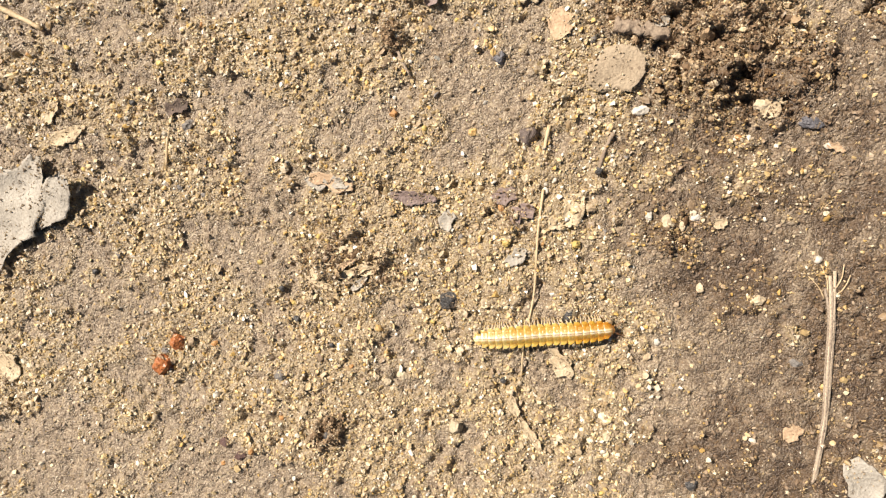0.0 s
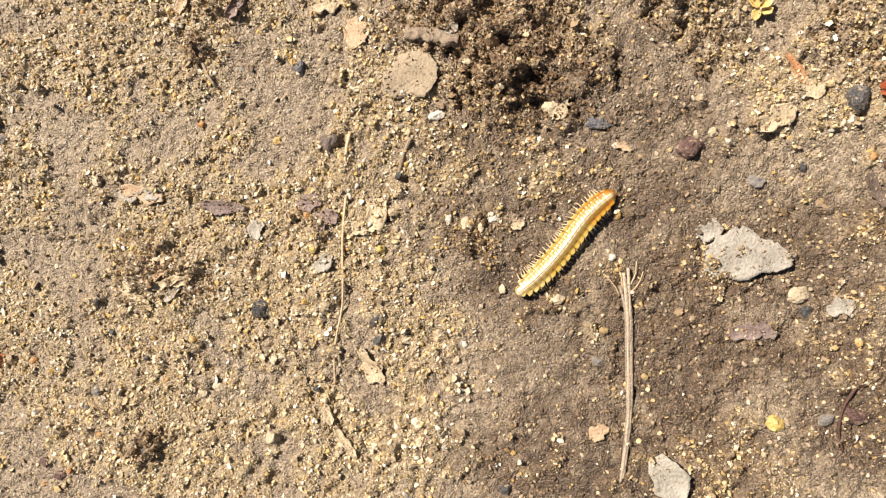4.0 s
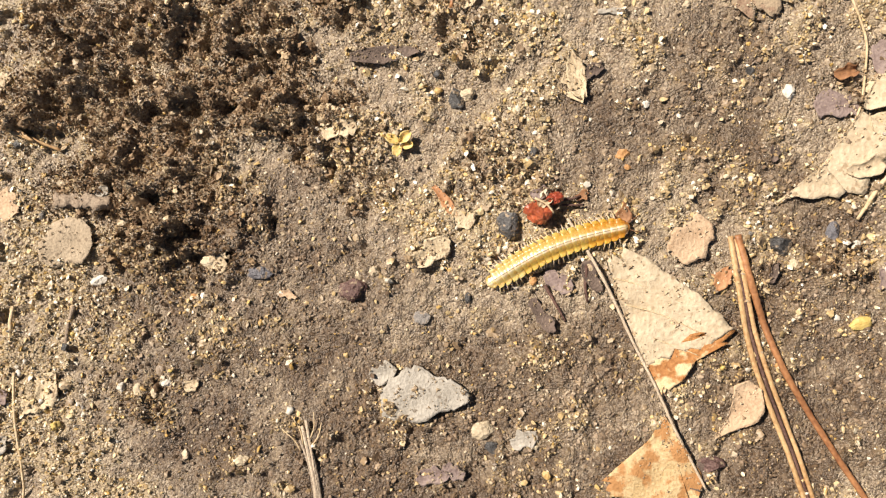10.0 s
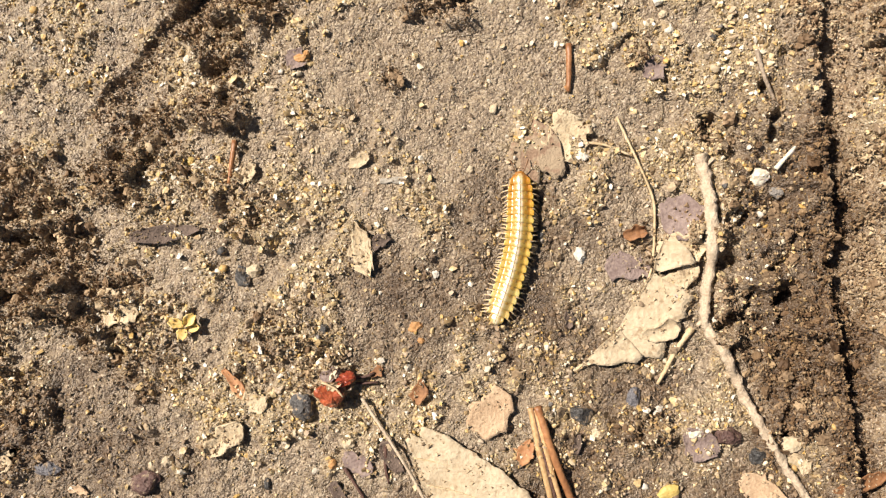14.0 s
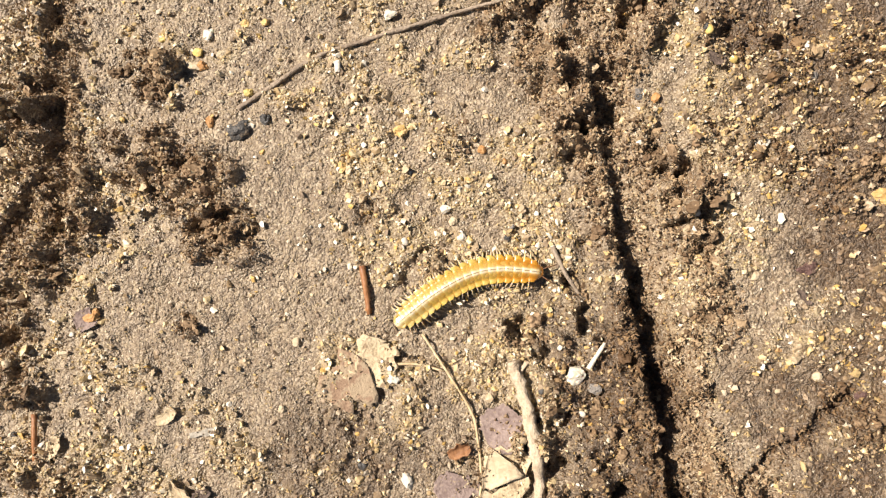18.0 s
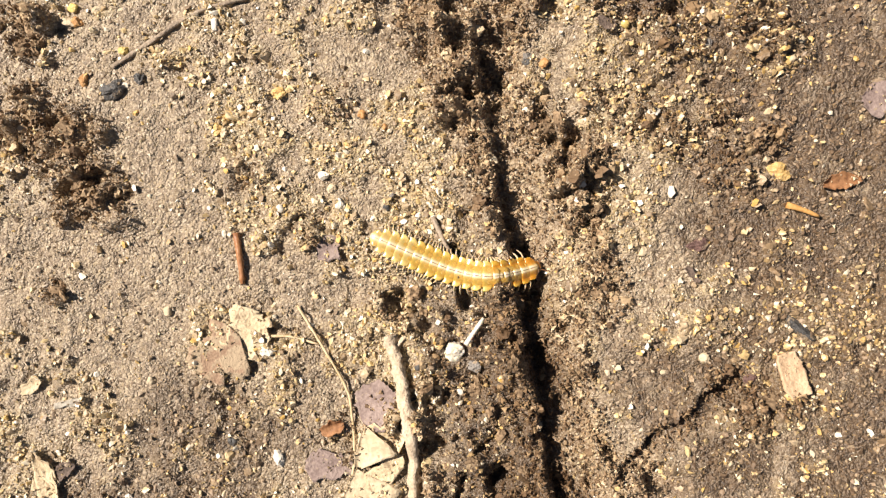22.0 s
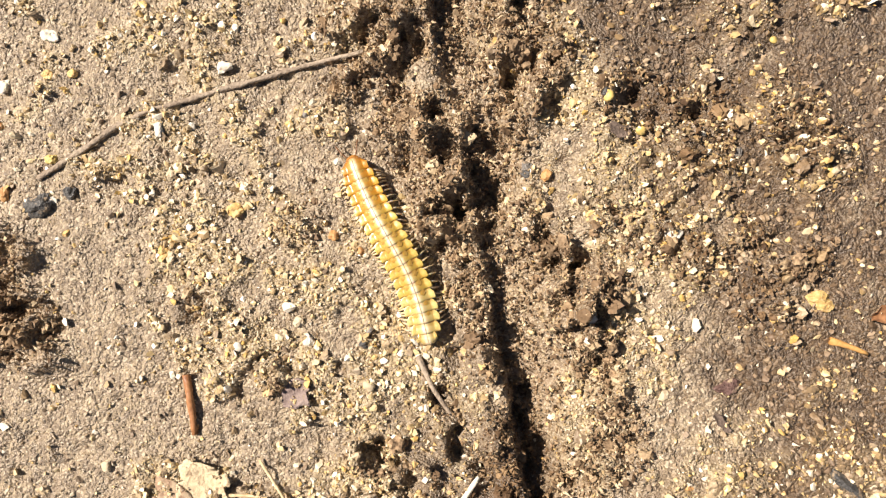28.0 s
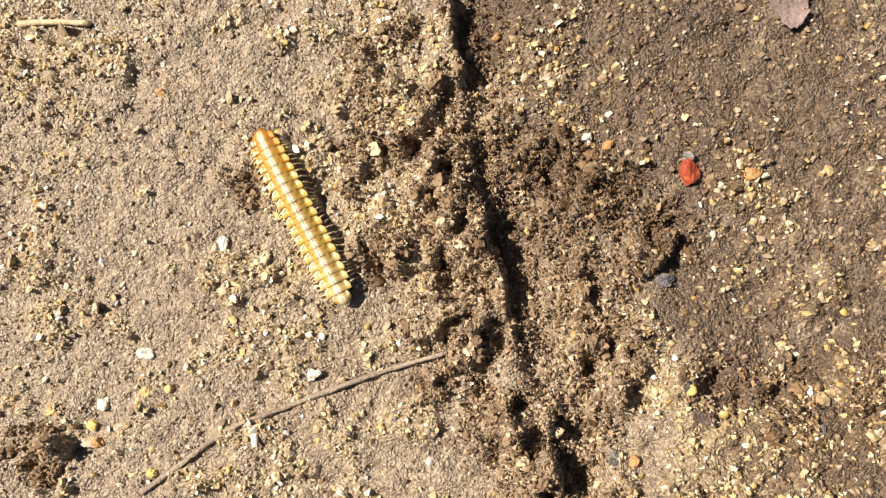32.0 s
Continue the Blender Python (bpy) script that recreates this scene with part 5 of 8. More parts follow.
leaf("leaf_flake", "purplish grey flake of dead leaf", "purple", (5.3, -0.7), (10.2, -0.1), (0.3, 0.9, 1.5, 1.5, 1.6, 0.8), (0.7, 1.6, 1.5, 1.8, 0.9, 0.8), rib=0.00, cat="leaf", torn=0.3, rows=20, cols=9)
leaf("round_leaf", "round dusty grey-brown dead leaf", "dusty", (20.6, 24.6), (30.9, 26.2), (1.0, 3.4, 5.0, 4.9, 2.2), (2.2, 4.3, 3.5, 4.1, 1.2), curl=-0.3, torn=0.15, lift=0.7)
twig("wood_piece", "short brown grey piece of dead wood", "wood", "twig", 2.5, 2.3, 24.2, 33.4, 28.9, 33.0, 34.3, 32.6, rough=0.75, flat=0.7)
leaf("leaf_flake", "tan curled flake of dead leaf", "pink", (12.2, 33.9), (16.5, 31.9), (1.5, 2.4, 2.6, 2.5, 2.6, 0.6), (0.6, 2.3, 2.5, 2.8, 2.3, 0.7), rib=0.00, cat="leaf", torn=0.3, rows=20, cols=9)
stone("stone", "rough dark grey stone", "stone", "black", -0.8, -23.1, 4.68, 4.24, 7, bumps=0.35)
stone("stone", "shiny bluish black stone", "stone", "black", 23.1, -22.2, 3.34, 2.90, 7)
leaf("wood_chip", "pale pinkish wood chip", "pink", (-27.6, -21.5), (-21.0, -16.9), (0.1, 0.6, 1.1, 0.6, 0.5, 0.3), (0.2, 0.8, 1.0, 0.8, 0.4, 0.3), rib=0.00, cat="leaf", torn=0.3, rows=20, cols=9)
leaf("wood_chip", "white wood chip on sandy brown soil", "pale", (-19.6, -19.6), (-15.6, -18.0), (0.4, 0.9, 0.6, 0.6, 0.9, 0.6), (0.6, 0.9, 0.7, 0.8, 0.4, 0.1), rib=0.00, cat="leaf", torn=0.3, rows=20, cols=9)
leaf("wood_chip", "pale straw-coloured wood chip", "pale", (16.2, -44.8), (21.2, -50.8), (0.4, 1.0, 0.9, 1.0, 0.9, 0.4), (0.1, 0.8, 0.7, 0.6, 0.6, 0.4), rib=0.00, cat="leaf", torn=0.3, rows=20, cols=9)
leaf("wood_chip", "pale wood chip on sandy brown soil", "pale", (13.8, -40.4), (15.9, -44.5), (0.4, 0.9, 0.6, 0.8, 0.8, 0.0), (0.3, 0.9, 0.6, 0.8, 0.7, 0.3), rib=0.00, cat="leaf", torn=0.3, rows=20, cols=9)
leaf("leaf_flake", "tan flake under a crawling millipede", "pale", (21.0, -31.5), (25.7, -34.6), (0.6, 1.3, 1.9, 1.9, 1.3, 0.4), (0.8, 1.1, 2.0, 2.0, 0.7, 0.8), rib=0.00, cat="leaf", torn=0.3, rows=20, cols=9)
stone("pebble", "cream pebble on sandy brown soil", "pebble", "cream", 3.6, -48.8, 3.34, 3.79, 7)
stone("pebble", "cream pebble on sandy brown soil", "pebble", "cream", -8.7, -39.9, 2.68, 2.45, 7)
stone("pebble", "small cream pebble on sandy brown soil", "pebble", "cream", -11.7, -41.4, 2.23, 2.01, 7)
stone("pebble", "white oblong pebble on sandy brown soil", "pebble", "white", 31.1, 18.6, 2.23, 3.79, 106)
stone("pebble", "cream flat pebble on sandy brown soil", "pebble", "cream", 57.8, -14.6, 3.57, 2.45, 7)
stone("pebble", "white pebble on sandy brown soil", "pebble", "white", 35.5, -1.1, 2.23, 2.45, 7)
stone("pebble", "cream white pebble on sandy brown soil", "pebble", "cream", 39.1, -1.7, 2.68, 3.12, 7)
stone("pebble", "white pebble on sandy brown soil", "pebble", "white", 44.3, -0.2, 2.45, 1.78, 7)
stone("pebble", "cream pebble on sandy brown soil", "pebble", "cream", 41.9, -2.0, 1.78, 2.23, 7)
stone("pebble", "yellow pebble on sandy brown soil", "pebble", "yellow", 9.1, -9.5, 2.01, 2.01, 7)
stone("pebble", "yellow pebble on sandy brown soil", "pebble", "yellow", 22.6, -8.3, 2.12, 2.12, 7)
stone("pebble", "cream pebble on sandy brown soil", "pebble", "cream", 33.9, -45.5, 2.01, 2.68, 7)
stone("pebble", "amber pebble on sandy brown soil", "pebble", "amber", 0.2, 11.1, 2.23, 2.23, 7)
stone("pebble", "cream pebble on sandy brown soil", "pebble", "cream", 43.1, 24.5, 2.23, 2.90, 7)
stone("pebble", "orange pebble on sandy brown soil", "pebble", "orange", -16.1, 13.2, 2.23, 1.78, 7)
strands = []
for k, (off, top, kind) in enumerate(((-0.75, -10.5, "greytwig"), (-0.35, -8.0, "bleached"), (0.0, -9.0, "greytwig"), (0.4, -7.0, "bleached"), (0.75, -11.0, "greytwig"))):
    off, near = 0.68 * off, 0.35 + 0.12 * k
    strands.append(twig("fibre", "dry grey-brown plant fibre", "fibre", kind, 0.62, 0.42, 69.8 + 1.4 * off, top, 71.2 + off, -15.7, 72.3 + off, -24.3, 73.4 + 0.8 * off, -34.2, 73.5 + 0.6 * off, -42.1, 73.3 + near * off, -48.4 + 0.3 * k, lift=0.3 - 0.3 * abs(off)))
for x0, y0, x1, y1 in ((69.2, -12.5, 65.8, -8.6), (69.6, -11.5, 67.6, -6.2), (70.6, -11.0, 71.6, -5.6), (70.9, -12.0, 73.0, -7.4)):
    strands.append(twig("fibre", "frayed end of a plant fibre", "fibre", "straw", 0.3, 0.18, x0, y0, (x0 + x1) / 2 + 0.5, (y0 + y1) / 2, x1, y1, lift=0.3))
gather("stalk_bundle", "dry grey-brown stalk split into fibres, frayed at one end", "stalk", *strands)
leaf("leaf_flake", "grey brittle piece of dead leaf", "grey", (79.1, -42.4), (85.1, -50.3), (1.5, 2.2, 3.4, 3.6, 2.6, 0.3), (1.5, 2.9, 2.7, 3.9, 2.3, 2.3), rib=0.00, cat="leaf", curl=0.9, lift=0.6, rows=20, cols=9)
leaf("leaf_flake", "orange brown flake of leaf", "pink", (67.0, -40.6), (69.4, -37.5), (0.3, 1.4, 1.7, 1.4, 1.3, 0.1), (0.6, 1.0, 1.4, 1.4, 1.5, 0.8), rib=0.00, cat="leaf", torn=0.3, rows=20, cols=9)
stone("stone", "black stone on sandy brown soil", "stone", "black", 51.5, -53.1, 2.90, 2.45, 7)
stone("stone", "maroon stone on sandy brown soil", "stone", "maroon", -45.9, -60.8, 3.79, 2.90, -23)
stone("stone", "maroon stone on sandy brown soil", "stone", "maroon", -42.1, -63.1, 3.34, 2.45, 7)
stone("stone", "orange stone on sandy brown soil", "stone", "orange", -46.2, -65.6, 1.34, 1.34, 7)
stone("stone", "grey stone on sandy brown soil", "stone", "grey", -34.4, -43.5, 3.79, 2.90, 7)
stone("stone", "dark grey stone on sandy brown soil", "stone", "grey", -58.7, 6.3, 3.79, 2.90, 37)
stone("stone", "dark grey stone on sandy brown soil", "stone", "black", -22.1, -55.0, 4.01, 3.34, 7)
leaf("torn_leaf", "torn grey dead leaf", "grey", (-7.0, 56.4), (-3.9, 43.7), (2.1, 4.1, 4.6, 4.4, 4.1), (3.7, 3.1, 2.7, 3.5, 3.5), rib=0.21, cat="leaf", torn=0.25, curl=0.6, lift=0.5)
twig("stalk", "thin grey stalk across a torn leaf", "stalk", "greytwig", 0.83, 0.62, -5.7, 58.6, -6.7, 51.4, -9.1, 44.8, -12.1, 37.1, lift=1.0)
twig("bark_strip", "split tan strip of dry bark", "bark", "pale_needle", 1.9, 0.5, -4.6, 57.8, 5.4, 52.0, 14.8, 47.0, 25.0, 42.6, lift=0.5, rough=0.5, flat=0.5, forks=((2.0, 56.5, 9.0, 51.8, 16.0, 48.2), (10.0, 49.5, 15.5, 48.0, 21.0, 44.0)))
leaf("leaf_flake", "pinkish tan flake of dead leaf", "pink", (-22.2, 34.5), (-19.8, 40.2), (0.4, 1.0, 0.9, 1.1, 1.1, 0.6), (0.9, 0.9, 1.0, 0.8, 0.9, 0.7), rib=0.00, cat="leaf", torn=0.3, rows=20, cols=9)
leaf("leaf_flake", "curled brown flake of dead leaf", "purple", (-11.4, 34.0), (-8.3, 40.0), (0.7, 1.3, 0.8, 1.0, 1.5, 0.4), (0.3, 1.4, 1.3, 1.5, 0.7, 0.5), rib=0.00, cat="leaf", curl=1.0, rows=20, cols=9)
leaf("leaf_flake", "pale flake of dead leaf", "pale", (5.2, 37.3), (11.3, 39.2), (0.5, 1.8, 1.8, 2.0, 1.0, 1.2), (0.3, 1.7, 0.9, 2.1, 1.2, 0.9), rib=0.00, cat="leaf", torn=0.3, rows=20, cols=9)
leaf("leaf_flake", "white bent flake of dead leaf", "pale", (8.8, 54.2), (15.4, 56.1), (0.5, 1.5, 1.6, 1.4, 1.6, 1.0), (1.0, 1.2, 1.9, 2.0, 0.8, 0.1), rib=0.00, cat="leaf", torn=0.3, rows=20, cols=9)
gather("fallen_flower", "small withered yellow flower lying on sandy soil", "flower",
       *[leaf("petal", "withered yellow petal, slightly curled", "flower", (88.1, 42.0), tip, (0.3, 0.6, 0.9, 0.8, 0.4), (0.3, 0.7, 0.9, 0.7, 0.4), cat="petal", curl=0.6, lift=1.2, torn=0.12, rows=20, cols=9) for tip in ((85.9, 43.2), (90.0, 43.8), (87.2, 39.8), (90.4, 41.5))])
leaf("wood_chip", "rust-coloured chip on sandy brown soil", "rust", (94.0, 34.3), (98.0, 28.9), (0.3, 0.5, 0.9, 0.8, 0.7, 0.1), (0.7, 0.6, 0.9, 0.9, 0.9, 0.0), rib=0.00, cat="leaf", torn=0.3, rows=20, cols=9)
leaf("leaf_flake", "pale tan flake on sandy brown soil", "pale", (98.0, 30.6), (100.2, 26.7), (0.9, 1.1, 1.2, 2.2, 1.7, 0.1), (0.3, 1.6, 2.1, 2.1, 1.2, 0.7), rib=0.00, cat="leaf", torn=0.3, rows=20, cols=9)
leaf("leaf_flake", "pale curled flake of leaf", "pale", (90.7, 20.1), (96.0, 25.4), (1.0, 2.3, 1.5, 2.5, 1.5, 0.4), (0.2, 1.6, 1.4, 2.4, 2.3, 1.0), rib=0.00, cat="leaf", curl=1.2, lift=0.5, rows=20, cols=9)
leaf("leaf_flake", "dark spotted flake of leaf", "purple", (90.3, 20.2), (92.1, 22.0), (0.4, 0.6, 1.1, 1.2, 0.7, 0.7), (0.2, 0.9, 0.5, 0.8, 0.7, 0.3), rib=0.00, cat="leaf", torn=0.3, rows=20, cols=9)
stone("stone", "round bluish black stone with a red side", "stone", "black", 107.0, 27.3, 4.98, 5.18, -0, sz=3.6, bumps=0.3)
gather("berry_cluster", "crushed red berries with dark dry stalks on soil", "berry",
       stone("berry", "crushed crimson berry with dry stalk", "berry", "crimson", 111.9, 29.6, 5.0, 5.8, 10, sz=4.6, bumps=0.35, sink=0.3),
       stone("berry", "small bright red berry half", "berry", "red", 114.6, 31.4, 3.9, 3.0, 20, sz=4.0, sink=0.4),
       leaf("leaf_flake", "dark red berry skin", "purple", (110.6, 32.3), (113.8, 32.7), (0.1, 0.7, 0.6, 0.7, 1.3, 0.4), (0.2, 1.1, 1.0, 1.2, 0.7, 0.5), rib=0.00, cat="skin", curl=0.8, lift=1.2, rows=20, cols=9),
       twig("stalk", "dark short berry stalk", "stalk", "maroon", 0.62, 0.41, 114.5, 31.4, 117.3, 31.4, 119.3, 31.9),
       twig("stalk", "dark short berry stalk", "stalk", "maroon", 0.52, 0.31, 114.6, 30.5, 117.7, 30.4, 119.9, 30.4),
       twig("stalk", "pale thin berry stalk", "stalk", "straw", 0.41, 0.31, 111.4, 31.5, 113.3, 30.5, 114.6, 28.9, lift=2.6),
       leaf("leaf_flake", "pale papery berry calyx", "pale", (112.4, 29.9), (114.2, 31.4), (0.5, 0.7, 0.8, 0.5, 0.5, 0.1), (0.1, 0.5, 0.3, 0.5, 0.5, 0.3), rib=0.00, cat="calyx", curl=0.6, lift=2.2, rows=20, cols=9))
leaf("leaf_flake", "dry brown crumbs of leaf", "brown", (118.6, 31.5), (120.7, 32.7), (0.6, 0.6, 0.7, 0.9, 0.9, 0.1), (0.5, 0.5, 0.5, 1.1, 0.4, 0.4), rib=0.00, cat="leaf", torn=0.3, rows=20, cols=9)
stone("stone", "maroon rough stone on sandy brown soil", "stone", "maroon", 79.0, 16.2, 5.81, 4.56, -0)
stone("stone", "flat bluish grey stone", "stone", "blue", 61.7, 19.3, 5.39, 2.90, -0)
leaf("leaf_flake", "orange flake of leaf", "pink", (65.5, 16.0), (68.6, 14.9), (0.4, 0.5, 0.9, 0.7, 0.4, 0.2), (0.5, 0.8, 0.5, 1.0, 0.4, 0.3), rib=0.00, cat="leaf", torn=0.3, rows=20, cols=9)
stone("pebble", "white pebble on sandy brown soil", "pebble", "white", 65.6, 15.7, 1.45, 1.45, -0)
leaf("grey_flake", "grey weathered flat flake of leaf on soil", "grey", (83.8, -4.0), (99.3, -2.6), (2.2, 4.6, 6.4, 6.0, 4.2, 3.0, 0.8), (2.4, 3.2, 3.6, 3.8, 2.6, 2.2, 1.2), torn=0.14, curl=0.2, wave=0.5, lift=0.6, rag=0.2)
stone("pebble", "pale tan flat pebble", "pebble", "cream", 101.9, -8.9, 4.77, 3.73, 20, sz=2.6)
stone("stone", "black stone beside a pale pebble", "stone", "black", 103.5, -11.8, 3.11, 2.70, -0)
stone("pebble", "yellow translucent pebble on sandy brown soil", "pebble", "yellow", 99.6, -33.5, 4.56, 3.53, -10)
stone("stone", "dark brown stone on sandy brown soil", "stone", "maroon", 113.9, -30.4, 5.39, 3.53, -20)
twig("stalk", "thin dark curved stalk", "stalk", "maroon", 0.62, 0.41, 113.6, -23.8, 111.6, -28.3, 111.4, -33.3, 112.7, -37.2)
stone("stone", "grey stone on sandy brown soil", "stone", "grey", 109.1, -31.6, 3.73, 2.70, -0)
stone("stone", "shiny black stone on sandy brown soil", "stone", "black", 23.8, -26.2, 3.32, 3.32, -0)
leaf("wood_chip", "white pointed wood chip", "pale", (20.1, -28.5), (24.9, -33.8), (0.7, 1.0, 0.5, 1.2, 0.6, 0.5), (0.6, 0.8, 0.7, 0.9, 1.1, 0.1), rib=0.00, cat="leaf", torn=0.3, rows=20, cols=9)
stone("pebble", "cream pebble on sandy brown soil", "pebble", "cream", 82.9, 19.5, 2.28, 2.28, -0)
stone("pebble", "cream pebble on sandy brown soil", "pebble", "cream", 47.1, -13.7, 2.07, 2.07, -0)
stone("pebble", "yellow pebble on sandy brown soil", "pebble", "yellow", -10.2, -18.3, 1.66, 1.66, -0)
stone("nut", "brown nut on sandy brown soil", "nut", "nut", 126.9, -24.3, 3.53, 3.73, -0)
leaf("wood_chip", "grey chip on sandy brown soil", "grey", (129.5, -25.6), (131.9, -24.1), (0.7, 1.1, 1.6, 0.9, 1.4, 0.2), (0.7, 1.5, 1.3, 1.0, 1.4, 0.7), rib=0.00, cat="leaf", torn=0.3, rows=20, cols=9)
stone("stone", "dark grey stone on sandy brown soil", "stone", "grey", 91.4, 11.1, 3.53, 2.70, -0)
leaf("leaf_flake", "reddish flake on dark soil", "purple", (94.4, -15.6), (98.4, -17.1), (0.7, 1.7, 1.1, 1.7, 1.1, 1.0), (0.3, 1.7, 0.9, 1.2, 0.7, 0.9), rib=0.00, cat="leaf", torn=0.3, rows=20, cols=9)
stone("stone", "grey stone on sandy brown soil", "stone", "black", 99.5, 14.4, 1.87, 2.28, -0)
stone("pebble", "cream pebble on sandy brown soil", "pebble", "cream", 113.9, 20.4, 2.90, 2.07, -0)
gather("dead_leaf", "large pale tan dead leaf with rust-brown withered end", "leaf",
       twig("leaf_stalk", "long thin stalk along a dead leaf", "stalk", "bleached", 0.60, 0.45, 117.0, 28.1, 120.3, 22.4, 124.1, 15.1, 127.7, 6.8, 131.2, -0.5, 134.2, -7.6, 137.2, -13.8, 139.4, -18.3, lift=0.9),
       leaf("blade", "pale tan dusty blade of a dead leaf", "tan", (123.6, 20.8), (130.1, 2.7), (3.6, 6.8, 8.7, 10.6, 12.5, 14.0, 15.1, 15.7), (0.2, 0.5, 0.6, 0.6, 0.5, 0.4, 0.3), rib=0.00, cat="leaf", curl=0.5, torn=0.05, lift=0.5, wave=0.4, rows=44, cols=25, rag=1.6),
       twig("vein", "thin raised vein of a dead leaf", "vein", "straw", 0.28, 0.19, 124.6, 17.7, 129.8, 16.2, 136.1, 13.3, lift=0.72),
       twig("vein", "thin raised vein of a dead leaf", "vein", "straw", 0.28, 0.19, 126.3, 13.2, 132.4, 11.4, 139.4, 8.0, lift=0.72),
       twig("vein", "thin raised vein of a dead leaf", "vein", "straw", 0.28, 0.19, 128.0, 8.1, 134.1, 6.2, 138.7, 4.3, lift=0.72),
       leaf("blade_end", "rust-brown withered end of a dead leaf", "rustend", (129.6, 4.8), (132.0, -1.9), (10.2, 13.0, 13.4, 12.2, 9.6, 6.4, 4.0, 1.6), (0.4, 0.5, 0.6, 0.6, 0.5, 0.4), rib=0.00, cat="leaf", torn=0.22, curl=0.5, lift=0.72, wave=0.4, rows=30, cols=25, rag=1.3))
leaf("dead_leaf", "torn tan piece of a dead leaf with rusty rim", "rustleaf", (132.6, -6.2), (137.6, -24.0), (0.3, 1.3, 2.0, 2.8, 3.2, 1.5, 0.3), (0.5, 3.6, 11.0, 11.5, 9.0, 6.5, 1.5), rib=0.20, cat="leaf", torn=0.22, curl=0.3, lift=0.5, wave=0.6, cols=21)
leaf("leaf_flake", "pinkish tan piece of dead leaf", "pink", (134.9, 21.1), (140.2, 27.6), (1.5, 2.5, 3.1, 2.2, 1.7, 1.8), (1.9, 3.7, 3.7, 3.2, 3.4, 1.3), rib=0.00, cat="leaf", torn=0.2, rows=20, cols=9)
leaf("leaf_flake", "crescent-shaped tan piece of dead leaf", "pink", (140.9, -9.8), (148.0, -0.7), (0.1, 0.3, 0.5, 1.4, 3.0, 1.4), (0.2, 1.2, 2.8, 3.8, 3.4, 1.0), torn=0.08, curl=0.6, lift=0.4)
gather("pine_needle_bundle", "bundle of long reddish brown dry pine needles", "pine needle",
       twig("pine_needle", "pale straw-brown dry pine needle", "pine needle", "pale_needle", 1.00, 0.80, 144.3, 24.5, 145.3, 16.5, 147.8, 3.1, 153.3, -13.0, 158.7, -29.9, 160.5, -35.0, flat=0.7, lift=0.25, rough=0.15),
       twig("pine_needle", "pale straw-brown dry pine needle", "pine needle", "pale_needle", 0.90, 0.70, 145.2, 24.1, 146.6, 15.5, 149.5, 3.1, 154.9, -13.0, 160.0, -29.9, 161.8, -35.0, flat=0.7, lift=0.25, rough=0.15),
       twig("pine_needle", "dark brown thin dry pine needle", "pine needle", "maroon", 0.70, 0.50, 144.8, 24.1, 146.0, 15.9, 148.7, 3.1, 154.1, -13.0, 159.3, -29.9, 161.1, -35.0, flat=0.7, lift=0.25, rough=0.15),
       twig("pine_needle", "reddish brown dry pine needle", "pine needle", "needle", 1.30, 1.00, 145.4, 24.7, 148.0, 14.5, 152.5, 2.2, 159.6, -10.5, 166.0, -20.7, flat=0.7, lift=0.25, rough=0.15))
leaf("leaf_flake", "rust flake beside pine needles", "rust", (142.0, 15.6), (144.0, 19.2), (1.0, 1.2, 1.9, 1.7, 1.0, 0.3), (0.3, 1.3, 1.4, 1.1, 1.0, 0.5), rib=0.00, cat="leaf", torn=0.3, rows=20, cols=9)
leaf("leaf_flake", "white tan flake of leaf", "pale", (117.3, 53.4), (119.9, 47.7), (0.2, 1.0, 1.5, 1.7, 0.9, 0.1), (0.4, 1.7, 0.6, 2.0, 0.9, 0.1), rib=0.00, cat="leaf", curl=0.8, rows=20, cols=9)
stone("stone", "white angular stone on sandy brown soil", "stone", "white", 154.3, 48.6, 2.40, 2.80, 20)
stone("stone", "round dark grey stone", "stone", "black", 152.3, 22.9, 4.20, 4.00, 0, bumps=0.25)
leaf("charcoal_piece", "small black piece of charcoal", "dark", (151.0, 16.5), (151.5, 19.8), (0.5, 0.4, 0.8, 0.5, 0.6, 0.3), (0.5, 0.7, 0.8, 0.8, 0.7, 0.4), rib=0.00, cat="charcoal", torn=0.3, rows=20, cols=9)
leaf("charcoal_piece", "small black piece of charcoal", "dark", (151.4, 36.8), (151.9, 39.6), (0.2, 0.9, 0.4, 0.8, 0.7, 0.5), (0.3, 0.7, 0.5, 1.0, 0.4, 0.4), rib=0.00, cat="charcoal", torn=0.3, rows=20, cols=9)
stone("pebble", "orange pebble on sandy brown soil", "pebble", "orange", 126.5, 39.0, 2.60, 2.20, 0)
leaf("dead_leaf", "thin rust-brown dead leaf with a fine midrib", "brown", (135.2, -31.7), (149.0, -25.5), (1.0, 2.6, 3.4, 2.4, 0.8), (1.4, 4.0, 5.0, 4.4, 2.0), rib=0.20, cat="leaf", torn=0.3, wave=0.8)
leaf("leaf_flake", "curled dark leaf on sandy brown soil", "dark", (143.3, -20.2), (145.6, -24.3), (0.9, 1.7, 0.8, 1.3, 1.1, 0.2), (1.0, 1.4, 1.5, 1.1, 0.9, 0.8), rib=0.00, cat="leaf", curl=1.0, rows=20, cols=9)
stone("stone", "dark brown stone on sandy brown soil", "stone", "maroon", 140.4, -14.2, 5.00, 3.60, 0)
twig("stem", "short maroon stem on sandy brown soil", "stem", "maroon", 0.70, 0.40, 113.0, 16.6, 114.5, 13.9, 116.5, 10.2)
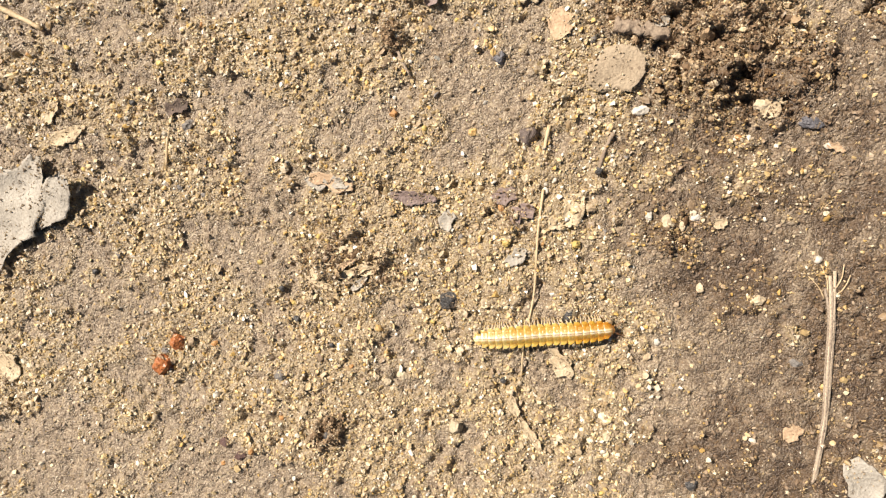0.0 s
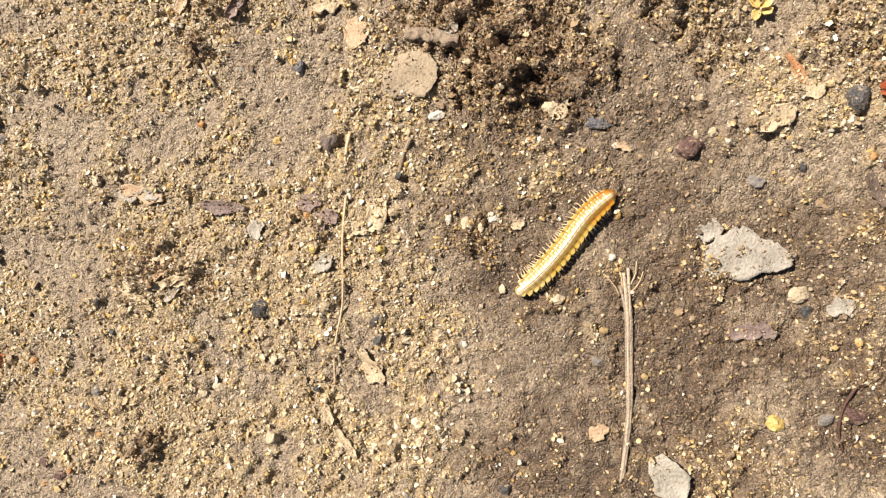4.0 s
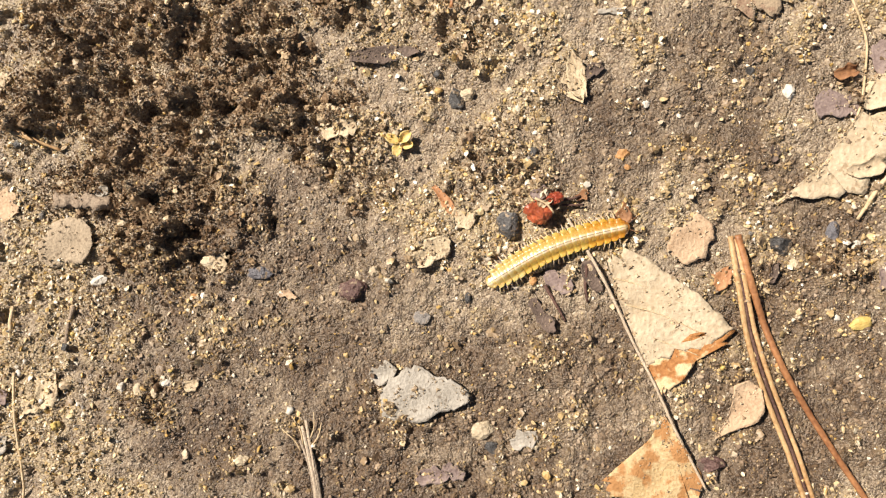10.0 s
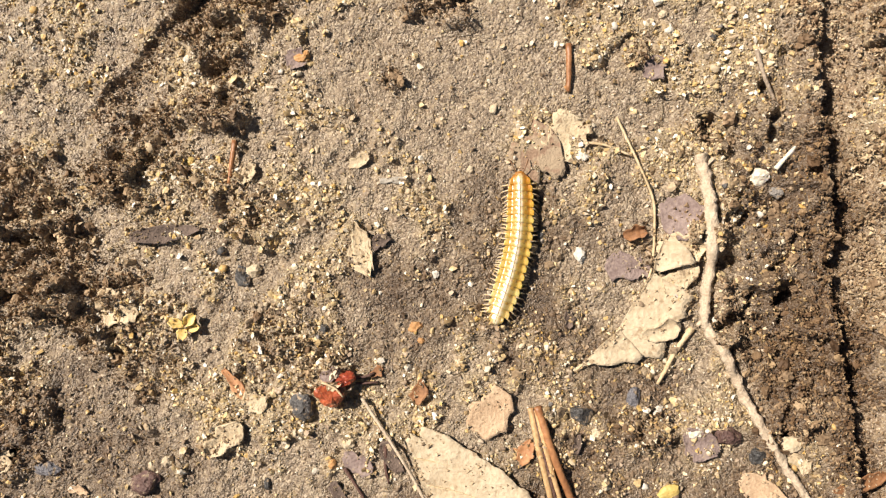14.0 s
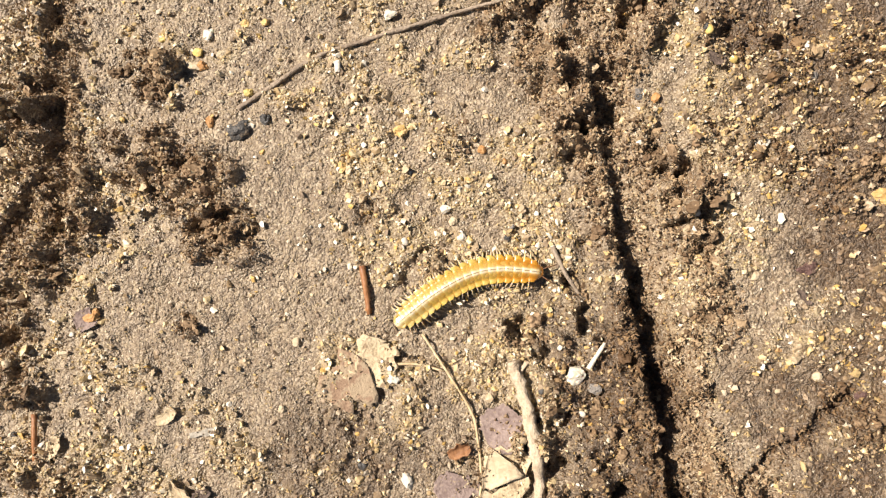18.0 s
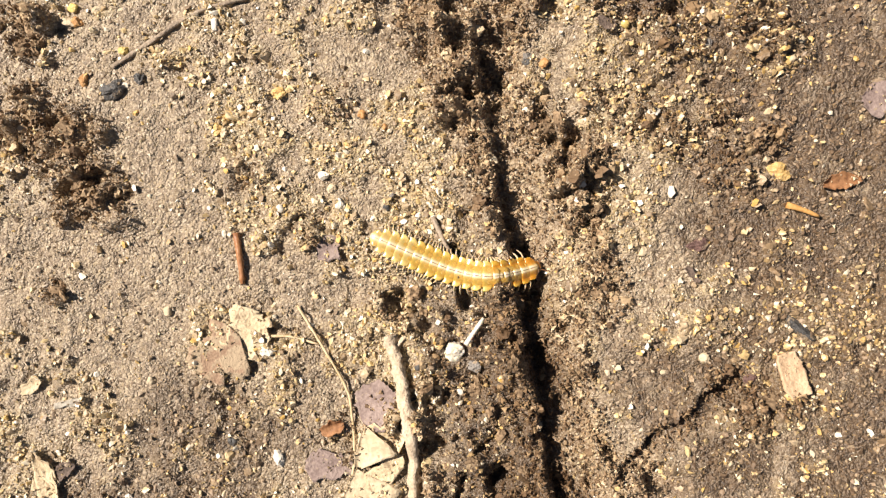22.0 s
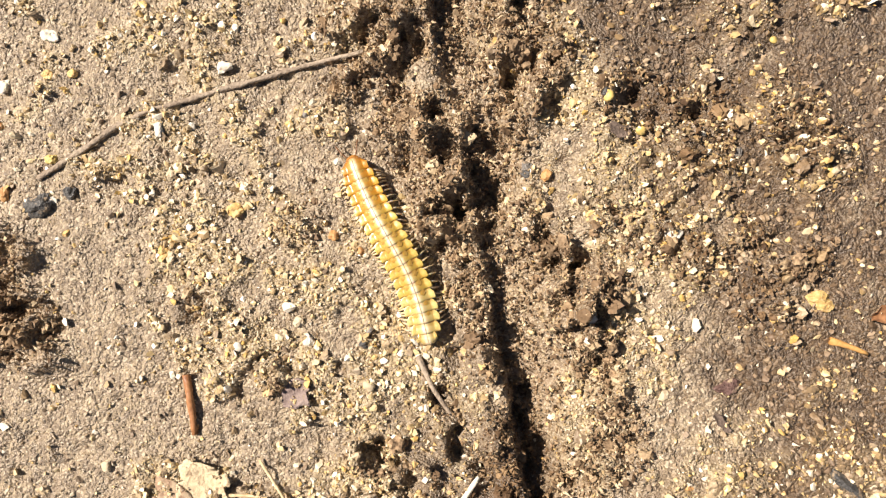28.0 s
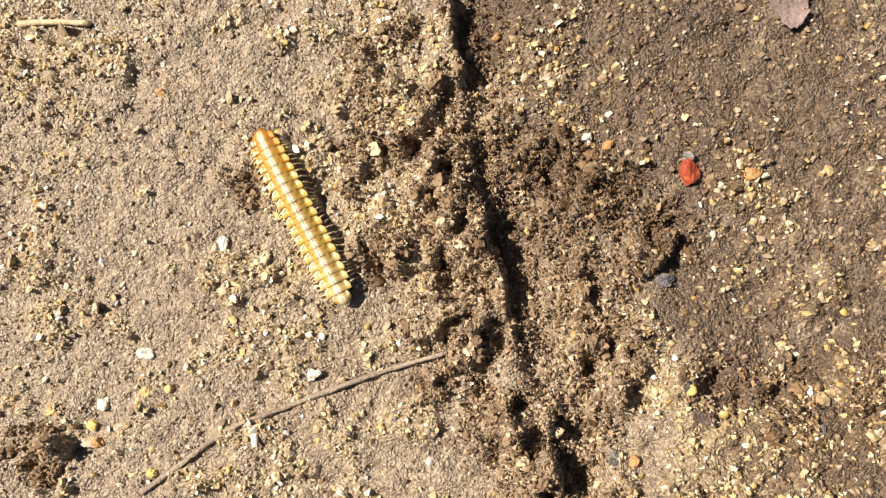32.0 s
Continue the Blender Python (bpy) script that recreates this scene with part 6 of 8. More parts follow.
twig("stem", "short maroon stem on sandy brown soil", "stem", "maroon", 0.70, 0.40, 120.1, 20.0, 119.9, 16.1, 120.3, 13.6)
leaf("bark_piece", "maroon piece of bark", "purple", (113.1, 18.8), (117.8, 16.0), (0.7, 1.3, 1.0, 1.5, 1.3, 0.3), (0.5, 1.6, 1.7, 1.5, 2.0, 0.8), rib=0.00, cat="bark", torn=0.3, rows=20, cols=9)
gather("dead_leaf", "pale tan torn dead leaf on a thin stalk", "leaf",
       twig("leaf_stalk", "thin curved dry stalk of a dead leaf", "stalk", "straw", 0.42, 0.4, 162.0, 70.4, 164.3, 64.1, 166.6, 57.0, 166.6, 52.8, 165.8, 47.2, 164.1, 42.6, 158.6, 34.8, 151.9, 30.0, lift=0.35),
       leaf("blade_piece", "pale tan torn piece of a leaf blade", "tan", (153.3, 30.9), (159.7, 35.9), (0.2, 0.3, 0.4, 0.4, 0.3), (0.2, 1.3, 3.0, 4.3, 5.2, 5.5), rib=0.00, cat="leaf", torn=0.16, curl=0.25, lift=0.45, wave=0.3, rows=24, cols=11),
       leaf("blade_piece", "pale tan torn piece of a leaf blade", "tan", (158.3, 34.1), (165.9, 44.8), (0.2, 0.4, 0.5, 0.4, 0.3), (4.7, 7.2, 7.6, 6.8, 7.4, 7.9, 7.7, 7.0), rib=0.00, cat="leaf", torn=0.16, curl=0.25, lift=0.45, wave=0.3, rows=24, cols=11),
       leaf("blade_piece", "curled up flap of a leaf blade", "tan", (163.1, 34.6), (168.7, 36.4), (0.8, 1.3, 0.9, 1.1, 1.9, 0.4), (0.3, 1.3, 1.7, 1.9, 1.7, 0.8), rib=0.00, cat="leaf", curl=0.8, lift=0.9, torn=0.15, rows=20, cols=9),
       leaf("blade_piece", "pale tan raised tip of a leaf blade", "tan", (166.1, 45.1), (168.3, 50.8), (0.6, 0.8, 0.6, 0.4, 0.3), (0.6, 2.8, 5.3, 3.4, 0.6), rib=0.00, cat="leaf", torn=0.12, curl=0.5, lift=1.0, wave=0.2, rows=20, cols=11))
twig("stalk", "short thin forked straw stalk", "stalk", "straw", 1.13, 0.57, 171.0, 35.6, 168.1, 31.9, 164.9, 26.9)
twig("twig", "knotty pale grey-brown twig", "twig", "bleached", 1.98, 1.04, 174.6, 63.2, 175.1, 55.6, 174.5, 45.5, 173.1, 36.7, 175.9, 30.6, 178.7, 23.1, 181.7, 16.5, 185.1, 10.0, 189.1, 3.0, 192.4, -3.1, 195.7, -10.5, forks=((177.2, 25.9, 179.1, 24.9), (174.9, 61.2, 177.0, 62.5), (173.5, 37.2, 171.8, 35.8),), rough=0.62)
leaf("leaf_crumb", "pale crinkled crumb of dead leaf", "pale", (151.0, 65.5), (156.9, 69.9), (2.4, 3.9, 2.6, 3.3, 3.7, 1.0), (0.4, 2.5, 2.8, 4.0, 1.8, 1.4), rib=0.00, cat="leaf", curl=0.9, wave=1.2, torn=0.5, rows=20, cols=9)
leaf("leaf_flake", "reddish brown flat stain of rotted leaf", "stain", (145.1, 63.7), (152.5, 67.5), (2.1, 3.1, 2.6, 3.0, 3.9, 1.7), (0.7, 3.5, 2.9, 4.1, 3.5, 0.3), rib=0.00, cat="leaf", lift=0.1, torn=0.5, rows=20, cols=9)
twig("stalk", "thin straw stalk of a crumbled leaf", "stalk", "straw", 0.5, 0.4, 155.9, 66.9, 159.8, 66.1, 163.9, 64.0)
stone("pebble", "white pebble on sandy brown soil", "pebble", "white", 156.0, 64.8, 2.45, 2.27, -2)
gather("white_bud", "white rounded bud on a thin white stalk", "bud",
       stone("white_bud", "white rounded bud on sandy brown soil", "bud", "husk", 183.8, 58.8, 3.78, 3.21, 28, sz=3.0, bumps=0.25),
       twig("white_stalk", "thin white stalk of a bud", "stalk", "white", 0.85, 0.6, 185.5, 59.7, 187.0, 61.1, 188.9, 62.9, lift=1.5))
stone("pebble", "translucent grey pebble on sandy brown soil", "pebble", "grey", 186.0, 56.0, 2.45, 2.27, -2)
leaf("leaf_flake", "small curled red flake", "brown", (161.5, 51.1), (165.1, 51.9), (0.5, 0.9, 0.7, 1.4, 0.7, 0.6), (0.4, 1.2, 1.2, 0.9, 1.2, 0.6), rib=0.00, cat="leaf", curl=1.2, rows=20, cols=9)
leaf("leaf_flake", "purplish flat flake of leaf", "purple", (158.2, 46.7), (165.3, 45.1), (1.2, 2.3, 2.2, 2.0, 1.8, 1.0), (0.4, 2.6, 2.0, 2.5, 1.1, 1.0), rib=0.00, cat="leaf", torn=0.3, rows=20, cols=9)
leaf("leaf_flake", "purplish grey flake of dead leaf", "purple", (167.6, 55.1), (174.1, 53.3), (0.8, 2.3, 2.8, 2.6, 0.9), (0.9, 3.4, 4.2, 3.8, 0.9), rib=0.00, cat="leaf", torn=0.3)
leaf("leaf_flake", "pale pointed flake of dead leaf", "pale", (118.1, 55.2), (120.2, 48.6), (1.2, 1.8, 1.1, 1.4, 0.8, 0.5), (0.9, 1.4, 1.6, 2.0, 1.7, 0.6), rib=0.00, cat="leaf", curl=0.8, rows=20, cols=9)
leaf("leaf_flake", "dark flake on sandy brown soil", "dark", (120.1, 52.4), (123.5, 54.1), (0.6, 1.0, 1.5, 1.2, 0.9, 0.5), (0.9, 1.0, 0.7, 1.1, 0.6, 0.5), rib=0.00, cat="leaf", torn=0.3, rows=20, cols=9)
leaf("bark_piece", "dark grey flat piece of bark", "dark", (79.3, 57.5), (92.0, 58.0), (0.6, 1.3, 1.5, 1.1, 0.4), (0.6, 1.5, 1.7, 1.1, 0.3), rib=0.00, cat="bark")
twig("stem", "short brown stem on sandy brown soil", "stem", "needle", 0.95, 0.7, 99.0, 72.2, 98.3, 68.2, 97.6, 65.0)
leaf("seed_husk", "grey ribbed seed husk", "grey", (122.7, 63.4), (127.4, 63.1), (0.3, 0.4, 0.4, 0.6, 0.6, 0.5), (0.5, 0.5, 0.3, 0.6, 0.4, 0.0), rib=0.00, cat="husk", curl=-0.5, lift=0.5, rows=20, cols=9)
stone("pebble", "yellow oblong pebble on sandy brown soil", "pebble", "yellow", 165.2, 9.3, 5.10, 2.83, 13)
stone("pebble", "clear white pebble on sandy brown soil", "pebble", "white", 130.6, 47.4, 1.70, 1.70, -2)
stone("pebble", "white pebble on sandy brown soil", "pebble", "white", 164.7, 22.7, 2.45, 2.08, -2)
stone("pebble", "cream pebble on sandy brown soil", "pebble", "cream", 154.5, 19.8, 2.08, 2.08, -2)
stone("pebble", "cream pebble on sandy brown soil", "pebble", "cream", 155.3, 11.3, 2.27, 2.45, -2)
leaf("leaf_flake", "dark red flake of leaf", "brown", (125.7, 26.6), (127.2, 30.3), (0.3, 1.3, 1.0, 1.1, 0.7, 0.8), (0.8, 1.0, 1.3, 1.5, 0.6, 0.2), rib=0.00, cat="leaf", torn=0.3, rows=20, cols=9)
leaf("leaf_flake", "white and purple flake of dead leaf", "purple", (168.5, 18.8), (173.8, 15.4), (0.8, 1.9, 2.3, 1.9, 0.6), (0.8, 2.5, 2.8, 2.1, 0.8), rib=0.00, cat="leaf", torn=0.4)
stone("pebble", "white pebble on sandy brown soil", "pebble", "white", 170.4, 18.8, 3.21, 2.45, 28)
stone("stone", "black stone on sandy brown soil", "stone", "black", 179.8, 14.3, 3.96, 3.40, -2)
leaf("leaf_flake", "pale flake of leaf", "pale", (184.6, 14.1), (187.5, 11.4), (0.8, 1.2, 1.6, 1.1, 1.4, 0.5), (1.0, 1.0, 0.7, 1.0, 1.2, 0.4), rib=0.00, cat="leaf", torn=0.3, rows=20, cols=9)
leaf("leaf_flake", "pinkish brown flake of leaf", "pink", (176.8, 11.2), (183.8, 6.3), (0.9, 2.3, 2.1, 1.3, 0.6), (0.9, 2.1, 2.6, 1.9, 0.6), rib=0.00, cat="leaf", torn=0.3)
leaf("dead_leaf", "tan dead leaf beside a twig", "tan", (193.6, 3.3), (195.3, -11.0), (1.9, 4.7, 5.7, 5.5, 4.7), (1.1, 2.8, 3.8, 4.2, 3.8), rib=0.19, cat="leaf", torn=0.2, curl=0.8)
leaf("dead_leaf", "narrow tan dead leaf under a twig", "pink", (187.5, 3.9), (188.5, -9.5), (0.6, 1.1, 1.5, 1.3, 0.9), (0.9, 2.3, 2.1, 1.7, 1.1), rib=0.00, cat="leaf", torn=0.2)
leaf("leaf_flake", "brown dead leaf strip", "brown", (190.7, 8.2), (200.4, 10.0), (0.3, 0.9, 0.6, 1.4, 1.2, 0.2), (0.2, 1.3, 1.3, 1.2, 1.0, 0.2), rib=0.00, cat="leaf", torn=0.3, rows=20, cols=9)
stone("pebble", "beige flat pebble on sandy brown soil", "pebble", "cream", 184.7, 15.9, 4.15, 2.83, -2)
stone("stone", "bluish grey stone on sandy brown soil", "stone", "blue", 160.9, 24.7, 2.83, 4.15, -22)
stone("stone", "maroon stone on sandy brown soil", "stone", "maroon", 175.2, 17.7, 5.66, 4.15, -2)
stone("stone", "black stone on sandy brown soil", "stone", "black", 111.6, 39.7, 1.89, 1.89, -2)
stone("stone", "rough black stone on sandy brown soil", "stone", "black", 140.9, 108.4, 5.32, 3.19, 9, bumps=0.35)
stone("stone", "shiny black stone on sandy brown soil", "stone", "black", 145.7, 109.1, 2.31, 2.13, -11)
stone("pebble", "white grain on a black stone", "pebble", "white", 142.9, 108.8, 1.24, 1.24, -11)
twig("twig", "thin dark grey twig", "twig", "greytwig", 0.79, 0.65, 141.8, 111.8, 148.3, 114.0, 155.3, 116.4, 162.6, 117.1, 169.5, 117.5, 177.1, 117.9, 186.5, 117.9, rough=0.5, lift=-0.25)
twig("stem", "short orange-brown stem piece", "stem", "needle", 1.05, 0.79, 155.3, 83.0, 155.0, 79.3, 154.6, 75.3)
stone("pebble", "orange grain on sandy brown soil", "pebble", "orange", 154.7, 76.0, 1.40, 1.22, -13)
leaf("leaf_flake", "reddish purple flake of leaf", "purple", (108.6, 85.8), (111.8, 84.0), (0.7, 1.7, 1.9, 1.6, 0.5), (0.5, 1.4, 1.9, 1.6, 0.5), rib=0.00, cat="leaf", torn=0.3)
stone("pebble", "orange pebble on sandy brown soil", "pebble", "orange", 137.6, 120.0, 2.62, 1.92, -13)
stone("pebble", "yellow pebble on sandy brown soil", "pebble", "yellow", 144.0, 113.9, 2.10, 1.57, -13)
stone("pebble", "white pebble on sandy brown soil", "pebble", "white", 158.8, 114.4, 1.75, 2.27, -13)
stone("pebble", "orange pebble on sandy brown soil", "pebble", "orange", 136.8, 110.9, 1.75, 2.27, -13)
stone("pebble", "amber pebble on sandy brown soil", "pebble", "amber", 166.0, 102.1, 2.97, 2.10, 16)
stone("pebble", "cream pebble on sandy brown soil", "pebble", "cream", 170.9, 86.4, 1.75, 1.75, -13)
stone("pebble", "cream pebble on sandy brown soil", "pebble", "cream", 142.2, 73.8, 1.92, 1.75, -13)
stone("pebble", "yellow pebble on sandy brown soil", "pebble", "yellow", 132.4, 125.7, 1.57, 1.57, -13)
leaf("leaf_flake", "purplish grey chip of leaf", "purple", (166.7, 76.9), (170.4, 78.7), (0.3, 1.2, 1.6, 2.0, 1.4, 0.2), (0.4, 2.1, 1.8, 2.3, 0.9, 0.6), rib=0.00, cat="leaf", torn=0.3, rows=20, cols=9)
leaf("brick_chip", "pinkish tan flat chip of brick", "pink", (230.3, 48.8), (230.8, 42.5), (1.2, 1.7, 1.9, 1.7, 1.5), (1.2, 1.7, 1.7, 1.9, 1.4), rib=0.00, cat="brick chip", torn=0.06, lift=0.8, thick=1.0)
stone("charcoal_slab", "long black piece of charcoal", "charcoal", "black", 233.3, 51.7, 5.60, 2.04, -55)
leaf("leaf_flake", "reddish brown flake of dead leaf", "brown", (240.8, 71.2), (246.4, 71.1), (0.5, 1.4, 1.5, 1.2, 0.3), (0.3, 0.8, 1.0, 0.8, 0.3), rib=0.00, cat="leaf", torn=0.25, curl=0.8)
twig("stem", "short orange stem on sandy brown soil", "stem", "orange", 0.93, 0.51, 235.1, 69.7, 237.5, 68.3, 239.3, 67.0)
stone("pebble", "yellowish flat pebble on sandy brown soil", "pebble", "amber", 235.0, 74.8, 3.22, 2.54, -13)
leaf("leaf_flake", "reddish brown dead leaf", "purple", (248.9, 82.0), (253.7, 81.3), (0.8, 2.2, 2.5, 2.2, 0.8), (0.7, 2.0, 2.5, 2.0, 0.7), rib=0.00, cat="leaf", torn=0.25, curl=0.6)
leaf("seed", "dark flat seed on sandy brown soil", "dark", (219.1, 63.9), (220.4, 61.4), (0.2, 0.7, 0.4, 0.6, 0.3, 0.3), (0.4, 0.4, 0.7, 0.4, 0.5, 0.1), rib=0.00, cat="seed", lift=0.5, rows=20, cols=9)
stone("stone", "grey stone on sandy brown soil", "stone", "grey", 229.0, 94.9, 1.70, 1.87, -13)
stone("stone", "white flake on sandy brown soil", "stone", "white", 219.0, 86.9, 2.88, 2.21, 17)
stone("stone", "black stone on sandy brown soil", "stone", "black", 203.3, 98.1, 2.54, 2.37, -13)
stone("pebble", "white pebble on sandy brown soil", "pebble", "white", 171.5, 83.8, 1.70, 2.21, -13)
stone("pebble", "white pebble on sandy brown soil", "pebble", "white", 129.1, 97.2, 1.36, 1.36, -13)
stone("pebble", "cream pebble on sandy brown soil", "pebble", "cream", 137.6, 63.9, 1.87, 1.53, -13)
stone("stone", "maroon stone on sandy brown soil", "stone", "maroon", 221.7, 66.8, 3.73, 2.37, -3)
stone("pebble", "cream pebble on sandy brown soil", "pebble", "cream", 218.7, 50.5, 1.70, 1.70, -13)
stone("pebble", "orange pebble on sandy brown soil", "pebble", "orange", 213.8, 56.1, 1.70, 1.70, -13)
stone("stone", "brown stone on sandy brown soil", "stone", "maroon", 224.8, 46.3, 2.21, 1.87, -13)
twig("stem", "thin dark root on sandy brown soil", "root", "greytwig", 0.79, 0.50, 184.7, 79.0, 185.8, 74.2, 187.4, 70.1)
stone("seed_husk", "white oval seed husk", "husk", "husk", 168.6, 120.2, 1.87, 2.59, 97, sz=1.4, bumps=0.3)
stone("seed_husk", "white oval seed husk", "husk", "husk", 147.1, 129.5, 2.73, 2.16, -33, sz=1.4, bumps=0.3)
stone("seed_husk", "white oval seed husk", "husk", "husk", 161.7, 140.4, 1.81, 3.02, -2, sz=1.3, bumps=0.3)
stone("seed_husk", "white oval seed husk", "husk", "husk", 139.6, 124.4, 1.81, 2.41, -37, sz=1.3, bumps=0.3)
stone("pebble", "pale yellow pebble on sandy brown soil", "pebble", "yellow", 137.5, 122.3, 2.26, 1.81, -17)
stone("pebble", "cream pebble on sandy brown soil", "pebble", "cream", 161.6, 127.4, 1.29, 1.29, -13)
gather("red_seed", "glossy red seed with a dark grey tip", "seed",
       stone("red_seed", "glossy red seed with a dark tip", "seed", "red", 224.1, 131.5, 3.02, 4.98, -5, sz=2.8, bumps=0.22),
       stone("seed_tip", "dark grey tip on a red seed", "seed", "grey", 224.5, 133.1, 1.81, 1.66, -7, sz=2.6))
leaf("leaf_flake", "purplish brown dead leaf", "purple", (241.0, 149.4), (245.8, 147.8), (0.9, 2.3, 2.6, 2.3, 1.1), (0.6, 2.3, 3.3, 2.6, 0.8), rib=0.00, cat="leaf", torn=0.2, curl=0.8)
twig("stalk", "pale straw stem on sandy brown soil", "stalk", "straw", 0.90, 0.75, 142.6, 178.5, 147.3, 177.2, 152.3, 175.4)
twig("pine_needle", "orange brown dry needle", "pine needle", "orange", 0.68, 0.45, 244.4, 111.4, 250.2, 113.5, 257.7, 115.9, 261.9, 117.7)
twig("pine_needle", "thin orange brown needle", "pine needle", "orange", 0.45, 0.30, 246.6, 111.5, 250.6, 112.3, 255.1, 113.4)
stone("stone", "bluish grey stone on sandy brown soil", "stone", "blue", 216.2, 118.6, 2.87, 2.26, -17)
stone("pebble", "orange pebble on sandy brown soil", "pebble", "orange", 159.1, 163.2, 1.81, 1.51, -17)
stone("pebble", "yellow pebble on sandy brown soil", "pebble", "yellow", 170.1, 141.9, 1.51, 1.36, -17)
stone("pebble", "orange brown pebble on sandy brown soil", "pebble", "orange", 214.8, 137.8, 1.81, 1.66, -17)
stone("stone", "brownish red stone on sandy brown soil", "stone", "orange", 231.5, 128.7, 3.32, 2.26, -17)
stone("pebble", "white pebble on sandy brown soil", "pebble", "white", 212.6, 139.6, 1.66, 1.96, -17)
stone("pebble", "amber pebble on sandy brown soil", "pebble", "amber", 155.8, 99.0, 1.73, 1.73, -13)
stone("pebble", "orange pebble on sandy brown soil", "pebble", "orange", 177.6, 96.1, 1.73, 1.87, -13)
# two ragged flakes stand for a pale clump of soil crumbs
leaf("lichen_flake", "pale ragged clump of soil crumbs", "pale", (74.3, 43.7), (80.5, 45.8), (1.1, 1.4, 1.0, 1.4, 1.0, 0.6), (1.2, 1.3, 1.9, 1.9, 1.7, 0.9), rib=0.00, cat="lichen", wave=0.9, torn=0.6, lift=0.6, rows=20, cols=9)
leaf("lichen_flake", "pale ragged clump of soil crumbs", "pale", (74.5, 45.4), (76.6, 48.9), (0.5, 0.8, 1.4, 1.6, 1.6, 0.8), (0.2, 1.0, 1.2, 1.9, 1.0, 0.7), rib=0.00, cat="lichen", wave=0.9, torn=0.6, lift=0.5, rows=20, cols=9)
leaf("leaf_flake", "pale flake of dead leaf", "pale", (-30.2, -21.5), (-25.4, -19.0), (0.4, 1.4, 0.9, 1.0, 1.2, 0.6), (0.5, 1.5, 0.7, 1.0, 0.9, 0.7), rib=0.00, cat="leaf", torn=0.3, rows=20, cols=9)
leaf("leaf_flake", "pale flake of dead leaf", "pale", (-23.6, -20.7), (-17.4, -17.9), (0.3, 0.8, 0.8, 1.1, 1.0, 0.4), (0.6, 1.2, 0.7, 1.2, 0.4, 0.5), rib=0.00, cat="leaf", torn=0.3, rows=20, cols=9)
leaf("wood_chip", "pale brown wood chip", "pink", (-31.9, -1.3), (-22.6, -2.5), (0.8, 1.4, 1.6, 1.3, 1.3, 0.8), (0.7, 1.4, 0.7, 1.7, 1.3, 0.9), rib=0.00, cat="leaf", torn=0.3, rows=20, cols=9)
leaf("leaf_flake", "pale grey flake of dead leaf", "grey", (81.8, 0.5), (86.5, 2.2), (0.7, 1.6, 0.9, 1.8, 1.8, 0.1), (0.4, 1.8, 1.7, 1.4, 1.4, 0.2), rib=0.00, cat="leaf", torn=0.3, rows=20, cols=9)
leaf("leaf_flake", "pale flake of dead leaf", "pale", (47.6, -1.2), (50.1, -0.3), (0.4, 1.0, 0.8, 0.9, 0.8, 0.3), (0.5, 0.9, 0.8, 1.2, 0.8, 0.2), rib=0.00, cat="leaf", torn=0.3, rows=20, cols=9)
leaf("bark_piece", "dark purplish piece of bark", "dark", (120.0, 20.8), (122.0, 15.3), (0.6, 1.1, 1.1, 0.8, 1.4, 0.8), (0.9, 1.3, 1.5, 1.3, 1.0, 0.1), rib=0.00, cat="bark", torn=0.3, rows=20, cols=9)
leaf("bark_piece", "dark purplish piece of bark", "dark", (136.5, -17.7), (141.3, -14.7), (1.1, 1.1, 2.0, 2.2, 2.0, 0.7), (0.6, 2.0, 0.8, 1.5, 2.2, 0.6), rib=0.00, cat="bark", torn=0.3, rows=20, cols=9)
leaf("bark_piece", "dark purplish piece of bark", "dark", (110.8, 14.3), (114.1, 8.3), (0.8, 0.7, 0.6, 1.3, 1.4, 0.9), (1.0, 1.1, 0.8, 1.5, 1.1, 0.7), rib=0.00, cat="bark", torn=0.3, rows=20, cols=9)
leaf("leaf_flake", "grey brittle flake of leaf", "grey", (106.7, -11.4), (111.3, -9.6), (1.0, 1.1, 2.1, 1.3, 1.1, 0.8), (0.5, 1.3, 0.8, 1.6, 1.3, 0.4), rib=0.00, cat="leaf", torn=0.3, rows=20, cols=9)
stone("stone", "grey stone on sandy brown soil", "stone", "grey", 66.7, -25.6, 3.40, 2.20, 0)
stone("stone", "dark grey stone on sandy brown soil", "stone", "black", 98.2, 49.4, 3.00, 4.40, 10)
stone("pebble", "cream pebble on sandy brown soil", "pebble", "cream", 100.2, 50.2, 3.00, 2.80, 0)
leaf("leaf_flake", "purplish flake of leaf", "purple", (89.8, -16.9), (95.8, -16.7), (0.3, 1.4, 1.6, 1.5, 0.9, 0.4), (0.8, 1.8, 1.2, 2.0, 1.4, 0.3), rib=0.00, cat="leaf", torn=0.3, rows=20, cols=9)
leaf("leaf_flake", "white flake of dead leaf", "pale", (22.3, -32.0), (25.1, -31.6), (0.1, 0.8, 1.1, 1.0, 0.7, 0.2), (0.6, 1.0, 1.0, 0.8, 0.8, 0.3), rib=0.00, cat="leaf", torn=0.3, rows=20, cols=9)
leaf("wood_chip", "pale wood chip on sandy brown soil", "pale", (-30.9, -22.0), (-23.9, -23.5), (0.3, 0.9, 0.4, 0.7, 0.6, 0.0), (0.5, 0.8, 0.8, 0.9, 0.6, 0.4), rib=0.00, cat="leaf", torn=0.3, rows=20, cols=9)
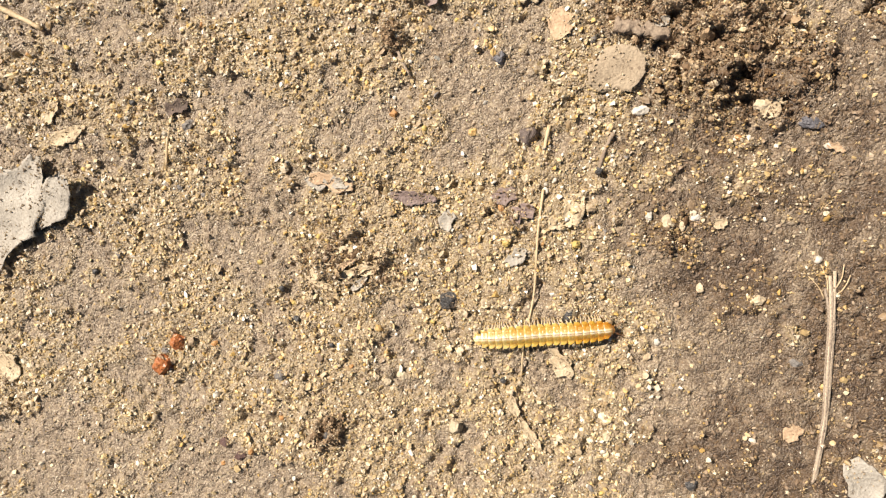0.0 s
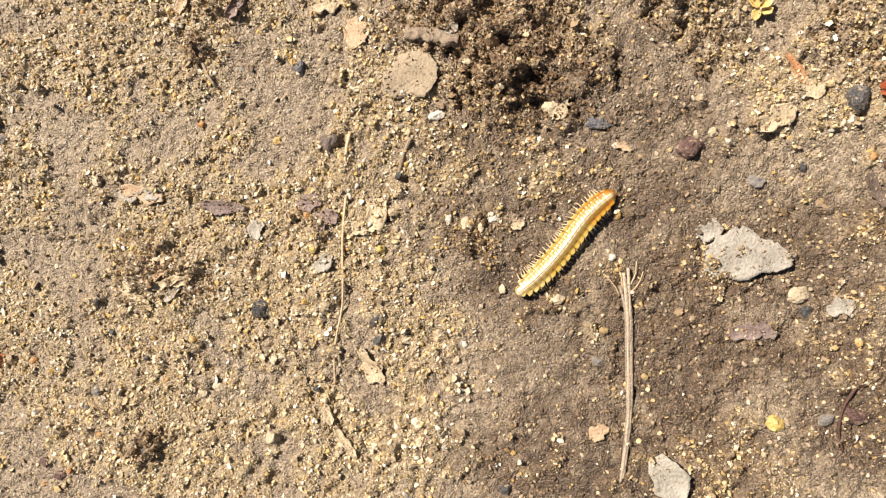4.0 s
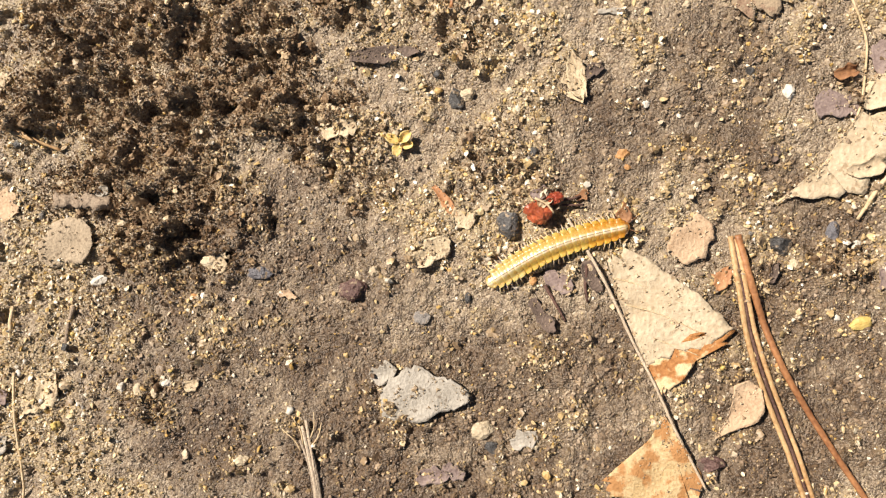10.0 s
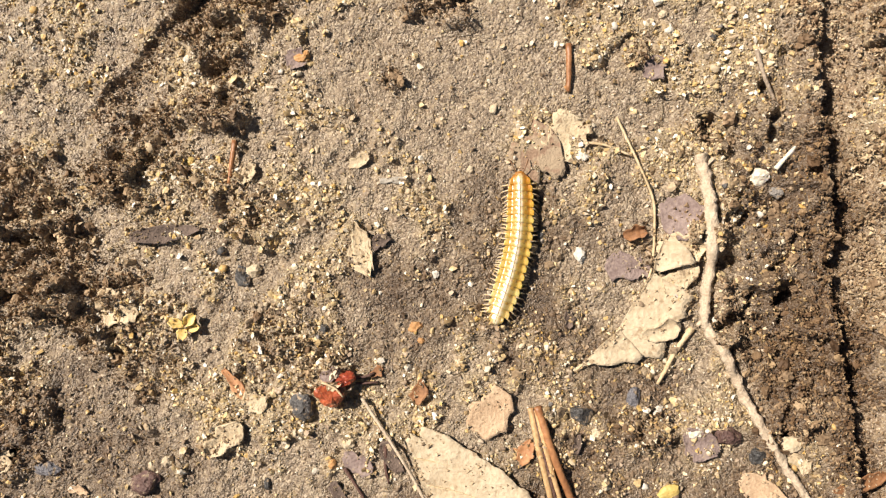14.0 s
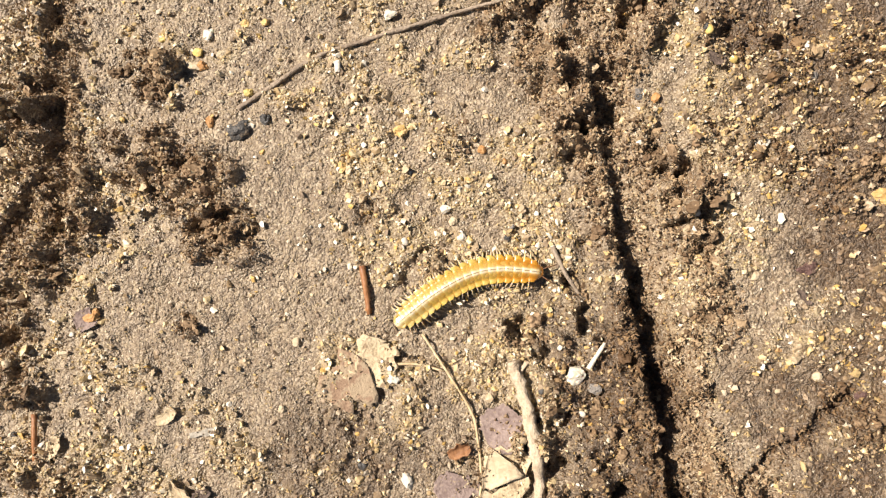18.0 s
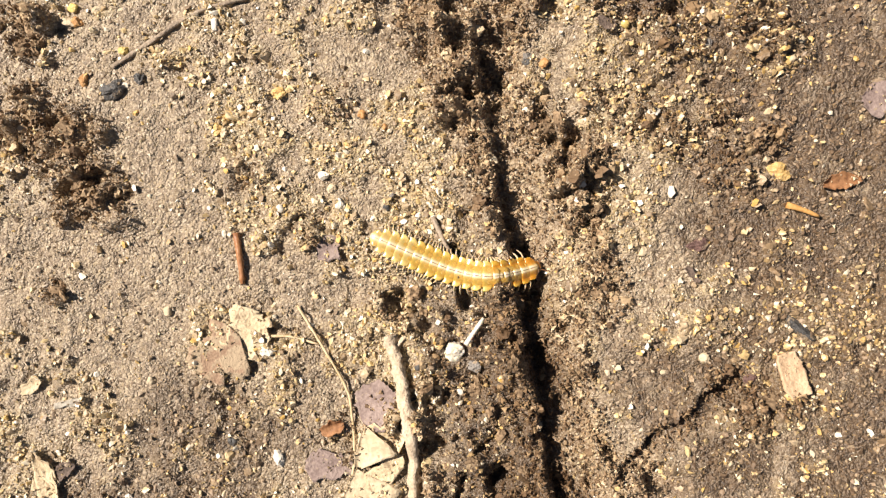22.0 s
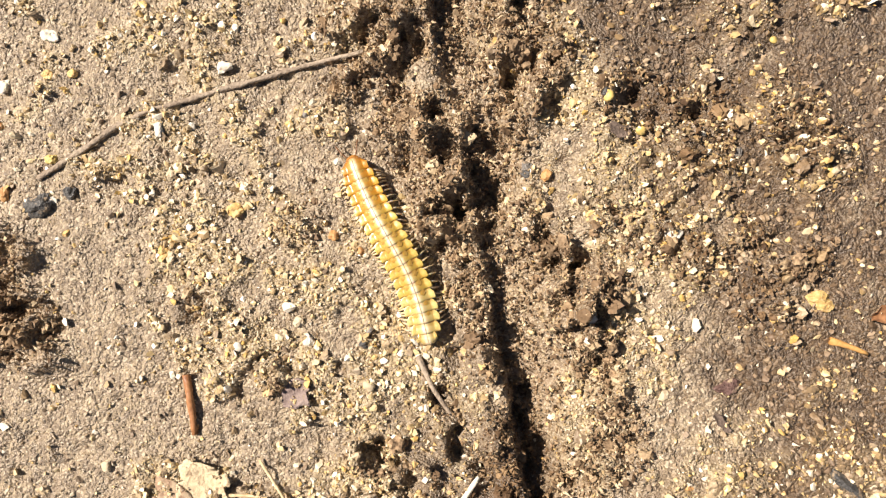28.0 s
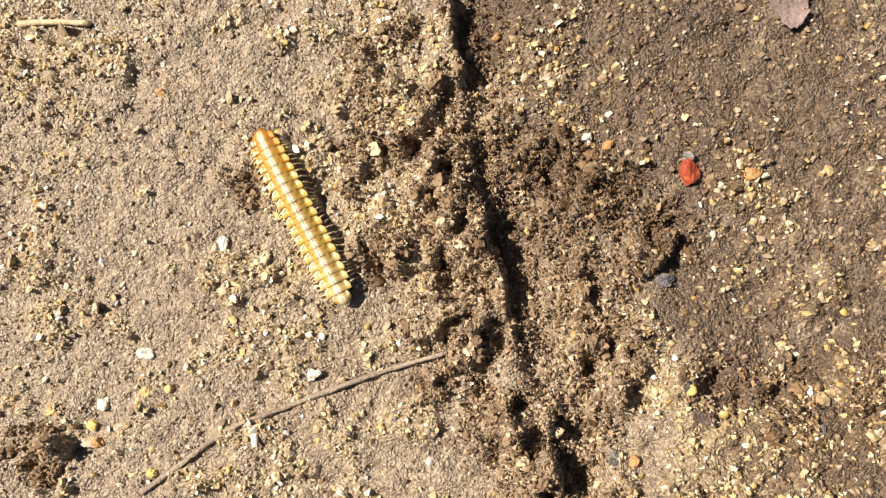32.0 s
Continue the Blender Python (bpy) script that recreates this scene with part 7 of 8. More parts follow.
leaf("wood_chip", "grey wood chip on sandy brown soil", "grey", (-20.7, -23.1), (-17.8, -20.1), (0.4, 0.6, 0.8, 0.5, 0.8, 0.1), (0.4, 0.7, 0.8, 0.5, 0.4, 0.2), rib=0.00, cat="leaf", torn=0.3, rows=20, cols=9)
stone("pebble", "cream pebble on sandy brown soil", "pebble", "cream", -23.5, -15.1, 2.68, 2.01, 7)
stone("pebble", "cream pebble on sandy brown soil", "pebble", "cream", -18.4, -17.9, 2.90, 2.23, 7)
leaf("leaf_flake", "dark flake of leaf", "dark", (-63.5, 8.4), (-59.3, 11.2), (0.5, 1.6, 0.7, 1.4, 1.4, 0.2), (0.9, 1.0, 0.9, 1.5, 1.6, 0.3), rib=0.00, cat="leaf", torn=0.3, rows=20, cols=9)
stone("stone", "grey blue chip on sandy brown soil", "stone", "blue", 3.5, 25.6, 3.12, 3.34, 27)
leaf("leaf_flake", "grey curled flake of leaf", "grey", (31.5, 34.0), (33.9, 35.7), (0.6, 1.3, 0.5, 0.9, 1.0, 0.3), (0.7, 0.9, 0.6, 1.1, 1.0, 0.3), rib=0.00, cat="leaf", torn=0.3, rows=20, cols=9)
stone("pebble", "cream pebble on sandy brown soil", "pebble", "cream", 36.6, 29.2, 2.90, 2.45, 7)
stone("pebble", "cream pebble on sandy brown soil", "pebble", "cream", 52.5, 21.8, 3.34, 2.90, 7)
leaf("leaf_flake", "pale crumbly flake on sandy brown soil", "pale", (53.2, 19.7), (55.8, 23.2), (1.3, 1.2, 1.7, 1.6, 1.4, 0.2), (0.4, 1.4, 1.7, 1.8, 0.9, 1.1), rib=0.00, cat="leaf", wave=0.8, torn=0.5, rows=20, cols=9)
leaf("leaf_flake", "pale flake of dead leaf", "pale", (117.7, 66.7), (121.3, 67.3), (0.5, 0.9, 0.6, 1.1, 1.0, 0.6), (0.8, 0.9, 1.1, 1.0, 0.9, 0.3), rib=0.00, cat="leaf", torn=0.3, rows=20, cols=9)
leaf("leaf_flake", "pale flake of dead leaf", "pale", (99.5, 64.7), (102.2, 67.8), (0.3, 1.3, 0.8, 1.2, 1.0, 0.8), (0.6, 0.8, 1.2, 1.0, 0.8, 0.2), rib=0.00, cat="leaf", torn=0.3, rows=20, cols=9)
stone("stone", "red brown chip on sandy brown soil", "stone", "orange", 111.3, 85.2, 3.55, 2.66, 9)
leaf("leaf_flake", "pale torn flake of dead leaf", "pale", (166.5, 48.7), (174.2, 48.3), (1.1, 1.5, 2.5, 2.5, 1.6, 0.4), (0.5, 2.2, 1.3, 2.4, 1.9, 0.4), rib=0.00, cat="leaf", curl=0.8, torn=0.4, rows=20, cols=9)
leaf("leaf_flake", "pale torn flake of dead leaf", "pale", (167.7, 40.8), (172.4, 45.8), (1.0, 2.4, 2.0, 1.7, 1.9, 0.3), (1.6, 1.3, 1.3, 1.4, 2.3, 0.6), rib=0.00, cat="leaf", curl=0.8, torn=0.4, rows=20, cols=9)
leaf("wood_chip", "pale wood chip on sandy brown soil", "pale", (117.9, 56.8), (120.2, 51.2), (0.4, 0.6, 1.1, 1.2, 0.7, 0.7), (0.2, 0.9, 0.5, 0.8, 0.7, 0.3), rib=0.00, cat="leaf", torn=0.3, rows=20, cols=9)
stone("pebble", "cream pebble on sandy brown soil", "pebble", "cream", 141.3, 120.7, 1.97, 1.67, -15)
stone("pebble", "cream pebble on sandy brown soil", "pebble", "cream", 136.6, 120.1, 3.34, 1.82, -25)
stone("pebble", "amber pebble on sandy brown soil", "pebble", "amber", 146.0, 124.5, 1.52, 1.67, -15)
stone("pebble", "amber pebble on sandy brown soil", "pebble", "amber", 149.1, 124.0, 1.67, 1.52, -15)
stone("pebble", "amber flat pebble on sandy brown soil", "pebble", "amber", 235.7, 73.9, 2.73, 2.12, -5)
stone("stone", "grey stone on sandy brown soil", "stone", "grey", 203.5, 99.0, 1.82, 2.43, 15)
leaf("bark_piece", "dark brown flake of bark", "dark", (214.3, 101.9), (216.4, 99.7), (0.3, 0.5, 0.7, 0.8, 0.7, 0.5), (0.2, 0.8, 0.6, 0.9, 0.5, 0.3), rib=0.00, cat="bark", torn=0.3, rows=20, cols=9)
stone("pebble", "cream pebble on sandy brown soil", "pebble", "cream", 159.0, 108.3, 1.97, 1.82, -15)

# ---- grit that has blown onto the leaves ----
bpy.context.view_layer.update()
r = np.random.default_rng(31)
spots, sizes = [], []
for blade, size in BLADES:
    n = len(blade.data.vertices) // 2
    for k in r.integers(0, n, int(min(900, 1.3 * size * size))):
        if r.random() < 0.35 + 0.65 * noise.noise(blade.data.vertices[int(k)].co * 300):
            spots.append((blade.matrix_world @ blade.data.vertices[int(k)].co)[:])
            sizes.append(0.22 * 3.6 ** (r.random() ** 2))
spots, sizes = np.array(spots), np.array(sizes) * MM
grit = GRIT_V[None] * r.uniform(0.6, 1.1, (len(spots), 5, 1)) * sizes[:, None, None] * 0.5
grit = grit + (spots + np.array([0, 0, 0.1 * MM]) + r.normal(0, 0.25 * MM, spots.shape) * np.array([1, 1, 0]))[:, None, :]
me = mesh_of("leaf_grit", grit.reshape(-1, 3), (GRIT_F[None] + (np.arange(len(spots)) * 5)[:, None, None]).reshape(-1, 3), AGGREGATE, False)
tagged(new("leaf_grit", me), "fine pale grit lying on dead leaves", "grit", kind="stuff")

# ---- strewn pebbles and clods ----
r = random.Random(11)
pebble_kinds = ("amber", "cream", "amber", "cream", "white", "orange", "grey", "cream", "black", "yellow")
pebble_meshes = []
for k in range(20):
    bm = rock_bm(k * 2.3 + 1, 1, r.uniform(0.7, 1), r.uniform(0.55, 0.8), 0.3, sub=2)
    me = bpy.data.meshes.new("pebble")
    bm.to_mesh(me)
    bm.free()
    me.materials.append(STONE[pebble_kinds[k % 10]])
    for p in me.polygons:
        p.use_smooth = k % 3 > 0
    pebble_meshes.append(me)
made = 0
while made < 280:
    x, y = r.uniform(X0 + 8, X1 - 8), r.uniform(Y0 + 8, Y1 - 8)
    px, py = np.array([x]), np.array([y])
    if not in_swath(px, py)[0] or r.random() > float(sand_density(px, py)[0]) + 0.1:
        continue
    s = 0.95 * 1.9 ** r.random()
    ob = new("pebble", pebble_meshes[made % 20])
    ob.matrix_world = pose(x * MM, y * MM, (float(ground_at(x, y)) + 0.08 * s) * MM, r.uniform(-25, 25), r.uniform(-25, 25), r.uniform(0, 360)) @ Matrix.Scale(s, 4)
    tagged(ob, "small worn pebble bedded in sandy soil", "pebble", "strewn pebbles")
    made += 1

clod_meshes = []
for k in range(8):
    bm = rock_bm(k * 3.1 + 40, 1, r.uniform(0.7, 1), r.uniform(0.6, 0.9), 0.75, False, sub=3)
    me = bpy.data.meshes.new("soil_clod")
    bm.to_mesh(me)
    bm.free()
    me.materials.append(CLOD)
    clod_meshes.append(me)
made = 0
while made < 300:
    x0, y0, x1, y1, rad = r.choice(ZONES["clod"])
    s = r.random()
    x, y = x0 + (x1 - x0) * s + r.gauss(0, rad * 0.5), y0 + (y1 - y0) * s + r.gauss(0, rad * 0.5)
    if not (X0 + 5 < x < X1 - 5 and Y0 + 5 < y < Y1 - 5) or groove_cut(np.array([x]), np.array([y]))[1][0] > 0.2:
        continue
    s = 1.1 * 2.2 ** (r.random() ** 1.7)
    ob = new("soil_clod", clod_meshes[made % 8])
    ob.matrix_world = pose(x * MM, y * MM, (float(ground_at(x, y)) + 0.05 * s) * MM, r.uniform(-40, 40), r.uniform(-40, 40), r.uniform(0, 360)) @ Matrix.Scale(s, 4)
    tagged(ob, "dark crumbly clod of loose earth", "clod", "clods of earth")
    made += 1


# ---- the millipede: rigid rings that follow one another ----
RINGS = 19


def ring_bm(width, length=1.6, tall=1.0, nose=0):
    """One ring: a ridged back plate with a scalloped keel on each side, closed below; nose: its front (1) or rear (-1) is round."""
    bm = bmesh.new()
    cols, rows = 45, 9
    top, low = [], []
    core = 0.62
    for i in range(rows):
        v = i / (rows - 1) * 2 - 1
        tr, lr = [], []
        for j in range(cols):
            u = j / (cols - 1) * 2 - 1
            au = abs(u)
            # keels are shorter than the back and swept to the rear, with a rounded front and a sharp hind corner
            k = max(0, (au - core) / (1 - core))
            half = length / 2 * (1.0 - 0.12 * min(1, 2.5 * k)) * (1 - (0.34 if v > 0 else 0.15) * k ** 4)
            y = v * half - 0.14 * k
            x = u * width / 2 * (1 - 0.12 * max(0, v) ** 2 * k)
            q = min(au, core) / core
            xr = q * core * width / 2
            z = tall * (0.92 - 0.64 * (xr - 0.30 * (1 - math.exp(-xr / 0.30))))
            if nose * v > 0:
                y *= math.sqrt(max(0.04, 1 - 0.96 * u * u))
                z -= 0.45 * v * v
            z -= k * 0.20 * tall * (1 - 0.75 * k)
            # a cross furrow, a raised hind margin and swollen keels
            z += 0.06 * tall * (1 - k) * (math.exp(-((v + 0.62) / 0.3) ** 2) - 1.2 * math.exp(-((v - 0.18) / 0.16) ** 2) - 1.6 * max(0, v - 0.6))
            z += 0.09 * math.sin(min(1, k) * 2.6) * (1 - v * v) - 0.08 * tall * v * v * (1 - k)
            z -= 0.035 * math.exp(-((u / 0.03) ** 2))
            tr.append(bm.verts.new(Vector((x, y, z)) * MM))
            under = z - 0.20 if au > core else -0.75 * tall * math.sqrt(max(0, 1 - (au / core) ** 2)) + (z - 0.20) * (au / core) ** 6
            lr.append(bm.verts.new(Vector((x * 0.985, y * 0.97, under)) * MM))
        top.append(tr)
        low.append(lr)
    for i in range(rows - 1):
        for j in range(cols - 1):
            bm.faces.new((top[i][j], top[i][j + 1], top[i + 1][j + 1], top[i + 1][j]))
            bm.faces.new((low[i][j], low[i + 1][j], low[i + 1][j + 1], low[i][j + 1]))
        bm.faces.new((top[i][0], top[i + 1][0], low[i + 1][0], low[i][0]))
        bm.faces.new((top[i][-1], low[i][-1], low[i + 1][-1], top[i + 1][-1]))
    for j in range(cols - 1):
        bm.faces.new((top[0][j], low[0][j], low[0][j + 1], top[0][j + 1]))
        bm.faces.new((top[-1][j], top[-1][j + 1], low[-1][j + 1], low[-1][j]))
    bmesh.ops.recalc_face_normals(bm, faces=bm.faces)
    return bm


def sleeve_bm(width, tall):
    """The narrower fore part of a ring, which slides into the ring before it."""
    bm = bmesh.new()
    hoops = []
    for y, k in ((-0.3, 0.9), (0.2, 0.94), (0.8, 0.94), (1.3, 0.9), (1.75, 0.78)):
        hoops.append([bm.verts.new(Vector((math.sin(a) * width * 0.31 * k, y, tall * (0.02 + 0.80 * k * math.cos(a)))) * MM) for a in (2 * math.pi * n / 24 for n in range(24))])
    for a, b in zip(hoops, hoops[1:]):
        for n in range(24):
            bm.faces.new((a[n], a[(n + 1) % 24], b[(n + 1) % 24], b[n]))
    bm.faces.new(hoops[0][::-1])
    bm.faces.new(hoops[-1])
    bmesh.ops.recalc_face_normals(bm, faces=bm.faces)
    return bm


millipede = tagged(new("millipede"), "glossy yellow flat-backed millipede with pale grey back stripe on soil", "millipede")
rings, legs = [], []
for i in range(RINGS):
    w = 4.4 * np.interp(i, [0, 1, 2, 4, 14, 16, 17, 18], [0.56, 0.82, 0.93, 1, 1, 0.96, 0.9, 0.76])
    skin = SHELL["rear" if i < 5 else "middle" if i < 14 else "front" if i < 17 else "collar"]
    ring = part("telson" if i == 0 else "collum" if i == RINGS - 1 else "ring", ring_bm(w, 1.6 if 0 < i < RINGS - 1 else 2.0, np.interp(i, [0, 2, 17, 19], [0.7, 1, 1, 0.9]), (i == RINGS - 1) - (i == 0)), skin, millipede, "small pale tail ring" if i == 0 else "orange collar ring behind the head" if i == RINGS - 1 else "")
    rings.append(ring)
    if 0 < i < RINGS - 1:
        part("fore_ring", sleeve_bm(w, np.interp(i, [0, 2, 17, 19], [0.7, 1, 1, 0.85])), SLEEVE, ring, "smooth pale amber fore part of a ring")
    if i == RINGS - 1:
        part("head", rock_bm(3, 1.7, 1.3, 1.1, 0.08, False), HEAD, ring, "shiny dark brown head").location = (0, 0.72 * MM, -0.2 * MM)
        for s in (-1, 1):
            line = curve_points([(s * 0.45, 1.0, -0.1), (s * 0.9, 1.8, 0.1), (s * 1.25, 2.6, 0.0), (s * 1.5, 3.3, -0.6)], 9)
            part("antenna", tube_bm(line, [0.10, 0.09, 0.09, 0.08, 0.09, 0.08, 0.09, 0.10, 0.05], 6), FEELER, ring, "thin dark jointed antenna")
    if 0 < i < RINGS - 1:
        for y in (-0.36, 0.30):
            for s in (-1, 1):
                line = curve_points([(0, 0, 0), (s * 0.9, 0.0, 0.2), (s * 1.6, -0.05, 0.0), (s * 2.05, -0.1, -0.8), (s * 2.3, -0.12, -1.65)], 10)
                leg = part("leg", tube_bm(line, [0.15, 0.14, 0.14, 0.13, 0.14, 0.12, 0.12, 0.10, 0.08, 0.04], 6), LEG, ring)
                legs.append((leg, i, s, y, w))

SPINES = []


def spine(t, *xy):
    """The line of the back from tail to head at t seconds."""
    SPINES.append((t, list(zip(xy[0::2], xy[1::2]))))


spine(0, 5.37, -29.52, 8.71, -28.78, 12.05, -28.05, 15.40, -27.32, 18.74, -26.59, 22.09, -25.86, 25.44, -25.14, 28.78, -24.42, 32.13, -23.71)
spine(0.5, 11.09, -28.23, 14.44, -27.57, 17.78, -26.91, 21.12, -26.25, 24.47, -25.59, 27.81, -24.92, 31.15, -24.25, 34.49, -23.58, 37.83, -22.91)
spine(1, 17.16, -27.54, 20.43, -26.68, 23.70, -25.79, 26.95, -24.87, 30.19, -23.88, 33.41, -22.83, 36.60, -21.71, 39.78, -20.55, 42.95, -19.37)
spine(1.5, 22.91, -26.17, 26.20, -25.13, 29.48, -24.09, 32.75, -23.02, 36.02, -21.93, 39.27, -20.80, 42.51, -19.63, 45.75, -18.45, 48.98, -17.26)
spine(2, 29.14, -23.60, 32.43, -22.66, 35.72, -21.70, 38.99, -20.67, 42.23, -19.54, 45.43, -18.30, 48.58, -16.96, 51.71, -15.55, 54.82, -14.11)
spine(2.5, 35.88, -22.17, 39.14, -21.09, 42.36, -19.89, 45.48, -18.45, 48.41, -16.65, 51.05, -14.47, 53.46, -12.02, 55.70, -9.41, 57.86, -6.74)
spine(3, 41.57, -19.82, 44.33, -17.89, 47.03, -15.88, 49.60, -13.70, 52.04, -11.37, 54.41, -8.98, 56.82, -6.63, 59.28, -4.33, 61.77, -2.06)
spine(3.5, 46.39, -17.56, 48.81, -15.30, 51.18, -12.99, 53.45, -10.58, 55.54, -8.01, 57.41, -5.27, 59.07, -2.41, 60.60, 0.52, 62.06, 3.50)
spine(3.75, 48.28, -15.77, 50.66, -13.48, 52.94, -11.09, 55.08, -8.57, 57.01, -5.89, 58.73, -3.07, 60.34, -0.18, 62.05, 2.64, 63.92, 5.27)
spine(4, 50.15, -13.95, 52.45, -11.59, 54.61, -9.10, 56.58, -6.46, 58.36, -3.68, 59.99, -0.81, 61.71, 2.00, 63.79, 4.52, 66.07, 6.73)
spine(4.25, 51.98, -12.08, 54.16, -9.62, 56.16, -7.00, 57.96, -4.25, 59.62, -1.40, 61.30, 1.43, 63.35, 3.99, 65.80, 6.13, 68.43, 7.90)
spine(4.5, 53.76, -10.13, 55.79, -7.55, 57.60, -4.81, 59.25, -1.96, 60.90, 0.89, 62.85, 3.53, 65.27, 5.72, 68.01, 7.47, 70.94, 8.73)
spine(4.75, 55.44, -8.09, 57.31, -5.40, 58.96, -2.55, 60.54, 0.35, 62.38, 3.08, 64.70, 5.38, 67.40, 7.19, 70.37, 8.49, 73.51, 9.22)
spine(5, 57.02, -5.96, 58.72, -3.17, 60.27, -0.26, 61.96, 2.57, 64.15, 5.02, 66.78, 6.96, 69.71, 8.36, 72.86, 9.16, 76.09, 9.41)
spine(5.25, 58.46, -3.74, 60.06, -0.90, 61.68, 1.96, 63.68, 4.56, 66.19, 6.66, 69.05, 8.22, 72.16, 9.15, 75.40, 9.47, 78.66, 9.38)
spine(5.5, 59.78, -1.49, 61.42, 1.33, 63.32, 3.98, 65.67, 6.23, 68.42, 7.97, 71.47, 9.10, 74.70, 9.55, 77.96, 9.51, 81.21, 9.24)
spine(6, 62.60, 2.74, 65.43, 4.32, 68.31, 5.78, 71.31, 7.00, 74.39, 7.97, 77.51, 8.84, 80.61, 9.76, 83.69, 10.74, 86.76, 11.76)
spine(6.5, 68.09, 4.93, 71.21, 5.83, 74.31, 6.80, 77.36, 7.89, 80.34, 9.17, 83.21, 10.69, 85.97, 12.40, 88.66, 14.22, 91.31, 16.10)
spine(7, 73.88, 6.25, 76.66, 7.93, 79.45, 9.59, 82.26, 11.20, 85.11, 12.76, 88.00, 14.23, 90.93, 15.64, 93.87, 17.01, 96.82, 18.36)
spine(7.5, 79.11, 9.35, 81.90, 10.77, 84.71, 12.16, 87.54, 13.50, 90.41, 14.76, 93.33, 15.91, 96.28, 16.98, 99.24, 17.99, 102.22, 18.96)
spine(8, 83.60, 12.50, 86.67, 13.39, 89.75, 14.25, 92.84, 15.06, 95.96, 15.77, 99.10, 16.37, 102.26, 16.87, 105.42, 17.31, 108.60, 17.71)
spine(8.5, 88.31, 14.48, 91.49, 14.72, 94.66, 15.02, 97.83, 15.43, 100.96, 16.01, 104.05, 16.80, 107.09, 17.76, 110.10, 18.82, 113.09, 19.94)
spine(9, 93.64, 14.85, 96.84, 15.43, 100.01, 16.13, 103.13, 17.07, 106.14, 18.28, 109.04, 19.76, 111.79, 21.50, 114.42, 23.41, 116.98, 25.40)
spine(9.5, 98.74, 15.05, 101.52, 16.56, 104.32, 18.06, 107.13, 19.53, 109.97, 20.93, 112.85, 22.27, 115.75, 23.54, 118.67, 24.78, 121.60, 25.99)
spine(10, 103.19, 16.97, 105.95, 18.70, 108.75, 20.37, 111.62, 21.92, 114.59, 23.25, 117.66, 24.33, 120.81, 25.17, 123.99, 25.86, 127.19, 26.48)
spine(10.5, 108.26, 20.53, 111.12, 21.94, 114.02, 23.27, 117.01, 24.41, 120.09, 25.24, 123.24, 25.70, 126.43, 25.86, 129.62, 25.82, 132.81, 25.69)
spine(11, 113.37, 23.41, 116.59, 23.56, 119.81, 23.84, 122.99, 24.36, 126.12, 25.16, 129.16, 26.24, 132.08, 27.62, 134.78, 29.38, 137.24, 31.48)
spine(11.5, 119.20, 22.56, 122.31, 23.33, 125.37, 24.26, 128.31, 25.53, 131.05, 27.18, 133.62, 29.09, 136.05, 31.17, 138.40, 33.35, 140.69, 35.59)
spine(12, 123.27, 23.31, 126.03, 25.10, 128.77, 26.92, 131.47, 28.81, 134.09, 30.79, 136.63, 32.89, 139.08, 35.09, 141.47, 37.35, 143.84, 39.64)
spine(12.5, 127.74, 25.71, 130.40, 27.57, 133.00, 29.49, 135.50, 31.55, 137.82, 33.81, 139.89, 36.31, 141.70, 38.99, 143.35, 41.78, 144.91, 44.62)
spine(13, 133.92, 28.77, 135.77, 31.30, 137.56, 33.88, 139.20, 36.55, 140.65, 39.32, 141.97, 42.17, 143.22, 45.04, 144.43, 47.93, 145.64, 50.83)
spine(13.5, 136.77, 33.54, 138.25, 36.28, 139.68, 39.04, 141.04, 41.85, 142.28, 44.70, 143.35, 47.62, 144.30, 50.59, 145.15, 53.58, 145.96, 56.59)
spine(14, 139.64, 38.85, 140.94, 41.66, 142.18, 44.49, 143.28, 47.38, 144.18, 50.34, 144.81, 53.37, 145.20, 56.44, 145.44, 59.52, 145.61, 62.61)
spine(14.5, 142.77, 44.18, 143.46, 47.27, 144.10, 50.37, 144.62, 53.50, 144.97, 56.64, 145.12, 59.80, 145.09, 62.97, 144.95, 66.13, 144.75, 69.29)
spine(14.75, 143.47, 47.32, 144.10, 50.42, 144.62, 53.55, 144.97, 56.69, 145.12, 59.86, 145.09, 63.02, 144.95, 66.19, 144.92, 69.35, 146.63, 71.75)
spine(15, 144.14, 50.40, 144.66, 53.52, 144.99, 56.70, 145.12, 59.89, 145.09, 63.08, 144.94, 66.24, 144.93, 69.40, 146.83, 71.78, 149.71, 72.77)
spine(15.25, 144.76, 53.34, 145.13, 56.48, 145.20, 59.76, 145.11, 63.06, 144.94, 66.29, 144.94, 69.46, 146.87, 71.81, 149.88, 72.78, 152.90, 73.45)
spine(15.5, 145.31, 56.07, 145.50, 59.22, 145.30, 62.69, 145.01, 66.17, 144.95, 69.50, 146.92, 71.84, 149.93, 72.80, 153.03, 73.47, 156.01, 74.40)
spine(15.75, 145.74, 58.61, 145.80, 61.76, 145.35, 65.48, 145.10, 69.23, 146.97, 71.84, 149.98, 72.82, 153.08, 73.48, 156.10, 74.43, 159.01, 75.65)
spine(16, 146.04, 61.06, 146.04, 64.20, 145.61, 68.20, 147.24, 71.37, 150.04, 72.80, 153.12, 73.50, 156.15, 74.45, 159.07, 75.68, 162.08, 76.66)
spine(16.25, 146.17, 63.64, 146.40, 66.77, 147.88, 70.09, 150.37, 72.18, 153.19, 73.47, 156.19, 74.48, 159.12, 75.70, 162.13, 76.68, 165.21, 77.47)
spine(16.5, 146.34, 66.59, 148.65, 68.77, 151.02, 70.87, 153.54, 72.81, 156.25, 74.45, 159.16, 75.73, 162.18, 76.71, 165.26, 77.48, 168.36, 78.17)
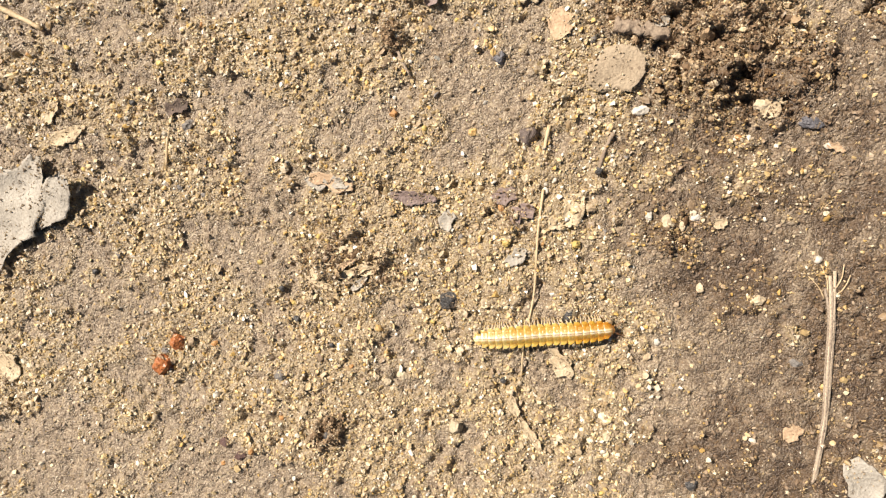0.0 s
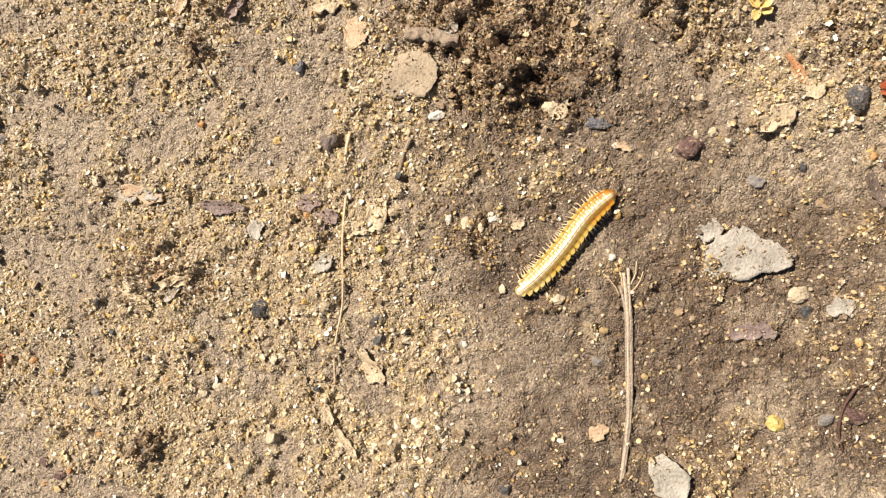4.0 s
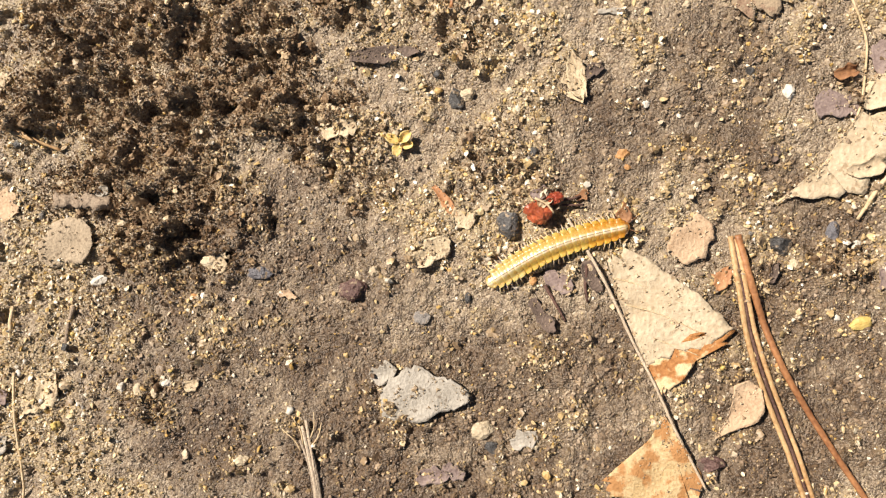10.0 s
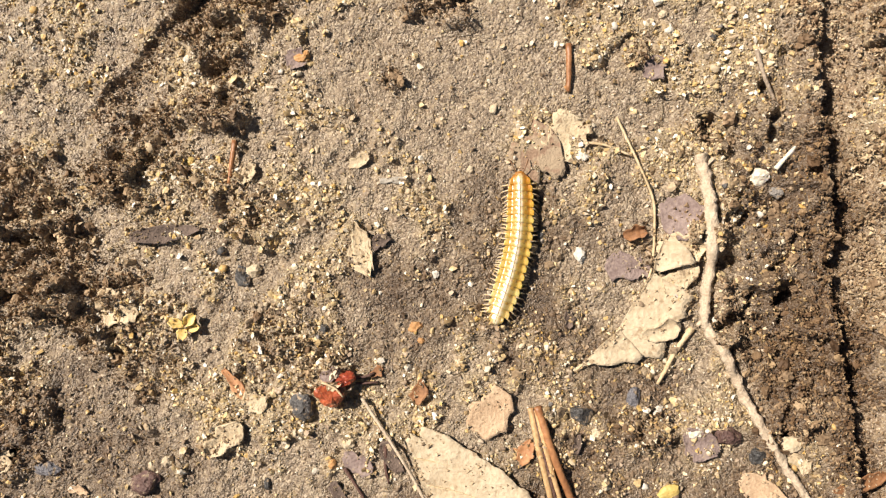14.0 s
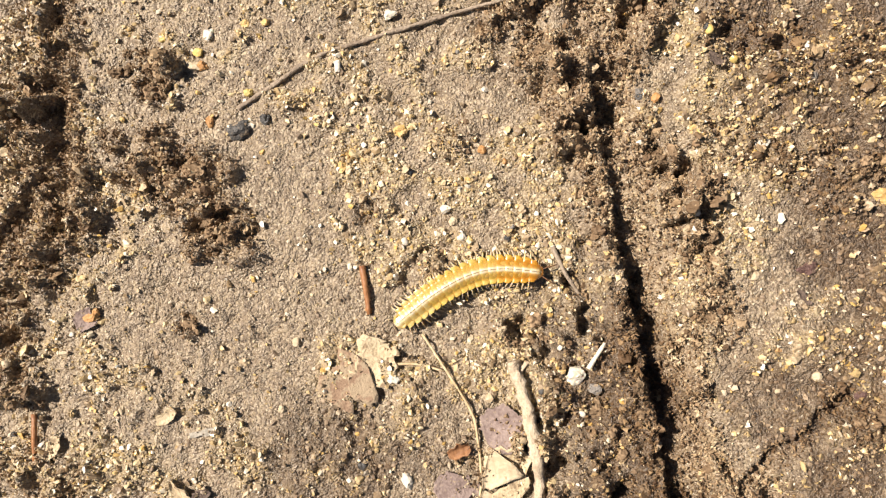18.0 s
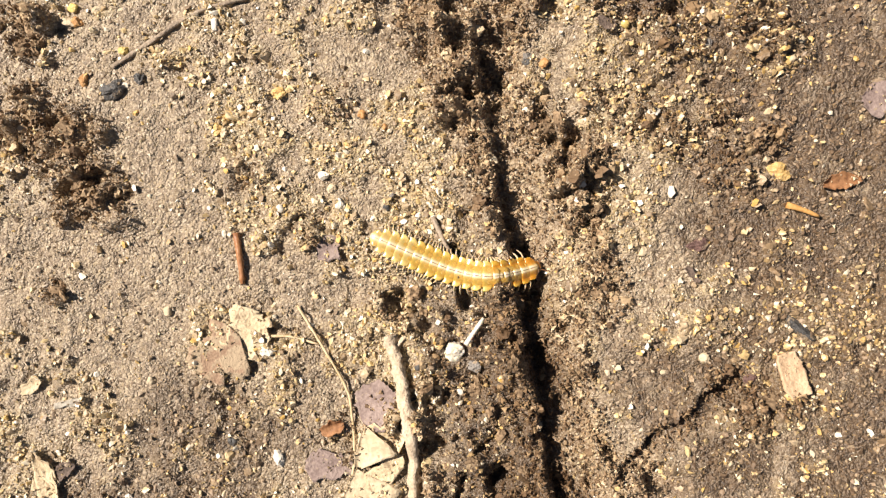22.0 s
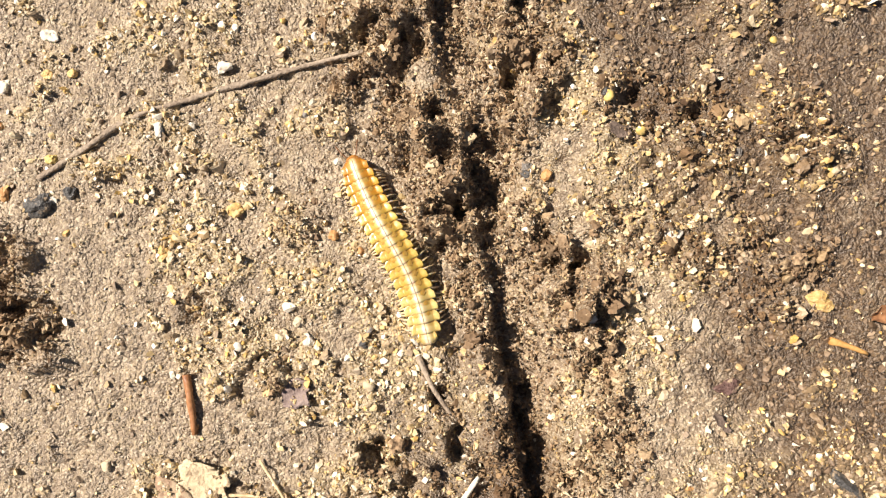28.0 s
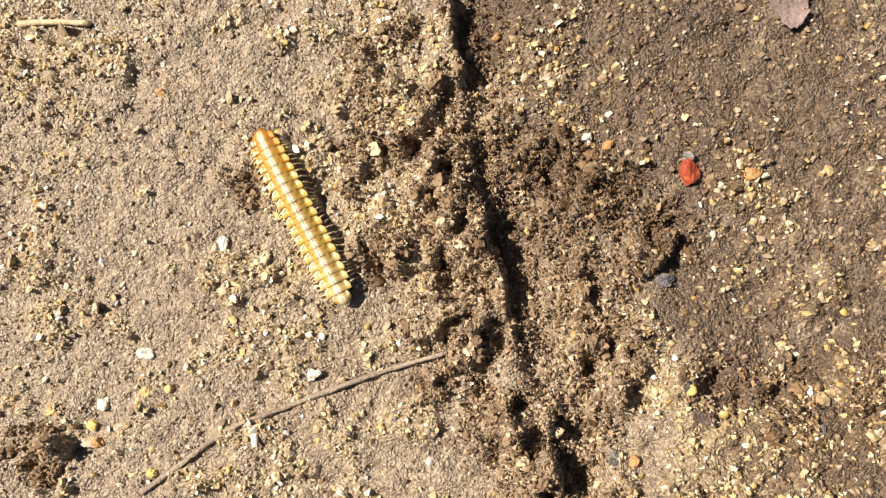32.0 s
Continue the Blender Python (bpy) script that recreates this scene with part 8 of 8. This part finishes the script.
spine(17, 151.31, 71.70, 154.15, 72.79, 156.98, 73.92, 159.78, 75.11, 162.57, 76.36, 165.36, 77.58, 168.19, 78.69, 171.07, 79.69, 173.97, 80.63)
spine(17.5, 154.88, 71.28, 157.80, 72.65, 160.75, 73.96, 163.75, 75.15, 166.81, 76.18, 169.94, 76.97, 173.12, 77.55, 176.32, 77.99, 179.53, 78.37)
spine(18, 158.57, 72.85, 161.35, 74.25, 164.17, 75.56, 167.07, 76.67, 170.07, 77.49, 173.15, 77.84, 176.24, 77.52, 179.22, 76.66, 182.13, 75.56)
spine(18.5, 162.63, 74.22, 165.62, 75.41, 168.68, 76.39, 171.84, 76.98, 175.05, 77.09, 178.24, 76.75, 181.37, 76.00, 184.42, 74.97, 187.42, 73.81)
spine(19, 166.99, 75.19, 170.15, 76.13, 173.39, 76.68, 176.68, 76.55, 179.91, 75.94, 183.09, 75.07, 186.15, 73.85, 188.98, 72.18, 191.65, 70.24)
spine(19.5, 171.99, 78.39, 174.95, 77.22, 177.92, 76.05, 180.89, 74.90, 183.87, 73.77, 186.84, 72.61, 189.78, 71.38, 192.70, 70.08, 195.59, 68.74)
spine(20, 175.45, 77.03, 178.24, 76.02, 181.03, 75.00, 183.82, 73.99, 186.61, 72.97, 189.38, 71.89, 192.11, 70.72, 194.80, 69.45, 197.46, 68.14)
spine(20.5, 176.73, 77.02, 179.40, 75.68, 182.07, 74.35, 184.76, 73.05, 187.46, 71.77, 190.11, 70.40, 192.67, 68.85, 195.08, 67.10, 197.42, 65.24)
spine(21, 176.96, 76.72, 179.70, 75.56, 182.43, 74.37, 185.13, 73.13, 187.83, 71.86, 190.52, 70.60, 193.14, 69.18, 195.33, 67.18, 197.08, 64.77)
spine(21.5, 176.76, 76.50, 179.38, 75.11, 182.03, 73.77, 184.73, 72.53, 187.46, 71.36, 190.14, 70.09, 192.67, 68.53, 194.97, 66.66, 197.14, 64.63)
spine(22, 175.47, 78.06, 178.08, 76.18, 180.70, 74.30, 183.33, 72.44, 186.04, 70.69, 188.94, 69.29, 192.07, 68.53, 195.29, 68.40, 198.51, 68.57)
spine(22.5, 176.09, 77.71, 178.57, 75.76, 181.13, 73.92, 183.84, 72.30, 186.77, 71.12, 189.89, 70.81, 192.90, 71.71, 195.27, 73.75, 196.83, 76.49)
spine(23, 177.01, 76.76, 179.85, 75.12, 182.71, 73.50, 185.65, 72.07, 188.81, 71.23, 192.05, 71.54, 194.75, 73.35, 196.17, 76.26, 196.56, 79.51)
spine(23.5, 179.65, 75.63, 182.48, 74.40, 185.40, 73.41, 188.43, 72.91, 191.50, 73.15, 194.26, 74.47, 196.27, 76.79, 197.24, 79.70, 197.48, 82.77)
spine(24, 179.92, 75.39, 182.97, 74.79, 186.07, 74.46, 189.17, 74.68, 192.13, 75.60, 194.68, 77.37, 196.53, 79.85, 197.59, 82.77, 198.10, 85.84)
spine(24.5, 179.79, 76.47, 182.68, 75.63, 185.63, 75.05, 188.62, 75.00, 191.55, 75.66, 194.19, 77.07, 196.07, 79.36, 195.89, 82.30, 194.69, 85.06)
spine(25, 180.11, 77.41, 182.79, 75.97, 185.63, 74.90, 188.64, 74.59, 191.58, 75.30, 193.97, 77.13, 194.61, 80.00, 193.22, 82.66, 190.87, 84.58)
spine(25.5, 180.68, 76.86, 183.34, 75.32, 186.23, 74.29, 189.29, 74.16, 192.03, 75.41, 193.18, 78.21, 192.62, 81.20, 191.12, 83.87, 189.39, 86.42)
spine(25.75, 182.11, 76.15, 184.88, 74.82, 187.89, 74.28, 190.75, 75.03, 192.55, 77.12, 192.74, 80.00, 191.74, 82.87, 190.14, 85.51, 188.50, 88.13)
spine(26, 183.43, 75.51, 186.39, 74.54, 189.47, 74.71, 191.79, 76.49, 192.47, 79.10, 191.92, 81.91, 190.65, 84.68, 189.07, 87.36, 187.57, 90.08)
spine(26.25, 184.42, 74.99, 187.64, 74.52, 190.69, 75.61, 192.18, 78.25, 191.97, 81.07, 190.92, 83.82, 189.50, 86.55, 188.01, 89.31, 186.67, 92.12)
spine(26.5, 184.94, 74.67, 188.44, 74.86, 191.25, 76.92, 191.95, 80.02, 191.20, 82.91, 189.88, 85.64, 188.41, 88.40, 187.05, 91.24, 185.83, 94.14)
spine(26.75, 185.01, 74.63, 188.65, 75.61, 191.03, 78.40, 191.26, 81.65, 190.29, 84.58, 188.89, 87.36, 187.47, 90.18, 186.21, 93.09, 185.08, 96.05)
spine(27, 184.82, 75.00, 188.25, 76.79, 190.21, 79.86, 190.29, 83.12, 189.34, 86.11, 188.00, 88.98, 186.67, 91.87, 185.49, 94.84, 184.42, 97.84)
spine(27.25, 184.70, 75.85, 187.49, 78.22, 189.14, 81.27, 189.25, 84.51, 188.42, 87.58, 187.22, 90.54, 185.99, 93.50, 184.85, 96.51, 183.82, 99.55)
spine(27.5, 184.97, 77.18, 186.89, 79.77, 188.21, 82.70, 188.30, 85.91, 187.59, 89.06, 186.53, 92.11, 185.36, 95.12, 184.26, 98.15, 183.25, 101.22)
spine(28, 186.57, 80.45, 186.59, 83.57, 186.41, 86.68, 185.89, 89.76, 185.08, 92.77, 184.18, 95.76, 183.33, 98.76, 182.70, 101.81, 182.26, 104.90)
spine(28.5, 186.75, 84.88, 186.38, 88.13, 185.88, 91.36, 185.11, 94.53, 184.05, 97.63, 182.88, 100.68, 181.81, 103.77, 180.93, 106.92, 180.15, 110.09)
spine(29, 185.53, 90.03, 185.19, 93.22, 184.76, 96.40, 184.17, 99.55, 183.38, 102.66, 182.51, 105.74, 181.70, 108.84, 181.02, 111.98, 180.42, 115.13)
spine(29.5, 183.40, 96.00, 183.35, 99.18, 183.21, 102.36, 182.87, 105.52, 182.27, 108.65, 181.54, 111.75, 180.88, 114.86, 180.38, 118.00, 179.96, 121.16)
spine(30, 183.39, 101.90, 182.88, 105.03, 182.33, 108.15, 181.70, 111.25, 181.00, 114.34, 180.28, 117.43, 179.58, 120.52, 178.96, 123.62, 178.36, 126.74)
spine(30.5, 182.29, 108.17, 181.64, 111.35, 180.95, 114.53, 180.19, 117.69, 179.35, 120.83, 178.46, 123.96, 177.62, 127.10, 176.87, 130.26, 176.18, 133.44)
spine(31, 180.72, 115.52, 179.91, 118.62, 179.07, 121.71, 178.20, 124.78, 177.27, 127.85, 176.31, 130.90, 175.35, 133.95, 174.39, 137.00, 173.45, 140.06)
spine(31.5, 178.37, 121.61, 177.51, 124.73, 176.62, 127.83, 175.69, 130.92, 174.73, 134.00, 173.86, 137.11, 173.24, 140.28, 172.90, 143.49, 172.69, 146.71)
spine(32, 175.62, 128.10, 175.06, 131.26, 174.50, 134.42, 173.94, 137.59, 173.37, 140.75, 172.79, 143.90, 172.21, 147.06, 171.62, 150.22, 171.04, 153.38)


def motions():
    tracks = [[] for _ in rings]
    body = []
    for t, pts in SPINES:
        line = np.array([p[:] for p in curve_points(pts, 121)])
        d = np.concatenate([[0], np.cumsum(np.hypot(*np.diff(line[:, :2], axis=0).T))])
        at = lambda s: np.array([np.interp(s, d, line[:, 0]), np.interp(s, d, line[:, 1])])
        ctr = at(d[-1] / 2)
        tilt = float(np.interp(t, [22, 23, 23.5, 24.5, 25, 26], [0, 20, 34, 36, 24, 0]))
        cz = float(ground_at(*ctr, SOFT))
        body.append((t, pose(ctr[0] * MM, ctr[1] * MM, cz * MM)))
        zs = np.array([max(float(ground_at(*(at(d[-1] * s) + o), SOFT)) for o in ((0, 0), (1.3, 0), (-1.3, 0), (0, 1.3), (0, -1.3))) for s in np.linspace(0, 1, 41)])
        zs = np.convolve(np.pad(zs, 4, mode="edge"), np.ones(9) / 9, mode="valid")
        for i in range(RINGS):
            s = d[-1] * (i + 0.55) / (RINGS + 0.35)
            p, q = at(s - 0.6), at(s + 0.6)
            c, h = at(s), q - p
            f = s / d[-1]
            z = np.interp(f, np.linspace(0, 1, 41), zs) + 1.62
            slope = (np.interp(f + 0.03, np.linspace(0, 1, 41), zs) - np.interp(f - 0.03, np.linspace(0, 1, 41), zs)) / (0.06 * d[-1])
            tracks[i].append((t, pose((c[0] - ctr[0]) * MM, (c[1] - ctr[1]) * MM, (z - cz) * MM, math.degrees(math.atan(slope)) - 1.5, tilt * np.interp(f, [0.35, 0.7], [0, 1]), math.degrees(math.atan2(h[1], h[0])) - 90)))
    walk(millipede, body)
    for ring, rows in zip(rings, tracks):
        walk(ring, rows)
    for leg, i, s, y, w in legs:
        rows = []
        for k in range(129):
            t = k * 0.25
            a = 2 * math.pi * (1.25 * t + i * 0.145 + (0.07 if y > 0 else 0)) + (0.4 if s > 0 else 0)
            rows.append((t, pose(s * 0.72 * w / 4.1 * MM, y * MM, -0.28 * MM, 0, -s * 9 * max(0, math.cos(a)), s * 20 * math.sin(a))))
        walk(leg, rows)


motions()
